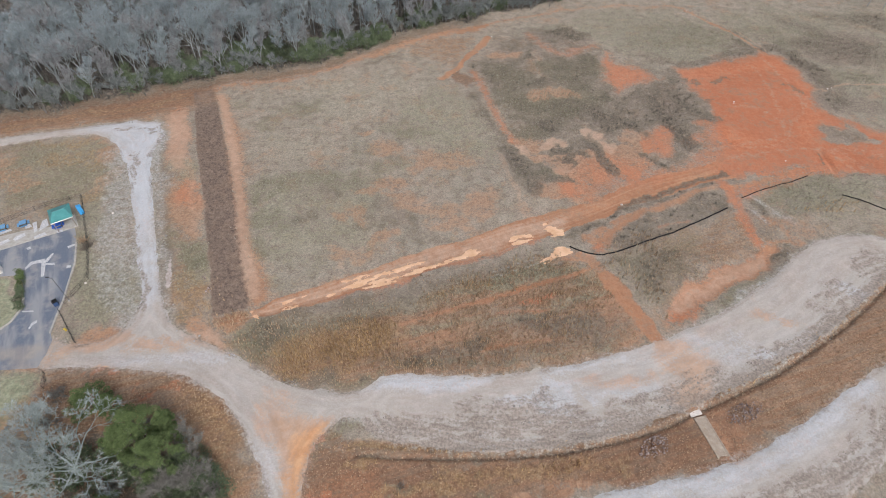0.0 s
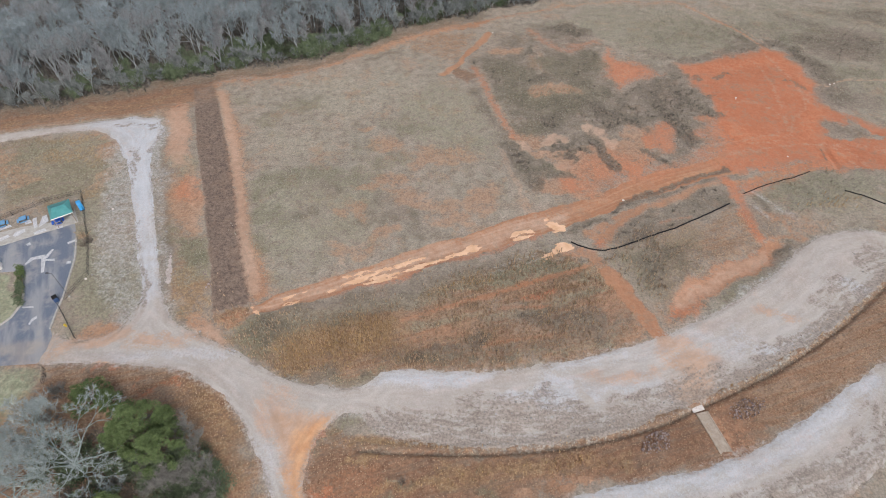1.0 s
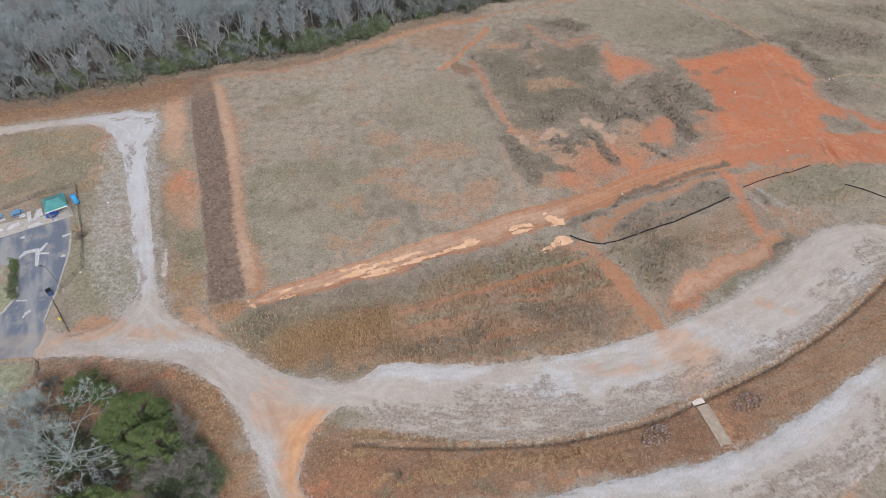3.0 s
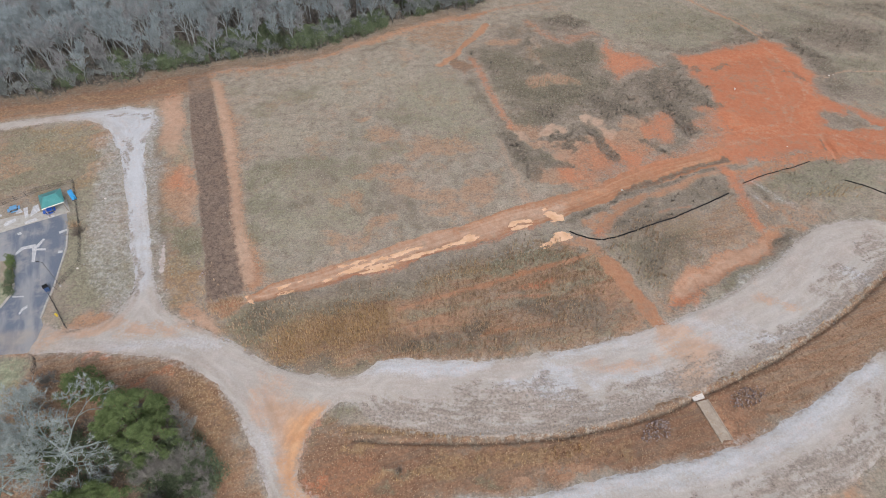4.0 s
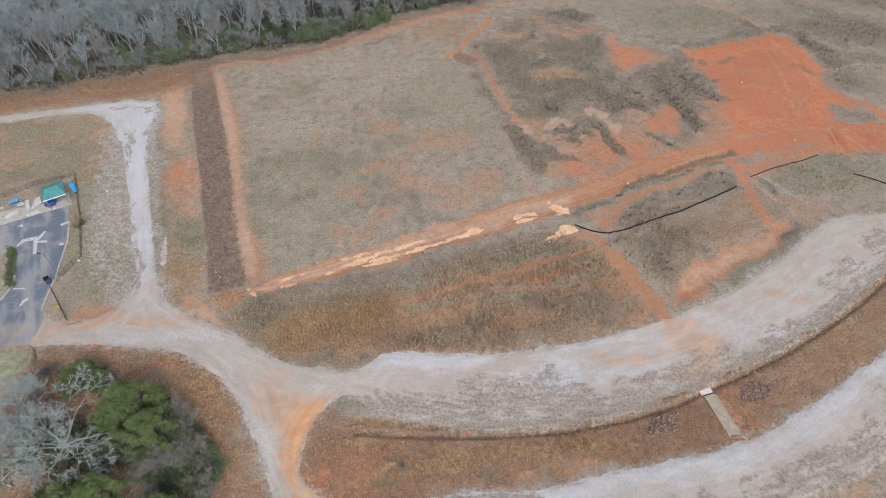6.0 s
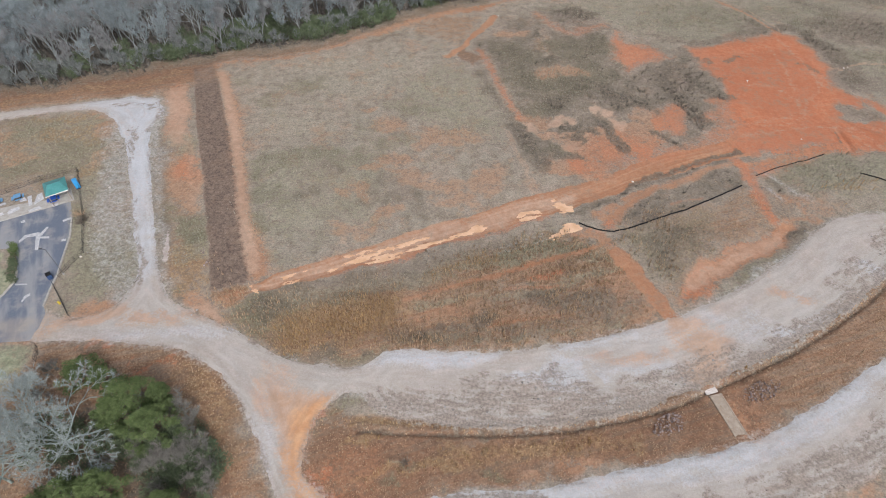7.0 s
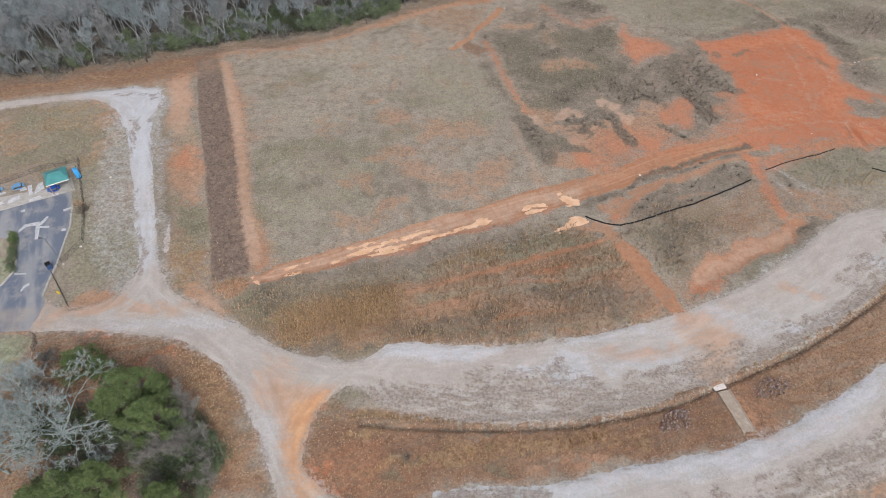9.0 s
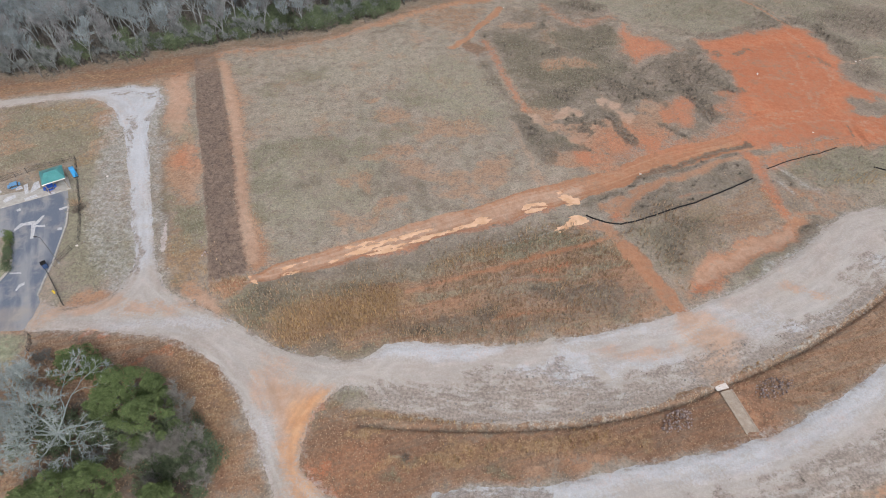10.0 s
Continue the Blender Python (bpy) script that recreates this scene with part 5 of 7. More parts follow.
MASKS["ochre"] = np.maximum(MASKS["ochre"], 0.8 * BERM_GRASS)
# russet and scrub cover paint the shade in the ditch; scrub also dulls the crest
MASKS["russet"] = np.maximum(MASKS["russet"], 1.0 * np.exp(-((dist * left + 0.4) / 0.4) ** 2))
MASKS["brush"] = np.maximum(MASKS["brush"], np.maximum(0.85 * np.exp(-((dist * left + 0.35) / 0.3) ** 2), 0.6 * np.exp(-((dist * left - 0.3) / 0.5) ** 2)))
bank = inside([(38.8, 58.4), (40.7, 62.6), (44.5, 66.3), (50.0, 68.7), (56.6, 72.4), (64.0, 76.3), (65.6, 74.8), (63.3, 71.0), (58.0, 67.6), (51.7, 64.4), (45.0, 61.1), (40.4, 57.9)], X, Y)
Z -= 0.35 * soft(bank, 1.5)
for k, line in enumerate(([(-31.0, 59.5), (-18.8, 64.2), (-4.7, 70.1), (10.6, 77.2), (24.8, 82.9), (40.2, 90.3), (56.5, 96.5), (70.5, 100.8)], [(-30.8, 58.8), (-18.7, 63.4), (-4.6, 69.1), (10.6, 76.0), (24.6, 81.8), (39.9, 89.1), (56.1, 95.3), (70.0, 99.4)])):
    Z -= 0.10 * np.exp(-(near_line(line, X, Y)[0] / 0.45) ** 2)
Z += 0.14 * soft(inside([(-64.8, 129.9), (-59.8, 131.8), (-55.6, 120.9), (-51.7, 110.3), (-47.0, 98.8), (-43.1, 87.7), (-39.2, 76.3), (-35.9, 66.3), (-34.1, 60.5), (-40.0, 58.4), (-43.3, 69.0), (-50.0, 87.7), (-58.6, 111.4)], X, Y), 0.5)
across = np.maximum(inside(SPUR_AND_ROAD, X, Y), inside(LOWER_ROAD, X, Y))
Z += 0.05 * soft(across, 0.8) - 0.012 * soft(across, 0.4) * np.cos(across * 2.6) * (across < 7)
for line in ([(89.1, 107.5), (92.6, 104.5), (95.7, 100.4), (100.5, 97.6)], [(91.6, 109.2), (95.6, 105.3), (99.9, 101.6)], [(87.2, 105.3), (87.0, 100.8), (86.7, 98.0)]):
    Z -= 0.4 * np.exp(-(near_line(line, X, Y)[0] / 0.5) ** 2)
road_d = inside(RED_ROAD, WX, WY)
Z -= 0.12 * soft(road_d, 1.5)
Z += 0.35 * soft(inside([(-36.3, 53.4), (-30.5, 57.2), (-8.5, 63.1), (23.3, 73.0), (27.7, 67.3), (33.6, 53.3), (3.2, 46.7), (-16.2, 43.6), (-32.6, 49.6)], X, Y), 6)


def height(x, y):
    """The ground's height at one place, by the four grid corners round it."""
    i = int(np.clip(np.searchsorted(GX, x) - 1, 0, len(GX) - 2))
    j = int(np.clip(np.searchsorted(GY, y) - 1, 0, len(GY) - 2))
    u, v = (x - GX[i]) / (GX[i + 1] - GX[i]), (y - GY[j]) / (GY[j + 1] - GY[j])
    return float((Z[i, j] * (1 - u) + Z[i + 1, j] * u) * (1 - v) + (Z[i, j + 1] * (1 - u) + Z[i + 1, j + 1] * u) * v)


def sheet(name, keep, heights, mat, masks, label, category):
    """A mesh of the grid's cells where keep is true, with the cover masks as attributes."""
    cell = keep[:-1, :-1] & keep[1:, :-1] & keep[:-1, 1:] & keep[1:, 1:]
    index = np.arange(X.size).reshape(X.shape)
    quads = np.stack([index[:-1, :-1][cell], index[1:, :-1][cell], index[1:, 1:][cell], index[:-1, 1:][cell]], 1)
    used, quads = np.unique(quads, return_inverse=True)
    quads = quads.reshape(-1, 4)
    me = bpy.data.meshes.new(name)
    me.vertices.add(len(used))
    me.vertices.foreach_set("co", np.stack([X.ravel()[used], Y.ravel()[used], heights.ravel()[used]], 1).ravel())
    me.loops.add(quads.size)
    me.loops.foreach_set("vertex_index", quads.ravel())
    me.polygons.add(len(quads))
    me.polygons.foreach_set("loop_start", np.arange(0, quads.size, 4))
    me.polygons.foreach_set("use_smooth", np.ones(len(quads), bool))
    me.update()
    for key in masks:
        a = me.attributes.new(key, "FLOAT", "POINT")
        a.data.foreach_set("value", MASKS[key].ravel()[used].astype(np.float32))
    me.materials.append(mat)
    me.validate()
    return tagged(new(name, me), label, category, kind="structure")


COVERS = ("blush", "russet", "green", "lawn", "brown", "mulch", "brush", "clay", "pale", "red", "stony", "litter", "straw", "across", "ochre", "olive", "orange", "dusky")
tagged(sheet("ground", np.ones(X.shape, bool), Z, GROUND, COVERS, "uneven winter field of dry grass, weeds and bare red clay", "ground"))


def laid(name, d, mat, label, thick=0.07, masks=("white", "clay", "orange", "rough", "across"), reach=1.3, ragged=0.55):
    """A road laid on the ground: it thins to nothing at its ragged edge and dips under the soil beyond it."""
    e = d + ragged * (0.5 * L1.cloud(X / 1.6, Y / 1.6) + 0.5 * L2.cloud(X / 0.7, Y / 0.7))
    return sheet(name, d > -reach, Z + np.clip(0.11 * e, -0.15, thick), mat, masks, label, "road")


laid("gravel_road", inside(SPUR_AND_ROAD, WX * 0.15 + X * 0.85, WY * 0.15 + Y * 0.85), GRAVEL, "pale crushed-gravel haul road with stony shoulders")
laid("lower_gravel_road", inside(LOWER_ROAD, WX * 0.15 + X * 0.85, WY * 0.15 + Y * 0.85), GRAVEL, "pale crushed-gravel loop road below the berm")
laid("asphalt_drive", np.minimum(inside(ASPHALT_EDGE, X, Y), -inside(ISLAND, X, Y)), ASPHALT, "worn blue-grey asphalt drive with faded paint", 0.10, ("clay",), 1.0, 0.06)

# ---- making things ----
class Shape:
    """Points and faces of one mesh."""

    def __init__(self):
        self.v, self.f = [], []

    def tube(self, p, q, r, s, n=5, caps=True):
        p, q = Vector(p), Vector(q)
        d = (q - p).normalized()
        a = d.orthogonal().normalized()
        b = d.cross(a)
        k = len(self.v)
        for c, w in ((p, r), (q, s)):
            for i in range(n):
                t = 2 * math.pi * i / n
                self.v.append(tuple(c + (a * math.cos(t) + b * math.sin(t)) * w))
        for i in range(n):
            j = (i + 1) % n
            self.f.append((k + i, k + j, k + n + j, k + n + i))
        if caps:
            self.f.append(tuple(range(k + n, k + 2 * n)))
            self.f.append(tuple(range(k + n - 1, k - 1, -1)))
        return self

    def line(self, places, radius, n=8):
        for p, q in zip(places, places[1:]):
            self.tube(p, q, radius, radius, n)
        return self

    def leaf(self, p, d, length, width, rng):
        """One thin pointed blade or twig."""
        d = Vector(d).normalized()
        side = d.cross(Vector((rng.uniform(-1, 1), rng.uniform(-1, 1), rng.uniform(-1, 1)))).normalized() * width / 2
        p, k = Vector(p), len(self.v)
        self.v += [tuple(p - side), tuple(p + side), tuple(p + d * length)]
        self.f.append((k, k + 1, k + 2))

    def block(self, cx, cy, cz, sx, sy, sz, edge=0.02, turn=0.0):
        """A box with chamfered edges, cz at its base."""
        b = bmesh.new()
        bmesh.ops.create_cube(b, size=1, matrix=Matrix.Diagonal((sx, sy, sz, 1)))
        bmesh.ops.bevel(b, geom=b.edges[:], offset=min(edge, sx / 3, sy / 3, sz / 3), segments=1, affect="EDGES")
        b.verts.index_update()
        m, k = pose(cx, cy, cz + sz / 2, 0, 0, turn), len(self.v)
        self.v += [tuple(m @ w.co) for w in b.verts]
        self.f += [tuple(k + w.index for w in f.verts) for f in b.faces]
        b.free()
        return self

    def prism(self, outline, low, high):
        k, n = len(self.v), len(outline)
        self.v += [(x, y, low) for x, y in outline] + [(x, y, high) for x, y in outline]
        self.f += [tuple(range(k + n, k + 2 * n)), tuple(range(k + n - 1, k - 1, -1))]
        self.f += [(k + i, k + (i + 1) % n, k + n + (i + 1) % n, k + n + i) for i in range(n)]
        return self

    def mesh(self, name, mat, smooth=False):
        me = bpy.data.meshes.new(name)
        me.from_pydata(self.v, [], self.f)
        me.materials.append(mat)
        if smooth:
            me.polygons.foreach_set("use_smooth", [True] * len(me.polygons))
        me.update()
        return me


def thing(name, label, category, m=Matrix(), group="", kind=""):
    ob = new(name)
    ob.matrix_basis = m
    ob.empty_display_size = 0.3
    return tagged(ob, label, category, group, kind)


def part(name, shape, mat, parent, label="", smooth=False, m=Matrix()):
    ob = new(name, shape if isinstance(shape, bpy.types.Mesh) else shape.mesh(name, mat, smooth))
    ob.parent = parent
    ob.matrix_basis = m
    return tagged(ob, label)


def single(name, shape, mat, label, category, m=Matrix(), smooth=False, group="", kind=""):
    ob = new(name, shape if isinstance(shape, bpy.types.Mesh) else shape.mesh(name, mat, smooth))
    ob.matrix_basis = m
    return tagged(ob, label, category, group, kind)


def on_ground(x, y, turn=0.0, size=1.0, dip=0.0):
    return pose(x, y, height(x, y) - dip, 0, 0, turn) @ Matrix.Scale(size, 4)


# ---- trees ----
def bare_tree(seed, tall, wide, limbs=9, twigs=9, start=0.3, thick=0.17, rise=0.75, fine=0.055, bend=0.28):
    """A leafless broadleaf tree: trunk with limbs, and a crown of fine twigs."""
    rng = random.Random(seed)
    wood, crown = Shape(), Shape()

    def wander(p, d, length, r, end, bits, lift, n):
        spots_ = [p]
        for i in range(bits):
            d = (d + Vector((rng.uniform(-1, 1), rng.uniform(-1, 1), rng.uniform(-0.5, 1) * lift)) * bend).normalized()
            q = p + d * length / bits
            a = r + (end - r) * i / bits
            wood.tube(p, q, a, r + (end - r) * (i + 1) / bits, n, False)
            p = q
            spots_.append(p)
        return spots_, d

    trunk, _ = wander(Vector((0, 0, -0.3)), Vector((rng.uniform(-.08, .08), rng.uniform(-.08, .08), 1)), tall * 0.86, thick, thick * 0.25, 7, 1.4, 6)
    for i in range(limbs):
        u = start + (0.97 - start) * (i + rng.random() * 0.7) / limbs
        k = min(int(u * 7), 6)
        p = trunk[k].lerp(trunk[k + 1], u * 7 - k)
        a = i * 2.4 + rng.uniform(-0.5, 0.5)
        out = Vector((math.cos(a), math.sin(a), rise * rng.uniform(0.6, 1.5)))
        length = wide * (1.05 - 0.55 * (u - start) / (1 - start)) * rng.uniform(0.75, 1.15)
        main, d = wander(p, out.normalized(), length, thick * 0.55 * (1.2 - u * 0.7), 0.025, 4, 0.9, 5)
        for j in range(rng.randint(4, 6)):
            v = rng.uniform(0.25, 1.0) * 3.99
            p2 = main[int(v)].lerp(main[int(v) + 1], v - int(v))
            o2 = (d + Vector((rng.uniform(-1, 1), rng.uniform(-1, 1), rng.uniform(-0.3, 0.9)))).normalized()
            sub, d2 = wander(p2, o2, length * rng.uniform(0.3, 0.5), 0.045, 0.02, 2, 0.7, 4)
            for _ in range(3):
                w = rng.uniform(0.2, 1) * 1.99
                p3 = sub[int(w)].lerp(sub[int(w) + 1], w - int(w))
                o3 = (d2 + Vector((rng.uniform(-1, 1), rng.uniform(-1, 1), rng.uniform(-0.4, 1))) * 0.9).normalized()
                l3 = length * rng.uniform(0.16, 0.3)
                crown.tube(p3, p3 + o3 * l3, 0.022, 0.012, 3, False)
                for _ in range(twigs):
                    s = p3 + o3 * l3 * rng.uniform(0.1, 1.0)
                    o4 = o3 + Vector((rng.uniform(-1, 1), rng.uniform(-1, 1), rng.uniform(-0.3, 1.5))) * 0.9
                    crown.leaf(s, o4, rng.uniform(0.6, 1.5), fine * rng.uniform(0.7, 1.3), rng)
    return wood, crown


def fork_tree(seed, trunk, limbs, reach, levels, thick, rise, twigs, fine, spread=0.6):
    """A leafless tree whose limbs fork again and again into a fan of fine twigs."""
    rng = random.Random(seed)
    wood, crown = Shape(), Shape()

    def jitter(k):
        return Vector((rng.uniform(-k, k), rng.uniform(-k, k), rng.uniform(-k, k)))

    def grow(p, d, length, r, level):
        into, n = (wood, 5 if level < 2 else 4) if level < levels - 1 else (crown, 3)
        for i in range(2):
            d = (d + jitter(0.27) + Vector((0, 0, 0.06))).normalized()
            q = p + d * length / 2
            into.tube(p, q, r * (1 - 0.17 * i), r * (0.83 - 0.17 * i), n, False)
            p = q
            if level >= levels - 2:
                for _ in range(twigs // 2):
                    crown.leaf(p - d * length * rng.uniform(0, 0.5), d + jitter(0.9), length * rng.uniform(0.4, 0.9), fine * rng.uniform(0.7, 1.3), rng)
        if level == levels:
            for _ in range(twigs):
                crown.leaf(p - d * length * rng.uniform(0, 0.4), d + jitter(0.8), length * rng.uniform(0.5, 1.1), fine * rng.uniform(0.7, 1.3), rng)
            return
        for k in range(2 if rng.random() < 0.65 else 3):
            side = d.cross(jitter(1)).normalized()
            grow(p, (d + side * spread * rng.uniform(0.5, 1.25)).normalized(), length * rng.uniform(0.66, 0.86), r * 0.64, level + 1)

    top = Vector((rng.uniform(-.2, .2), rng.uniform(-.2, .2), trunk))
    wood.tube((0, 0, -0.3), top * 0.5, thick * 1.25, thick, 7).tube(top * 0.5, top, thick, thick * 0.9, 7)
    for i in range(limbs):
        a = (i + rng.uniform(-0.3, 0.3)) * 2 * math.pi / limbs
        d = Vector((math.cos(a), math.sin(a), rise * rng.uniform(0.6, 1.5))).normalized()
        grow(top * rng.uniform(0.8, 1.0), d, reach * rng.uniform(0.85, 1.15), thick * 0.6, 1)
    if rise > 0.8:
        grow(top, Vector((0, 0, 1)), reach, thick * 0.7, 1)
    return wood, crown


def leafy(seed, lobes, leaves, size, hollow=0.45):
    """A crown of many small pointed leaf sprays on uneven lobes: x, y, z, radius."""
    rng = random.Random(seed)
    s = Shape()
    total = sum(l[3] ** 2 for l in lobes)
    for x, y, z, r in lobes:
        for _ in range(int(leaves * r * r / total)):
            d = Vector((rng.gauss(0, 1), rng.gauss(0, 1), rng.gauss(0, 0.9) + 0.25)).normalized()
            p = Vector((x, y, z)) + d * r * (hollow + (1 - hollow) * rng.random() ** 0.5) * Vector((1, 1, 0.8)).length / 1.62
            k = len(s.v)
            c = rng.randint(4, 6)
            s.v.append(tuple(p))
            for i in range(c):
                o = (d + Vector((rng.uniform(-1, 1), rng.uniform(-1, 1), rng.uniform(-0.8, 0.9))) * 1.1).normalized()
                side = o.orthogonal().normalized() * size * 0.2
                tip = p + o * size * rng.uniform(0.7, 1.3)
                s.v += [tuple(p + o * size * 0.4 + side), tuple(tip)]
                s.f.append((k, k + 1 + 2 * i, k + 2 + 2 * i))
    return s


def pine(seed, tall, wide, leaves=1500, size=0.5):
    """An evergreen with a broad crown of separate clumps."""
    rng = random.Random(seed)
    wood, lobes = Shape(), []
    wood.tube((0, 0, -0.3), (0.1, 0.1, tall * 0.5), 0.2, 0.14, 7).tube((0.1, 0.1, tall * 0.5), (0, 0.15, tall * 0.9), 0.14, 0.04, 6)
    for i in range(30):
        u = 0.3 + 0.66 * i / 29
        a = i * 2.4 + rng.uniform(-0.5, 0.5)
        reach = wide * (1.1 - 0.95 * max(0, u - 0.55) / 0.45) * rng.uniform(0.45, 1.1)
        tip = Vector((math.cos(a) * reach, math.sin(a) * reach, tall * u + reach * 0.1))
        wood.tube((0.05, 0.1, tall * (u - 0.06)), tip, 0.05, 0.02, 4)
        lobes.append((tip.x, tip.y, tip.z, wide * rng.uniform(0.15, 0.3)))
    return wood, leafy(seed, lobes, leaves, size, 0.15)


def plant(name, wood, crown, bark, leaf, label, m, category="tree", group="", smooth=True):
    t = thing(name, label, category, m, group)
    part("trunk", wood, bark, t, smooth=smooth)
    part("crown", crown, leaf, t)
    return t


FOREST_EDGE = [(-126.8, 111.9), (-116.5, 117.2), (-109.7, 120.1), (-97.0, 122.9), (-85.1, 128.6), (-72.1, 133.5), (-61.3, 137.5), (-48.7, 142.2), (-35.3, 146.2), (-23.2, 151.3), (-14.1, 160.4), (-0.7, 167.6), (11.6, 173.3), (30.0, 180.5), (41.6, 185.1)]
rng = random.Random(11)
kinds = []
for i in range(8):
    if i % 2:
        w, c = fork_tree(200 + i, rng.uniform(4.5, 6.0), 4, rng.uniform(2.4, 2.9), 5, 0.15, rng.uniform(1.5, 2.2), 7, 0.05, 0.5)
    else:
        w, c = bare_tree(100 + i, rng.uniform(12.5, 15.5), rng.uniform(3.2, 4.2), rng.randint(12, 14), 12, rng.uniform(0.2, 0.34), rng.uniform(0.12, 0.17), rng.uniform(1.2, 2.0), 0.055, 0.2)
    kinds.append((w.mesh("trunk", BARK, True), c.mesh("crown", TWIG_RED if i % 3 == 2 else TWIG)))
masters = []


def forest_tree(i, x, y, turn, size):
    m = on_ground(x, y, turn, size)
    if i < len(kinds):
        t = thing("bare_tree", "leafless grey broadleaf tree in dense winter woodland", "tree", m, "woodland trees")
        part("trunk", kinds[i][0], None, t)
        part("crown", kinds[i][1], None, t)
        masters.append(t)
        return t
    t = copy_thing(masters[i % len(kinds)], m)
    t.matrix_basis = m
    return t


placed = []
tries = 0
while len(placed) < 300 and tries < 9000:
    tries += 1
    x, y = rng.uniform(-152, 44), rng.uniform(112, 197)
    k = next((i for i in range(len(FOREST_EDGE) - 1) if FOREST_EDGE[i][0] <= x <= FOREST_EDGE[i + 1][0]), None)
    if k is None:
        continue
    (ax, ay), (bx, by) = FOREST_EDGE[k], FOREST_EDGE[k + 1]
    back = y - (ay + (by - ay) * (x - ax) / (bx - ax))
    if back < 1.6 or back > 72 or any((x - q[0]) ** 2 + (y - q[1]) ** 2 < (2.9 if back < 12 else 3.5 if back < 30 else 4.2) ** 2 for q in placed):
        continue
    placed.append((x, y, back))
for i, (x, y, back) in enumerate(placed):
    forest_tree(i if i < 8 or back > 7 else 2 * i, x, y, rng.uniform(0, 360), rng.uniform(0.8, 1.12) * (0.86 if back < 5 else 1.0))
for i, (x, y) in enumerate([(94, 190), (97, 188.5), (100, 187.5), (104, 189), (91, 192), (108, 191), (136, 181), (140, 179), (144, 183), (133, 186), (148, 180), (139, 186)]):
    forest_tree(50 + i, x, y, 40 * i, 0.7)

# evergreen undergrowth along the wood
shrubs = []
for i in range(4):
    r = random.Random(40 + i)
    lobes = [(r.uniform(-1.2, 1.2), r.uniform(-1.2, 1.2), r.uniform(0.6, 2.4), r.uniform(0.7, 1.2)) for _ in range(7)]
    wood = Shape()
    for l in lobes:
        wood.tube((0, 0, -0.2), l[:3], 0.06, 0.02, 4)
    crown = leafy(60 + i, lobes, 420, 0.32, 0.2)
    shrubs.append((wood.mesh("stem", DARK_BARK), crown.mesh("foliage", EVERGREEN), crown.mesh("foliage", NEEDLES)))


def shrub(k, x, y, size, label, group, bright=False):
    t = thing("evergreen_shrub", label, "shrub", on_ground(x, y, 77 * k, size), group)
    part("stem", shrubs[k % 4][0], None, t)
    part("foliage", shrubs[k % 4][2 if bright else 1], None, t)


for k, (x, y) in enumerate([(-93.9, 125.4), (-67.1, 139.2), (-62.9, 143.4), (-60.0, 141.3), (-57.2, 145.2), (-54.0, 145.2), (-49.8, 147.4), (-46.3, 145.9), (-43.4, 147.1), (-40.0, 145.9), (-37.1, 147.7), (-34.1, 149.0), (-29.5, 150.0), (-26.5, 151.6), (-21.9, 154.9), (-19.5, 155.6), (-17.2, 157.6), (-43.7, 144.9), (-59.7, 152.2), (-52.1, 150.6), (-49.2, 152.2), (12.6, 176.1), (19.0, 178.5), (-91.8, 127.3), (-63.4, 136.9), (-63.7, 149.0), (-56.6, 149.6), (-53.0, 147.7), (-38.6, 151.6), (-31.5, 152.9)]):
    shrub(k, x, y + 0.4, 1.0 + 0.3 * (k % 3), "dark evergreen shrub at the foot of the wood", "woodland undergrowth")

for k in range(110):
    i = 1 + k % (len(FOREST_EDGE) - 2) if k < 46 else 5 + k % 6
    (ax, ay), (bx, by) = FOREST_EDGE[i], FOREST_EDGE[i + 1]
    u = rng.random()
    shrub(k, ax + (bx - ax) * u, ay + (by - ay) * u + rng.uniform(0.8, 9.0), rng.uniform(0.7, 1.5), "dark evergreen shrub at the foot of the wood", "woodland undergrowth")

# leafless thicket that closes the foot of the wood
thickets = []
for i in range(3):
    w, c = bare_tree(140 + i, 5.0, 2.4, 9, 12, 0.08, 0.06, 0.8)
    thickets.append((w.mesh("trunk", BARK, True), c.mesh("crown", SHADED_THICKET_TWIG)))
for k in range(len(FOREST_EDGE) - 1):
    (ax, ay), (bx, by) = FOREST_EDGE[k], FOREST_EDGE[k + 1]
    n = max(1, int(math.hypot(bx - ax, by - ay) / 1.9))
    for i in range(n):
        u = (i + rng.random()) / n
        x, y = ax + (bx - ax) * u, ay + (by - ay) * u + rng.uniform(0.3, 4.0)
        t = thing("thicket_sapling", "low leafless thicket stem at the foot of the wood", "tree", on_ground(x, y, rng.uniform(0, 360), rng.uniform(0.4, 1.15)), "woodland thicket")
        q = thickets[rng.randrange(3)]
        part("trunk", q[0], None, t)
        part("crown", q[1], None, t)

# the grove by the road junction
w, c = fork_tree(7, 3.0, 7, 2.95, 7, 0.25, 0.45, 13, 0.023, 0.7)
plant("bare_tree", w, c, PALE_BARK, PALE_TWIG, "spreading leafless tree with pale lichened limbs", on_ground(-50.5, 31.2, 20))
w, c = fork_tree(27, 2.0, 6, 1.6, 6, 0.13, 0.6, 12, 0.022)
plant("bare_tree", w, c, PALE_BARK, PALE_TWIG, "leafless grey tree at the back of the grove", on_ground(-57.1, 34.8, 70))
w, c = fork_tree(21, 2.6, 6, 2.8, 7, 0.18, 0.6, 11, 0.024)
plant("bare_tree", w, c, PALE_BARK, PALE_TWIG, "leafless pale tree among evergreens by the junction", on_ground(-55.1, 29.6, 120))
w, c = fork_tree(23, 2.4, 6, 2.5, 7, 0.16, 0.6, 10, 0.024)
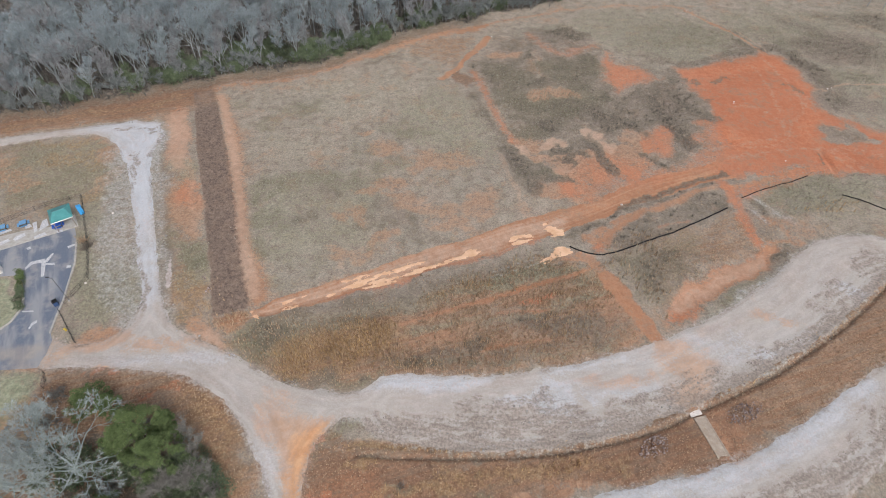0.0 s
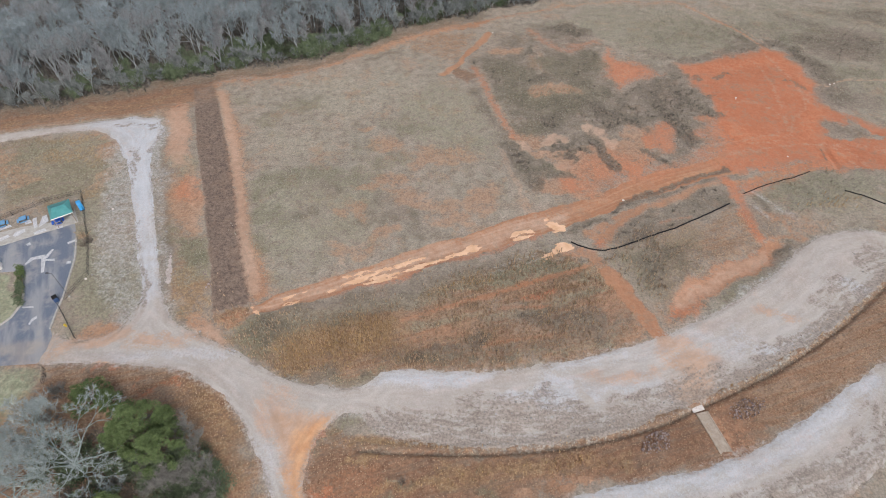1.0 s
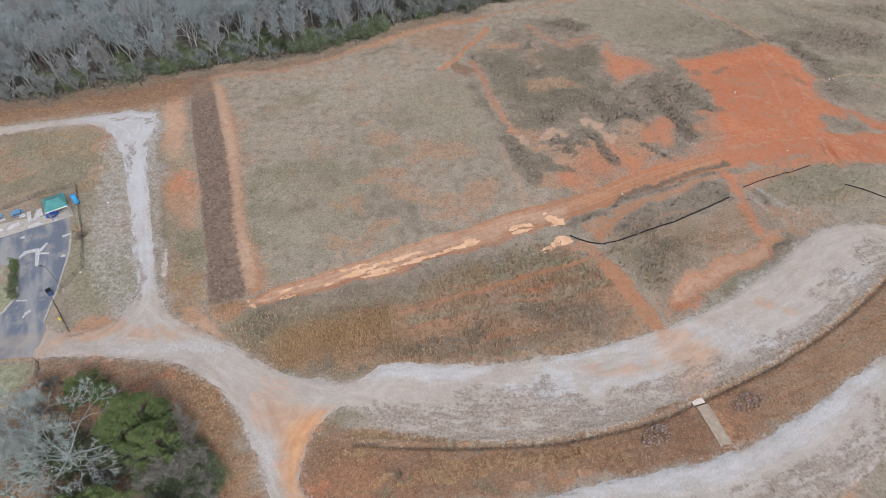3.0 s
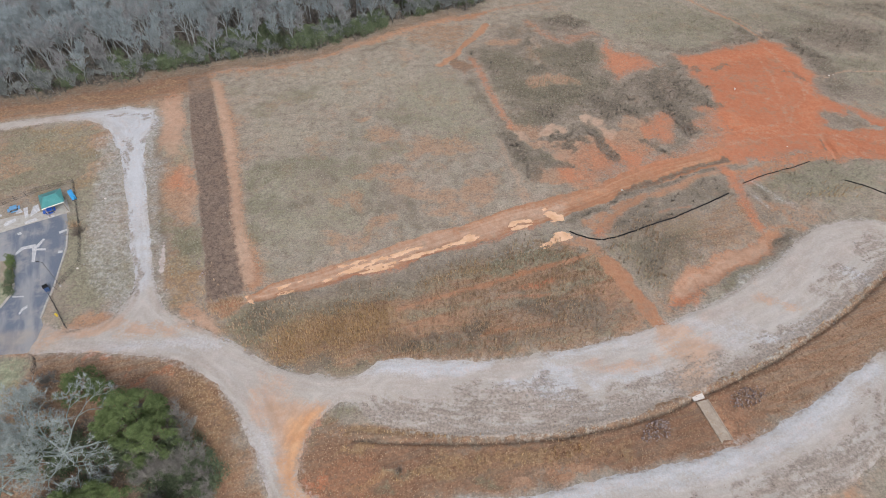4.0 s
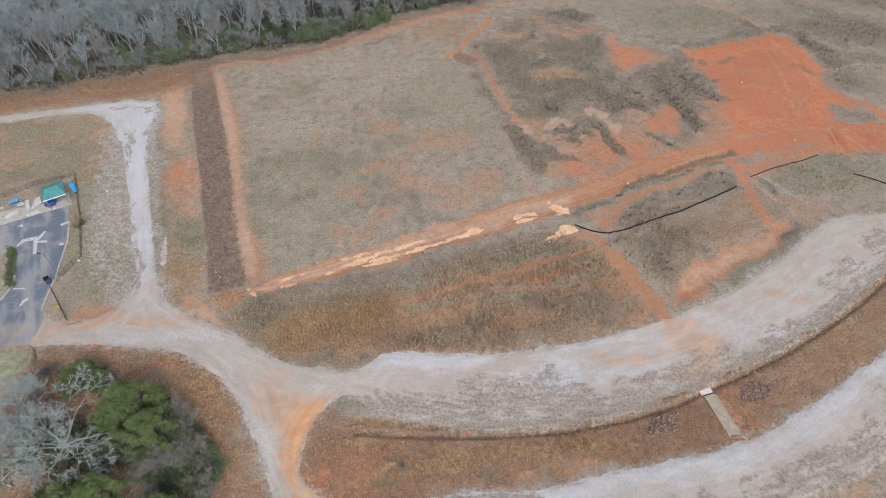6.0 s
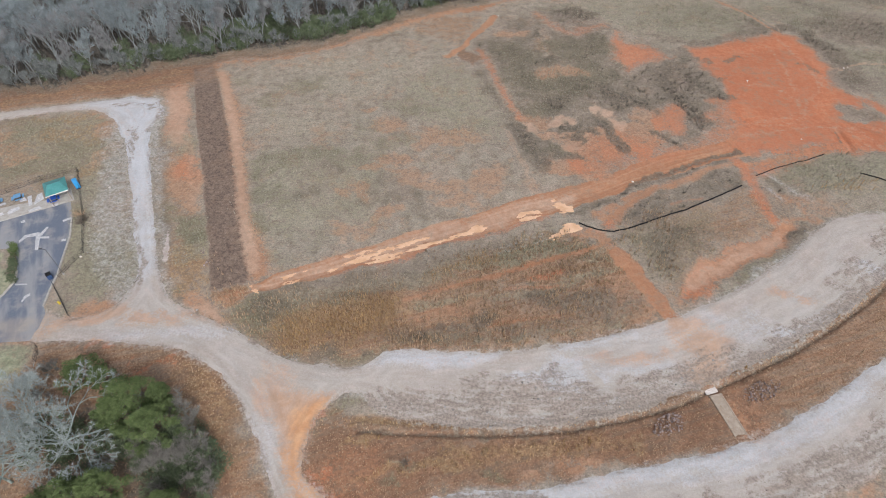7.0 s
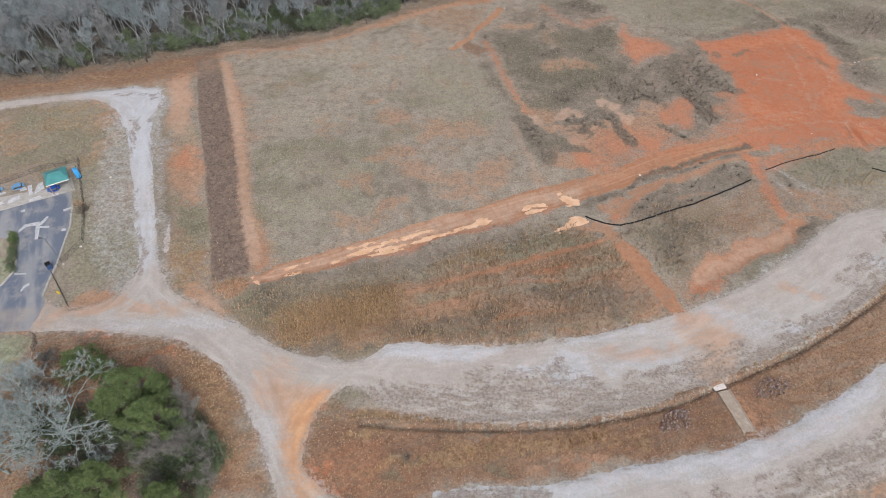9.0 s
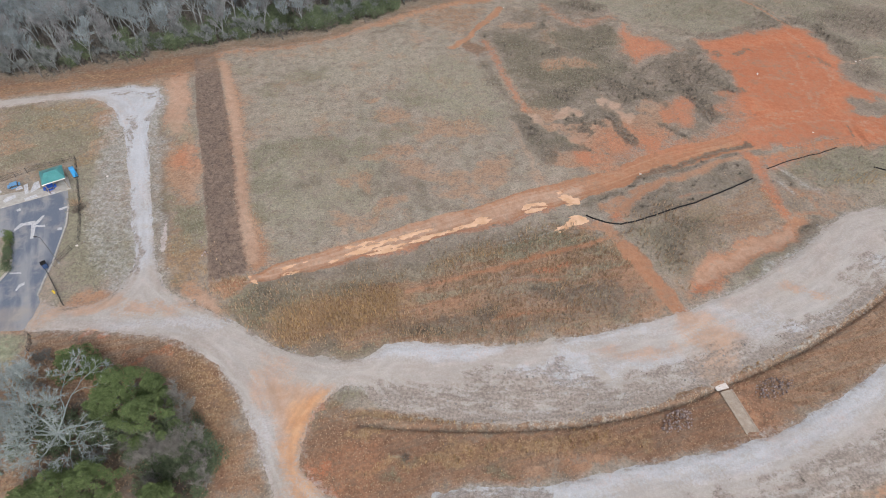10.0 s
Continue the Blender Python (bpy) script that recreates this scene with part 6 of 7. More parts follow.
plant("bare_tree", w, c, PALE_BARK, PALE_TWIG, "leafless pale tree with a tangled low crown", on_ground(-56.9, 26.7, 200))
for seed, px, py, tall, wide in ((3, -42.4, 35.4, 9.5, 3.3), (5, -38.7, 31.9, 8.5, 3.0), (8, -44.6, 34.3, 7.5, 2.6), (9, -39.6, 36.4, 7.0, 2.2)):
    w, c = pine(seed, tall, wide, 5200, 0.25)
    plant("pine_tree", w, c, DARK_BARK, NEEDLES, "green bushy pine with a rounded clumped crown", on_ground(px, py), "tree", "pines in the grove")
for seed, px, py, tall, wide in ((13, -52.7, 40.9, 5.5, 2.6), (14, -49.9, 40.5, 4.5, 2.0)):
    w, c = pine(seed, tall, wide, 3000, 0.25)
    plant("cedar_tree", w, c, DARK_BARK, NEEDLES, "dull green cedar at the edge of the grove", on_ground(px, py), "tree", "cedars in the grove")
for seed, px, py, tall, wide in ((17, -45.3, 22.7, 8.0, 3.4), (18, -42.6, 24.1, 7.5, 3.0), (19, -34.2, 22.1, 7.0, 2.6), (20, -48.5, 21.4, 7.5, 3.0)):
    w, c = pine(seed, tall, wide, 5200, 0.25)
    plant("pine_tree", w, c, DARK_BARK, NEEDLES, "yellow-green bushy pine in the grove", on_ground(px, py), "tree", "pines in the grove")
sap_w, sap_c = bare_tree(33, 6.0, 2.6, 9, 16, 0.2, 0.08, 0.9, 0.026)
sap = (sap_w.mesh("trunk", BROWN_TWIG, True), sap_c.mesh("crown", BROWN_TWIG))
for k, (x, y) in enumerate([(-38.3, 33.4), (-36.0, 31.0), (-34.8, 32.2), (-36.0, 28.7), (-33.2, 29.5), (-42.1, 38.5), (-39.4, 36.7), (-37.9, 28.7), (-41.6, 29.5), (-36.5, 35.0), (-58.6, 42.1), (-57.8, 43.1), (-57.4, 38.5), (-44.4, 28.7), (-39.6, 28.0), (-32.9, 27.2), (-31.8, 29.5), (-30.5, 27.8), (-32.0, 31.2), (-34.1, 31.3), (-31.4, 27.3), (-34.1, 26.9), (-35.7, 34.4), (-30.3, 25.0), (-36.0, 28.3), (-32.8, 29.4), (-35.7, 30.5), (-36.7, 26.2)]):
    t = thing("sapling", "thin leafless sapling with grey-brown twigs", "tree", on_ground(x, y, 50 * k, 0.45 + 0.1 * (k % 5)), "saplings in the grove")
    part("trunk", sap[0], None, t)
    part("crown", sap[1], None, t)
for k, (x, y) in enumerate([(-41.4, 29.3), (-37.3, 28.5), (-44.3, 30.8), (-35.2, 29.3), (-47.1, 30.0), (-39.6, 30.8), (-56.1, 29.3), (-51.8, 30.0), (-33.3, 28.1), (-51.2, 34.0), (-48.5, 32.4), (-51.7, 31.6), (-47.1, 34.0), (-42.6, 30.4), (-54.4, 34.0), (-37.0, 30.0), (-39.9, 28.5), (-54.9, 31.6), (-38.8, 29.7), (-36.0, 30.8), (-38.1, 31.2), (-42.1, 31.2), (-34.6, 28.5), (-35.9, 27.9), (-33.0, 31.2), (-31.4, 29.1), (-30.4, 27.4), (-34.0, 33.2), (-31.5, 27.8), (-35.0, 30.6), (-32.3, 26.6), (-35.0, 26.2), (-36.6, 33.7), (-31.2, 24.3), (-36.9, 27.6), (-33.7, 28.7), (-36.6, 29.8), (-37.6, 25.5)]):
    shrub(k, x, y, 0.8 + 0.25 * (k % 3), "dark evergreen shrub under the grove", "grove undergrowth")

# ---- weeds, tufts and loose stone ----
def cell(x, y):
    i = np.clip(np.searchsorted(GX, x), 0, len(GX) - 1)
    j = np.clip(np.searchsorted(GY, y), 0, len(GY) - 1)
    return i, j


ROAD_ALL = np.maximum(np.maximum(inside(SPUR_AND_ROAD, X, Y), inside(LOWER_ROAD, X, Y)), np.maximum(inside(ASPHALT_EDGE, X, Y), 0.5 * MASKS["red"] - 0.3))
ROAD_ALL = np.maximum(ROAD_ALL, np.maximum(MASKS["clay"], MASKS["pale"]) - 0.5)


def tufts(name, mat, count, chance, low, high, blades, width, lean, seed, label, category, off_road=True):
    """Clumps of thin blades, sown where chance (a mask over the grid) allows."""
    r = np.random.RandomState(seed)
    x, y = r.uniform(-150, 150, count * 30), r.uniform(21, 190, count * 30)
    i, j = cell(x, y)
    ok = r.rand(len(x)) < np.clip(chance[i, j], 0, 1)
    if off_road:
        ok &= ROAD_ALL[i, j] < 0.1 - 0.5 * r.rand(len(x)) ** 3
    x, y, z = x[ok][:count], y[ok][:count], Z[i, j][ok][:count]
    n = len(x)
    tall = r.uniform(low, high, n)[:, None] * r.uniform(0.6, 1.2, (n, blades))
    a = r.uniform(0, 6.283, (n, blades))
    out = tall * lean * r.uniform(0.3, 1, (n, blades))
    base = np.stack([x, y, z - 0.05], 1)
    side = np.stack([np.cos(a + 1.6) * width, np.sin(a + 1.6) * width, np.zeros_like(a)], 2) + base[:, None]
    tip = np.stack([np.cos(a) * out, np.sin(a) * out, tall], 2) + base[:, None]
    verts = np.concatenate([base[:, None], np.stack([side, tip], 2).reshape(n, -1, 3)], 1)
    per = 1 + 2 * blades
    start = np.arange(n)[:, None] * per
    faces = np.stack([np.repeat(start, blades, 1), start + 1 + 2 * np.arange(blades), start + 2 + 2 * np.arange(blades)], 2).reshape(-1, 3)
    me = bpy.data.meshes.new(name)
    me.vertices.add(n * per)
    me.vertices.foreach_set("co", verts.ravel())
    me.loops.add(faces.size)
    me.loops.foreach_set("vertex_index", faces.ravel())
    me.polygons.add(len(faces))
    me.polygons.foreach_set("loop_start", np.arange(0, faces.size, 3))
    me.update()
    me.materials.append(mat)
    return tagged(new(name, me), label, category, kind="stuff")


patchy = np.clip(0.5 + 1.6 * L2.cloud(X / 6, Y / 6), 0, 1)
field = np.clip(1 - MASKS["brown"] - np.maximum(MASKS["brush"], 0) - MASKS["mulch"] - MASKS["lawn"], 0, 1)
tufts("short_weeds", STRAW, 15000, MASKS["brown"] * ((Y < 47) | (X > 42)) * (MASKS["stony"] < 0.35) * (0.4 + 0.6 * patchy), 0.15, 0.42, 5, 0.08, 0.6, 11, "short dry straw-brown grass between the roads", "weeds")
tufts("tall_weeds", STRAW, 13000, MASKS["brown"] * (Y > 47) * (Y < 100) * (X < 42) * (X > -42) * (0.25 + 0.75 * patchy) * (1 - 0.7 * MASKS["green"]) * np.clip(1 - 0.9 * MASKS["dusky"], 0, 1), 0.5, 1.15, 4, 0.1, 0.25, 1, "tall dry straw-brown weeds on the banks", "weeds")
tufts("green_weeds", SAGE, 11000, np.clip(MASKS["green"], 0, 1) * (0.3 + 0.7 * patchy), 0.25, 0.6, 4, 0.09, 0.5, 2, "grey-green winter weeds in loose clumps", "weeds")
tufts("dead_scrub", SCRUB, 10000, np.clip(MASKS["brush"] - 0.2, 0, 1) * (Y > 47) * (1 - np.clip(MASKS["brown"], 0, 1) * (X > 45)) * (0.35 + 0.65 * patchy), 0.12, 0.36, 6, 0.11, 1.3, 3, "dark dead scrub and brambles", "weeds")
dark = np.clip((MASKS["brush"] - 0.5) * 2, 0, 1) * (X > 0) * (Y > 60)
tufts("scrub_bushes", SCRUB, 2600, dark * (0.3 + 0.7 * patchy), 0.25, 0.65, 16, 0.13, 1.2, 8, "low dark leafless scrub bushes in clumps", "bushes")
tufts("field_weeds", BLADE, 3500, field * (Y < 120) * np.clip(patchy - 0.35, 0, 1), 0.08, 0.2, 5, 0.09, 1.2, 9, "small dull dead weeds dotted over the field", "weeds")
tufts("field_grass", SAGE, 18000, field * (0.25 + 0.75 * patchy), 0.1, 0.28, 4, 0.07, 0.9, 4, "short dry grass tufts across the field", "grass")
tufts("golden_weeds", GOLD, 13000, np.clip(MASKS["ochre"], 0, 1) ** 1.5 * (X > -38) * ((X > -20) | (Y > 46)) * (Y < 100) * (0.3 + 0.7 * patchy), 0.45, 1.1, 4, 0.1, 0.25, 12, "tall golden-brown dead weeds on the banks", "weeds")
tufts("olive_weeds", BLADE, 12000, np.clip(MASKS["olive"], 0, 1) * (0.2 + 0.8 * patchy), 0.15, 0.45, 5, 0.1, 0.8, 13, "dull olive winter weeds in loose clumps", "weeds")
tufts("berm_grass", GOLD, 2500, BERM_GRASS * np.clip(patchy - 0.2, 0, 1), 0.2, 0.5, 5, 0.08, 0.5, 14, "dry yellow grass along the berm", "grass", False)
LEAFMOULD = MASKS["litter"] * (Y > 105)
tufts("woodland_understory", UNDERSTORY, 4500, LEAFMOULD * (X < 50), 1.2, 4.0, 14, 0.07, 0.5, 15, "brown-grey leafless understory stems inside the wood", "undergrowth")
ROWS = np.clip(3.2 * L1.at(X / 2.2, edge / 0.45) + 1.5 * L2.at(X / 6, Y / 4), 0, 1)
tufts("gravel_weeds", SCRUB, 8000, np.clip(SHOULDER, 0, 1) * ROWS * (edge > 0.3), 0.12, 0.3, 7, 0.15, 1.5, 16, "low dark weeds in rows on the gravel shoulder", "weeds", False)
tufts("mulch_strip_stubble", SCRUB, 4000, MASKS["mulch"], 0.08, 0.2, 4, 0.05, 0.9, 5, "short dark stubble on the mulched strip", "stubble")


def stones(name, mat, count, chance, low, high, seed, label):
    r = np.random.RandomState(seed)
    x, y = r.uniform(-150, 100, count * 8), r.uniform(21, 150, count * 8)
    i, j = cell(x, y)
    ok = r.rand(len(x)) < chance[i, j]
    x, y, z = x[ok][:count], y[ok][:count], Z[i, j][ok][:count]
    n = len(x)
    six = np.array([(1, 0, 0), (0, 1, 0), (-1, 0, 0), (0, -1, 0), (0, 0, 0.8), (0, 0, -0.6)], float)
    tri = np.array([(0, 1, 4), (1, 2, 4), (2, 3, 4), (3, 0, 4), (1, 0, 5), (2, 1, 5), (3, 2, 5), (0, 3, 5)])
    v = six[None] * r.uniform(0.6, 1.3, (n, 6, 1)) * (low + (high - low) * r.rand(n) ** 3)[:, None, None]
    a = r.uniform(0, 6.283, n)
    c, s = np.cos(a)[:, None], np.sin(a)[:, None]
    v = np.stack([v[..., 0] * c - v[..., 1] * s, v[..., 0] * s + v[..., 1] * c, v[..., 2]], 2) + np.stack([x, y, z + 0.08], 1)[:, None]
    f = (tri[None] + 6 * np.arange(n)[:, None, None]).reshape(-1, 3)
    me = bpy.data.meshes.new(name)
    me.from_pydata(v.reshape(-1, 3).tolist(), [], f.tolist())
    me.materials.append(mat)
    return tagged(new(name, me), label, "stones", kind="stuff")


stones("riprap", ROCK, 4000, np.clip(VERGE * (edge < 0.6) + 0.8 * SHOULDER * (inside(SPUR_AND_ROAD, X, Y) > 0), 0, 1), 0.06, 0.26, 6, "loose grey riprap along the gravel roads")
stones("dark_stones", DARK_ROCK, 2500, np.clip(SHOULDER * (np.maximum(inside(SPUR_AND_ROAD, X, Y), inside(LOWER_ROAD, X, Y)) > 0), 0, 1) * patchy, 0.06, 0.2, 7, "loose dark stones on the gravel shoulder")

# ---- puddles on the red road ----
def puddle(outline, step=0.11, name="puddle", mat=PUDDLE, label="shallow cream-coloured muddy puddle in the red clay road", group="puddles on the red road"):
    """Standing water, level, with a shore that is drawn out along the wheel ruts."""
    xs, ys = [p[0] for p in outline], [p[1] for p in outline]
    gx, gy = np.meshgrid(np.arange(min(xs) - 1.5, max(xs) + 1.5, step), np.arange(min(ys) - 1.2, max(ys) + 1.2, step), indexing="ij")
    u, v = gx * 0.92 + gy * 0.39, gy * 0.92 - gx * 0.39
    size = min(1.0, (max(xs) - min(xs)) / 4)
    d = inside(outline, gx, gy) + size * (0.55 * L1.at(u / 1.6, v / 0.45) + 0.5 * L2.at(u / 0.6, v / 0.22) + 0.25 * L3.at(gx / 0.3, gy / 0.3))
    wet = d > -0.1 * size
    top = max(height(px, py) for px, py in outline) + 0.03
    full = wet[:-1, :-1] & wet[1:, :-1] & wet[:-1, 1:] & wet[1:, 1:]
    number = np.arange(gx.size).reshape(gx.shape)
    quads = np.stack([number[:-1, :-1][full], number[1:, :-1][full], number[1:, 1:][full], number[:-1, 1:][full]], 1)
    used, quads = np.unique(quads, return_inverse=True)
    quads = quads.reshape(-1, 4)
    edge_at = np.clip((d.ravel()[used] + 0.1 * size) / 0.25, 0, 1)
    s = Shape()
    s.v = np.stack([gx.ravel()[used], gy.ravel()[used], top - 0.03 * (1 - edge_at)], 1).tolist()
    s.f = quads.tolist()
    return single(name, s, mat, label, "puddle", smooth=True, group=group, kind="structure")


puddle([(-33.9, 59.6), (-33.3, 59.8), (-33.0, 59.5), (-33.4, 59.1)])
puddle([(-33.1, 58.6), (-32.4, 58.9), (-31.8, 58.4), (-31.8, 57.9), (-32.6, 58.1)])
puddle([(-28.7, 61.6), (-27.4, 62.2), (-26.2, 62.5), (-27.0, 61.6), (-28.1, 61.0)])
puddle([(-28.6, 60.1), (-27.1, 60.7), (-25.6, 61.1), (-25.3, 60.7), (-27.1, 60.0), (-28.1, 59.7)])
puddle([(-25.7, 62.9), (-24.7, 63.5), (-24.1, 63.4), (-25.2, 62.6)])
puddle([(-21.1, 63.2), (-20.4, 64.0), (-19.3, 64.0), (-19.4, 63.5), (-20.4, 62.9)])
puddle([(-18.6, 64.4), (-17.4, 65.6), (-15.8, 66.7), (-14.0, 67.6), (-11.7, 67.9), (-12.9, 66.9), (-14.8, 65.6), (-16.6, 64.9)])
puddle([(-18.4, 66.4), (-16.8, 67.1), (-15.1, 68.0), (-14.2, 68.0), (-16.0, 66.9), (-17.8, 66.1)])
puddle([(-14.0, 67.8), (-9.9, 69.1), (-6.6, 70.8), (-3.4, 71.8), (-3.0, 71.4), (-6.2, 69.8), (-9.8, 68.3), (-12.4, 67.5)])
puddle([(-13.3, 66.4), (-9.8, 67.3), (-6.7, 68.6), (-3.4, 70.0), (-0.6, 71.1), (-0.4, 70.5), (-4.1, 68.9), (-8.2, 67.3), (-12.0, 66.0), (-13.8, 65.6)])
puddle([(-14.8, 65.1), (-12.0, 65.9), (-8.7, 66.8), (-8.5, 66.4), (-12.2, 65.1), (-14.2, 64.7)])
puddle([(1.4, 72.0), (3.3, 73.0), (4.6, 74.2), (6.1, 74.8), (7.3, 74.2), (6.7, 73.1), (5.0, 72.8), (3.0, 71.8)])
puddle([(-2.1, 70.4), (0.6, 71.5), (2.3, 72.0), (2.0, 71.4), (-0.4, 70.4), (-1.9, 69.8)])
puddle([(12.8, 76.6), (13.6, 77.9), (15.2, 78.6), (17.2, 78.4), (17.8, 77.6), (16.6, 77.5), (14.9, 77.6), (14.1, 76.7)])
puddle([(13.3, 76.1), (14.8, 76.9), (16.6, 77.3), (17.6, 77.2), (16.1, 76.3), (14.0, 75.5)])
puddle([(19.8, 81.8), (20.8, 82.1), (21.2, 81.6), (20.2, 81.1)])
puddle([(20.1, 80.2), (21.6, 81.1), (22.6, 80.5), (23.9, 79.8), (23.5, 79.0), (21.9, 78.7), (21.1, 79.0)])
puddle([(21.2, 78.1), (23.0, 78.7), (24.0, 79.2), (23.7, 78.4), (21.8, 77.6)])
puddle([(17.9, 71.0), (19.1, 72.1), (20.5, 72.8), (21.9, 74.6), (23.1, 75.2), (24.2, 74.6), (24.9, 73.3), (23.9, 72.5), (22.1, 72.4), (20.4, 71.4), (18.9, 70.8)])
puddle([(-50.5, 65.2), (-51.2, 67.9), (-51.6, 70.4), (-52.0, 72.5), (-51.7, 72.7), (-50.5, 69.0), (-49.6, 65.5), (-49.8, 64.7)], 0.11, "silty_puddle", plain("pale_silty_water", (0.36, 0.3, 0.27), (0.56, 0.5, 0.47), 1.0, 0.3), "narrow pale silty puddle beside the gravel spur", "")

# ---- black drainage hose ----
def hose(places, radius, label):
    path = []
    for (ax, ay), (bx, by) in zip(places, places[1:]):
        n = max(2, int(math.hypot(bx - ax, by - ay) / 0.5))
        for k in range(n):
            u = k / n
            px, py = ax + (bx - ax) * u, ay + (by - ay) * u
            wob = 0.12 * noise.noise((px * 0.5, py * 0.5, 2))
            path.append((px, py + wob, height(px, py) + radius * 0.8))
    s, n = Shape(), 9
    for k, p in enumerate(path):
        ahead = Vector(path[min(k + 1, len(path) - 1)]) - Vector(path[max(k - 1, 0)])
        side = Vector((-ahead.y, ahead.x, 0)).normalized()
        for i in range(n):
            a = 2 * math.pi * i / n
            s.v.append(tuple(Vector(p) + (side * math.cos(a) + Vector((0, 0, 1)) * math.sin(a)) * radius * (1.0 if k % 2 else 1.1)))
        if k:
            s.f += [((k - 1) * n + i, (k - 1) * n + (i + 1) % n, k * n + (i + 1) % n, k * n + i) for i in range(n)]
    return single("drainage_hose", s, BLACK, label, "hose", smooth=True, group="drainage hoses")


hose([(24.5, 75.2), (25.7, 74.2), (27.7, 73.4), (30.6, 73.0), (33.2, 73.7), (35.8, 74.8), (40.5, 76.9), (45.5, 79.0), (50.8, 81.8), (55.2, 84.2), (59.2, 86.4)], 0.125, "long black corrugated drainage hose snaking over scrub")
hose([(62.7, 89.1), (66.9, 91.2), (71.2, 93.1), (75.5, 94.5), (80.4, 96.8)], 0.085, "black drainage hose laid beside the red pad")
hose([(84.4, 90.1), (87.3, 88.7), (89.4, 87.0), (93.1, 84.2)], 0.11, "black drainage hose lying in grass")

# ---- concrete inlet and flume ----
inlet = thing("drain_inlet", "small concrete storm drain inlet set in the berm", "drain", pose(38.5, 40.6, height(38.5, 40.6), 0, 0, 16))
part("box", Shape().block(0, 0, -0.5, 1.75, 0.75, 0.85, 0.04), CONCRETE, inlet)
part("cover", Shape().block(0, 0.03, 0.352, 1.9, 0.85, 0.13, 0.03), WHITE_STONE, inlet, "pale concrete cover slab")
# no hole is cut: a black block stands for the slot's darkness
part("throat", Shape().block(0, -0.38, 0.02, 1.2, 0.05, 0.22, 0.02), BLACK, inlet, "solid black block painted as the shade in the slot")
flume = thing("concrete_flume", "straight concrete drainage flume running down to the gravel", "drain", pose(39.6, 36.9, 0, 0, 0, -75.5))
for k in range(5):
    x0 = -2.5 + 1.3 * k
    gz = max(height(39.5 + dx, 37.2 + dy) for dx in (-1, 0, 1) for dy in (-2.6, 0, 2.6))
    s = Shape().block(x0, 0, gz - 0.32, 1.295, 1.55, 0.36, 0.006)
    part("slab", s, TAN_CONCRETE, flume)
for e in (-0.88, 0.88):
    part("kerb", Shape().block(0.1, e, gz - 0.32, 6.5, 0.2, 0.4, 0.03), TAN_CONCRETE, flume)

# ---- rubble piles ----
chunk_meshes = []
for i in range(8):
    r = random.Random(300 + i)
    b = bmesh.new()
    bmesh.ops.create_icosphere(b, subdivisions=1, radius=0.3)
    for v in b.verts:
        v.co = Vector((v.co.x * r.uniform(0.7, 1.5), v.co.y * r.uniform(0.6, 1.2), v.co.z * r.uniform(0.5, 1.0)))
    me = bpy.data.meshes.new("chunk")
    b.to_mesh(me)
    b.free()
    me.materials.append(DARK_ROCK)
    chunk_meshes.append(me)


def rubble(cx, cy, rx, ry, turn, count, seed, label, big=1.0):
    r = random.Random(seed)
    pile = thing("rubble_pile", label, "rubble", pose(cx, cy, height(cx, cy), 0, 0, turn), "rubble piles")
    for i in range(count):
        a, d = r.uniform(0, 6.283), r.random() ** 0.6
        d *= 0.85 + 0.3 * noise.noise((math.cos(a) * 1.5, math.sin(a) * 1.5, seed))
        x, y = math.cos(a) * d * rx, math.sin(a) * d * ry
        z = 0.05 + (1 - d) * 0.55 * r.random()
        part("chunk", chunk_meshes[i % 8], None, pile, m=pose(x, y, z, r.uniform(0, 360), r.uniform(0, 360), r.uniform(0, 360)) @ Matrix.Scale(big * (0.16 + 0.45 * r.random() ** 2), 4))


rubble(30.9, 35.3, 3.0, 1.7, 26, 280, 1, "heap of dark broken rubble on brown grass")
rubble(46.0, 40.6, 4.0, 1.6, 22, 290, 2, "long heap of dark broken rubble on brown grass")
rubble(-43.9, 67.3, 0.5, 0.7, 0, 9, 3, "few pale rocks at the edge of the mulched strip", 1.5)
rubble(-42.3, 64.3, 0.5, 1.0, 0, 12, 4, "few brown rocks at the edge of the mulched strip", 1.5)
for k, (x, y) in enumerate([(73.5, 124.7), (73.7, 125.2), (77.3, 178.1), (37.2, 87.3), (77.3, 101.8), (-67.7, 84.7), (102.0, 132.4), (100.6, 131.8), (14.4, 160.7), (-65.3, 66.1)]):
    single("pale_stone", chunk_meshes[0 if k % 2 else 4].copy(), None, "pale loose stone lying on bare ground", "stone", on_ground(x, y, 40 * k, 0.55 + 0.25 * (k % 2)) @ pose(0, 0, 0.1), group="pale stones")
for o in scene.objects:
    if o.name.startswith("pale_stone"):
        o.data.materials.clear()
        o.data.materials.append(WHITE_STONE)
for k, (x, y) in enumerate([(-5.8, 29.6), (-69.0, 74.7), (-70.2, 76.6), (-68.6, 75.5)]):
    r = random.Random(70 + k)
    s = Shape()
    for _ in range(90):
        p = (r.uniform(-0.3, 0.3), r.uniform(-0.3, 0.3), -0.05)
        d = Vector((r.uniform(-1, 1), r.uniform(-1, 1), r.uniform(0.3, 1.2)))
        s.leaf(p, d, r.uniform(0.7, 1.5), 0.05, r)
    single("bare_bush", s, SCRUB if k != 2 else STRAW, "twiggy leafless bush in dry grass", "bush", on_ground(x, y, 0, 1.0 if k == 0 else 1.6))

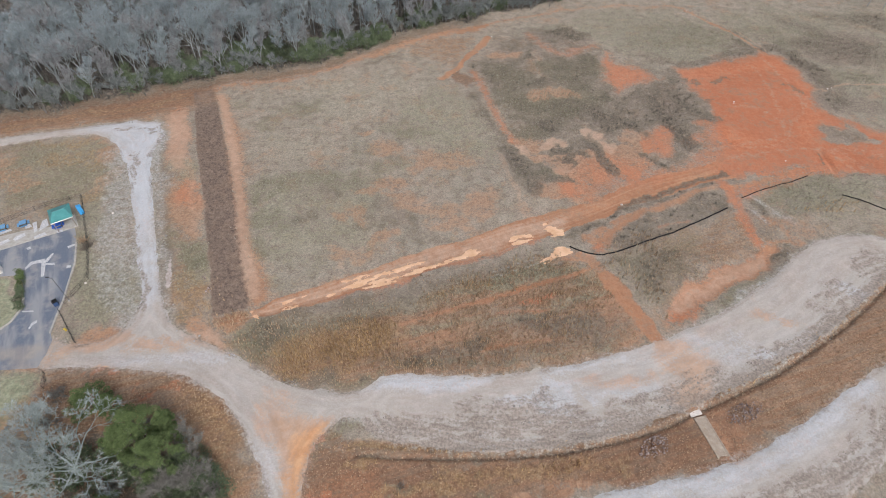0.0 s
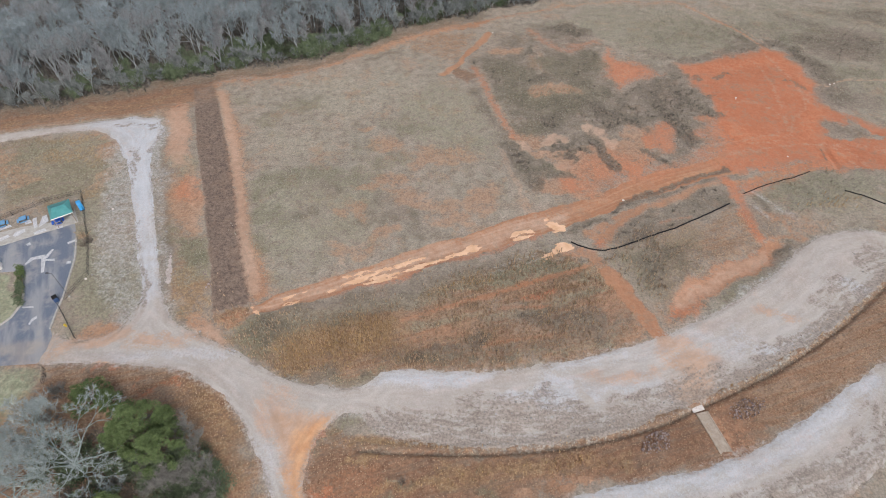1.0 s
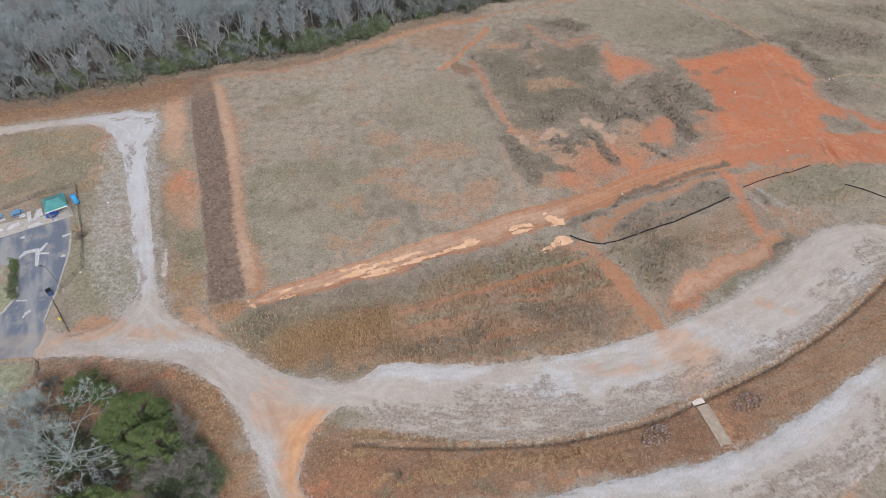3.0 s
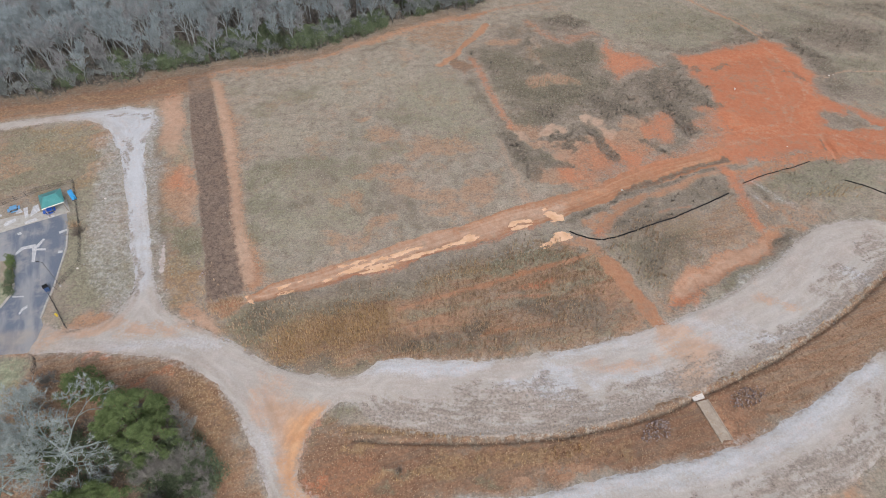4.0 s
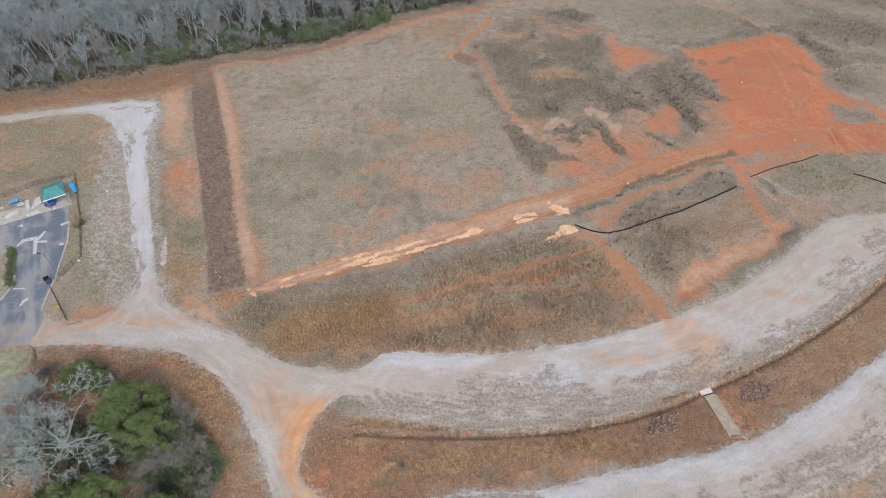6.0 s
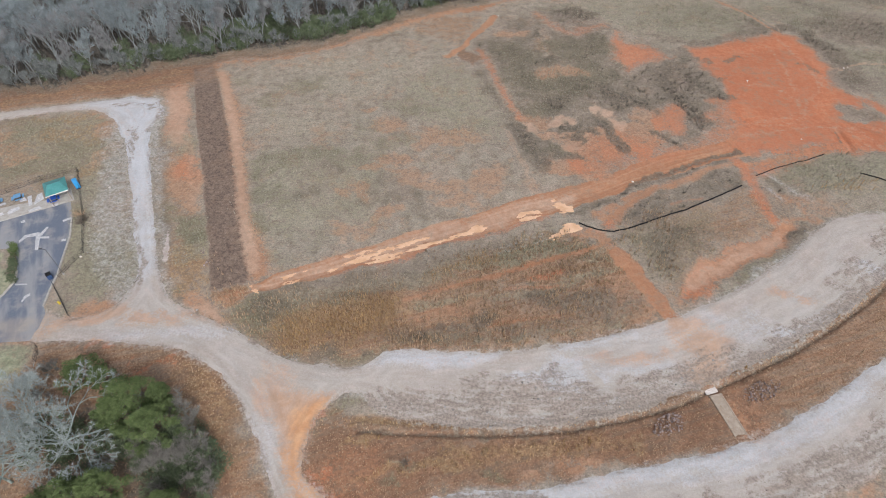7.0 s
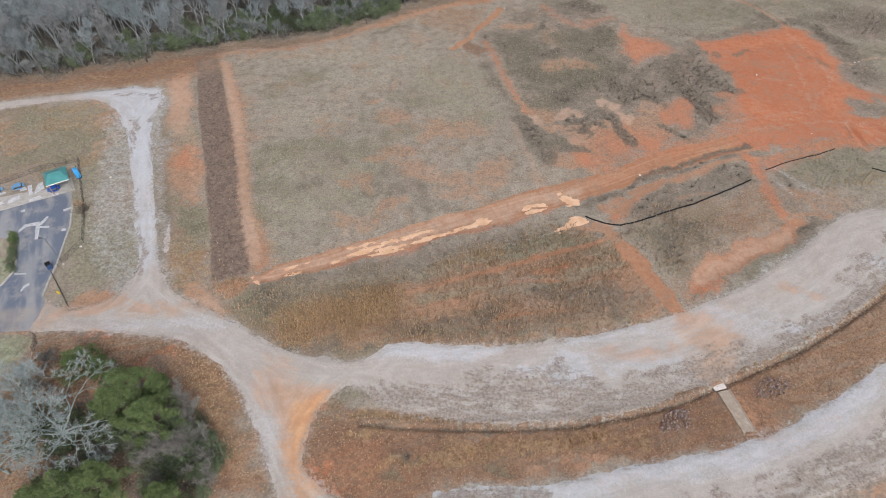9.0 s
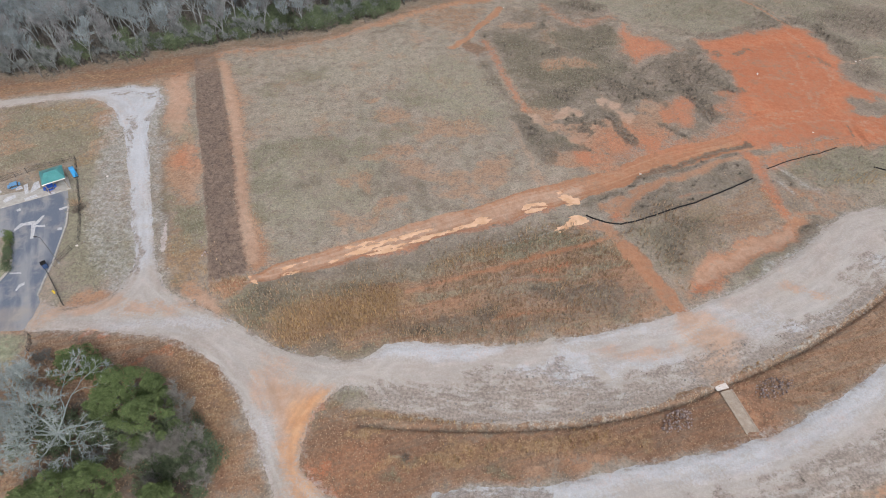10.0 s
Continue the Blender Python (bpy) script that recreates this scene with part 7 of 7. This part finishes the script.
# ---- the yard: apron, kerbs, paint ----
APRON = [(-73.6, 80.5), (-74.4, 81.9), (-78.9, 80.5), (-83.5, 79.4), (-87.2, 77.8), (-93.4, 75.0), (-91.4, 71.7), (-85.2, 74.2)]
single("concrete_apron", Shape().prism(APRON, -0.2, 0.13), CONCRETE, "pale concrete parking apron beside the asphalt", "pavement", kind="structure")


def kerb(line, label):
    s = Shape()
    for (ax, ay), (bx, by) in zip(line, line[1:]):
        s.block((ax + bx) / 2, (ay + by) / 2, -0.1, math.hypot(bx - ax, by - ay) + 0.1, 0.32, 0.33, 0.04, math.degrees(math.atan2(by - ay, bx - ax)))
    single("kerb", s, CONCRETE, label, "kerb", kind="structure")


kerb([(-71.4, 76.3), (-69.4, 71.1), (-68.4, 66.3), (-67.4, 61.7), (-67.1, 58.6), (-66.5, 55.1)], "pale worn concrete kerb along the asphalt drive")
kerb([(-74.8, 62.6), (-74.0, 60.1), (-74.4, 57.4), (-75.4, 55.8), (-80.8, 53.4)], "pale worn concrete kerb round the grass island")


def paint(name, outline, label, low=0.09):
    single(name, Shape().prism(outline, low, low + 0.02), PAINT, label, "road marking", kind="structure")


ARROW = "worn white arrow painted on the asphalt"
paint("arrow_shaft", [(-75.9, 71.5), (-74.9, 71.2), (-73.6, 67.6), (-74.1, 67.5)], ARROW)
paint("arrow_head", [(-77.8, 71.2), (-75.5, 72.0), (-74.7, 71.1), (-77.0, 70.7), (-77.9, 69.1), (-78.1, 69.8)], ARROW, 0.094)
paint("arrow_barb", [(-75.3, 71.5), (-74.8, 73.4), (-74.4, 73.3), (-74.6, 71.1)], ARROW, 0.098)
paint("arrow_tail", [(-74.9, 70.8), (-73.2, 71.0), (-72.9, 70.4), (-74.7, 70.4)], ARROW, 0.102)
for mark in ([(-80.4, 74.7), (-79.9, 75.2), (-79.4, 74.6), (-79.9, 74.3)], [(-72.7, 75.2), (-71.5, 76.0), (-71.3, 75.5), (-72.3, 74.7)], [(-70.6, 70.3), (-69.8, 70.4), (-69.6, 69.8), (-70.4, 69.7)], [(-70.7, 57.1), (-70.1, 57.8), (-69.8, 57.3), (-70.3, 56.6), (-70.4, 55.8), (-70.7, 56.0)], [(-73.6, 59.7), (-71.7, 59.8), (-71.5, 59.5), (-73.4, 59.4)]):
    paint("road_marking", mark, "faded white paint mark on the asphalt")
for mark in ([(-82.6, 81.6), (-82.0, 82.1), (-80.5, 79.4), (-80.9, 78.9)], [(-80.9, 82.3), (-80.3, 82.9), (-79.0, 81.0), (-80.1, 79.4), (-80.5, 80.3)], [(-84.1, 77.8), (-82.8, 78.9), (-82.2, 78.1), (-83.4, 76.6), (-84.1, 77.0)], [(-80.5, 77.8), (-78.9, 79.0), (-78.1, 78.4), (-80.0, 77.2)], [(-86.3, 76.3), (-85.1, 77.2), (-84.5, 76.6), (-85.9, 75.3)], [(-84.0, 81.3), (-83.0, 81.4), (-82.1, 80.6), (-83.2, 80.0)], [(-76.8, 79.4), (-75.6, 79.8), (-75.4, 79.2), (-76.4, 78.9)], [(-87.7, 78.9), (-86.1, 80.0), (-85.6, 79.5), (-87.4, 78.3)]):
    paint("apron_marking", mark, "blotchy white paint on the concrete apron", 0.125)


# ---- pavilion, tables and small things of the yard ----
def picnic_table(m, mat, label):
    t = thing("picnic_table", label, "table", m, "blue picnic tables")
    for y in (-0.42, 0, 0.42):
        part("top_board", Shape().block(0, y, 0.72, 1.25, 0.41, 0.05, 0.012), mat, t)
    for k in range(4):
        part("bench", Shape().block(0, 0.92, 0.42, 1.15, 0.38, 0.05, 0.012), mat, t, m=pose(0, 0, 0, 0, 0, 90 * k))
    for x in (-0.65, 0.65):
        part("leg_frame", Shape().block(x * 0.7, 0, 0.36, 0.08, 1.9, 0.06, 0.01).block(0, x * 0.7, 0.3, 1.9, 0.08, 0.06, 0.01).tube((x, -0.6, 0), (x, -0.25, 0.72), 0.04, 0.04, 6).tube((x, 0.6, 0), (x, 0.25, 0.72), 0.04, 0.04, 6), BLACK_STEEL, t)
    return t


picnic_table(pose(-84.1, 81.2, height(-84.1, 81.2), 0, 0, 33), BLUE, "pale blue metal picnic table beside the apron")
picnic_table(pose(-87.6, 79.9, height(-87.6, 79.9), 0, 0, 33), BLUE, "pale blue metal picnic table with a dark frame")
picnic_table(pose(-76.8, 80.6, 0.13, 0, 0, 33), DEEP_BLUE, "deep blue picnic table under the teal pavilion")

pav = thing("pavilion", "small open pavilion with a teal hipped metal roof", "pavilion", pose(-75.7, 81.5, 0.02, 0, 0, 33) @ Matrix.Scale(1.08, 4))
part("slab", Shape().block(0, 0.2, -0.1, 3.5, 3.9, 0.19, 0.02), CONCRETE, pav)
for x in (-1.5, 1.5):
    for y in (-1.6, 1.9):
        part("post", Shape().block(x, y, 0.08, 0.14, 0.14, 2.3, 0.015), TIMBER, pav)
for y in (-1.6, 1.9):
    part("beam", Shape().block(0, y, 2.38, 3.3, 0.12, 0.18, 0.015), TIMBER, pav)


def slope(a, b, c, d, t=0.06):
    s = Shape()
    s.v = [a, b, c, d] + [(x, y, z - t) for x, y, z in (a, b, c, d)]
    s.f = [(0, 1, 2, 3), (7, 6, 5, 4), (0, 4, 5, 1), (1, 5, 6, 2), (2, 6, 7, 3), (3, 7, 4, 0)]
    return s


E0, E1, TOP = 2.58, 2.58, 3.3
roof = part("roof", slope((-1.85, -2.0, E0), (1.85, -2.0, E0), (1.0, 0.15, TOP), (-1.0, 0.15, TOP)), TEAL, pav, "teal standing-seam metal roof")
part("roof_slope", slope((1.85, 2.3, E1), (-1.85, 2.3, E1), (-1.0, 0.15, TOP), (1.0, 0.15, TOP)), TEAL, roof)
part("roof_slope", slope((1.85, -2.0, E0), (1.85, 2.3, E1), (1.0, 0.15, TOP), (1.0, 0.15, TOP - 0.001)), TEAL, roof)
part("roof_slope", slope((-1.85, 2.3, E1), (-1.85, -2.0, E0), (-1.0, 0.15, TOP), (-1.0, 0.15, TOP - 0.001)), TEAL, roof)
for k in range(-3, 4):
    part("seam", Shape().tube((k * 0.5, -2.0, E0 + 0.02), (k * 0.27, 0.15, TOP + 0.02), 0.02, 0.02, 4), TEAL, roof)
part("ridge_cap", Shape().tube((-1.0, 0.15, TOP + 0.01), (1.0, 0.15, TOP + 0.01), 0.05, 0.05, 6), TEAL, roof)
part("fascia", Shape().block(0, -2.03, 2.44, 3.7, 0.05, 0.15, 0.01), WHITE, pav, "white fascia board")

wc = thing("portable_toilet", "bright blue plastic portable toilet by the fence", "toilet", on_ground(-73.9, 84.6, 33, 0.92))
part("cabin", Shape().block(0, 0, 0.1, 0.9, 0.9, 2.05, 0.05), SKY_BLUE, wc)
part("base", Shape().block(0, 0, 0, 1.0, 1.0, 0.12, 0.02), BLACK, wc)
part("roof", Shape().block(0, 0, 2.15, 0.96, 0.96, 0.14, 0.06), SKY_BLUE, wc, "lighter domed blue roof")
wc_door = part("door", Shape().block(0, -0.465, 0.2, 0.65, 0.04, 1.8, 0.015), SKY_BLUE, wc)
part("handle", Shape().block(0.24, -0.505, 1.0, 0.05, 0.04, 0.16, 0.01), BLACK, wc_door, "black plastic latch handle")
part("vent_pipe", Shape().tube((0.4, 0.4, 0.3), (0.4, 0.4, 2.6), 0.05, 0.05, 8), BLACK, wc)

bin_ = thing("wheeled_bin", "dull navy wheeled rubbish bin beside the kerb", "bin", pose(-68.1, 61.0, 0.05, 0, 0, 40))
part("body", Shape().block(0, 0, 0.1, 0.75, 0.85, 1.0, 0.06), NAVY, bin_)
part("lid", Shape().block(0, 0.02, 1.1, 0.82, 0.94, 0.09, 0.03), BLACK, bin_)
for x in (-0.36, 0.36):
    wheel = part("wheel", Shape().tube((x - 0.04, 0.36, 0.13), (x + 0.04, 0.36, 0.13), 0.13, 0.13, 12), BLACK, bin_)
    part("hub", Shape().tube((x - 0.05, 0.36, 0.13), (x + 0.05, 0.36, 0.13), 0.05, 0.05, 8), WHITE, wheel)

pole = thing("lamp_post", "slender dark grey steel lamp post standing by the kerb", "lamp post", on_ground(-66.4, 62.0))
part("base", Shape().tube((0, 0, -0.1), (0, 0, 0.25), 0.2, 0.17, 10), CONCRETE, pole, "round concrete footing")
part("shaft", Shape().tube((0, 0, 0.2), (0, 0, 6.3), 0.05, 0.035, 8), GREY_STEEL, pole)
part("arm", Shape().tube((0, 0, 6.2), (-0.7, 0.1, 6.32), 0.035, 0.03, 6), BLACK_STEEL, pole)
part("lamp_head", Shape().block(-0.85, 0.12, 6.27, 0.5, 0.24, 0.1, 0.03), BLACK_STEEL, pole)

hyd = thing("hydrant", "small yellow fire hydrant standing in grass", "hydrant", on_ground(-64.1, 55.6))
part("barrel", Shape().tube((0, 0, -0.1), (0, 0, 0.6), 0.15, 0.14, 10), YELLOW, hyd)
part("bonnet", Shape().tube((0, 0, 0.6), (0, 0, 0.78), 0.19, 0.06, 10), YELLOW, hyd)
part("outlet", Shape().tube((-0.28, 0, 0.42), (0.28, 0, 0.42), 0.08, 0.08, 8), YELLOW, hyd)

# stand-in box for an unidentified white and orange object; door and handle are invented
box = thing("utility_cabinet", "white box with an orange cap, stand-in for an unidentified object at the island", "cabinet", pose(-82.8, 68.6, 0.0, 0, 0, 30))
part("body", Shape().block(0, 0, 0, 1.9, 1.5, 1.3, 0.05), WHITE, box)
added_door = part("door", Shape().block(0, -0.765, 0.12, 1.6, 0.03, 1.05, 0.01), WHITE, box)
part("handle", Shape().block(0.55, -0.795, 0.6, 0.05, 0.03, 0.2, 0.01), BLACK, added_door, "black handle added to the stand-in box")
part("cap", Shape().block(-0.3, 0.1, 1.3, 0.9, 0.6, 0.18, 0.04), ORANGE, box)
for k, (x, y) in enumerate([(-78.5, 68.4), (-77.9, 67.6), (-77.4, 66.8), (-77.0, 66.0), (-76.6, 65.2), (-76.3, 64.4), (-75.9, 63.6), (-75.5, 62.7), (-75.1, 61.8), (-74.7, 61.1), (-74.2, 60.3)]):
    shrub(k, x, y, 0.45, "low clipped green shrub on the grass island", "island hedge", k < 5)


# ---- black fence round the yard ----
def fence(line, tall, label, rails=(0.15, 0.6, 1.1)):
    f = thing("fence", label, "fence", pose(line[0][0], line[0][1], 0), "yard fences")
    ox, oy = line[0]
    for (ax, ay), (bx, by) in zip(line, line[1:]):
        length = math.hypot(bx - ax, by - ay)
        n = max(1, round(length / 2.4))
        for k in range(n + (1 if (bx, by) == line[-1] else 0)):
            x, y = ax + (bx - ax) * k / n, ay + (by - ay) * k / n
            part("post", Shape().tube((x - ox, y - oy, height(x, y) - 0.2), (x - ox, y - oy, height(x, y) + tall), 0.035, 0.035, 6), BLACK_STEEL, f)
        for k in range(n):
            a = (ax + (bx - ax) * k / n, ay + (by - ay) * k / n)
            b = (ax + (bx - ax) * (k + 1) / n, ay + (by - ay) * (k + 1) / n)
            za, zb = height(*a), height(*b)
            for h in rails:
                part("rail", Shape().tube((a[0] - ox, a[1] - oy, za + h), (b[0] - ox, b[1] - oy, zb + h), 0.016, 0.016, 4), BLACK_STEEL, f)
            for j in range(1, 9):
                u = j / 9
                px, py, pz = a[0] + (b[0] - a[0]) * u - ox, a[1] + (b[1] - a[1]) * u - oy, za + (zb - za) * u
                part("picket", Shape().tube((px, py, pz + 0.08), (px, py, pz + tall - 0.05), 0.012, 0.012, 3), BLACK_STEEL, f)


fence([(-100.0, 73.2), (-93.6, 78.0), (-88.8, 81.5), (-82.2, 86.7), (-76.1, 89.6), (-71.3, 80.3), (-68.8, 75.7), (-65.2, 67.1), (-66.8, 61.2)], 1.2, "low black steel picket fence enclosing the yard")
fence([(-67.0, 59.6), (-64.2, 56.4), (-61.4, 53.1)], 1.2, "low black steel fence by the entrance")
fence([(-63.6, 47.2), (-62.9, 46.0), (-62.6, 44.6)], 1.0, "short dark fence end at the road edge")
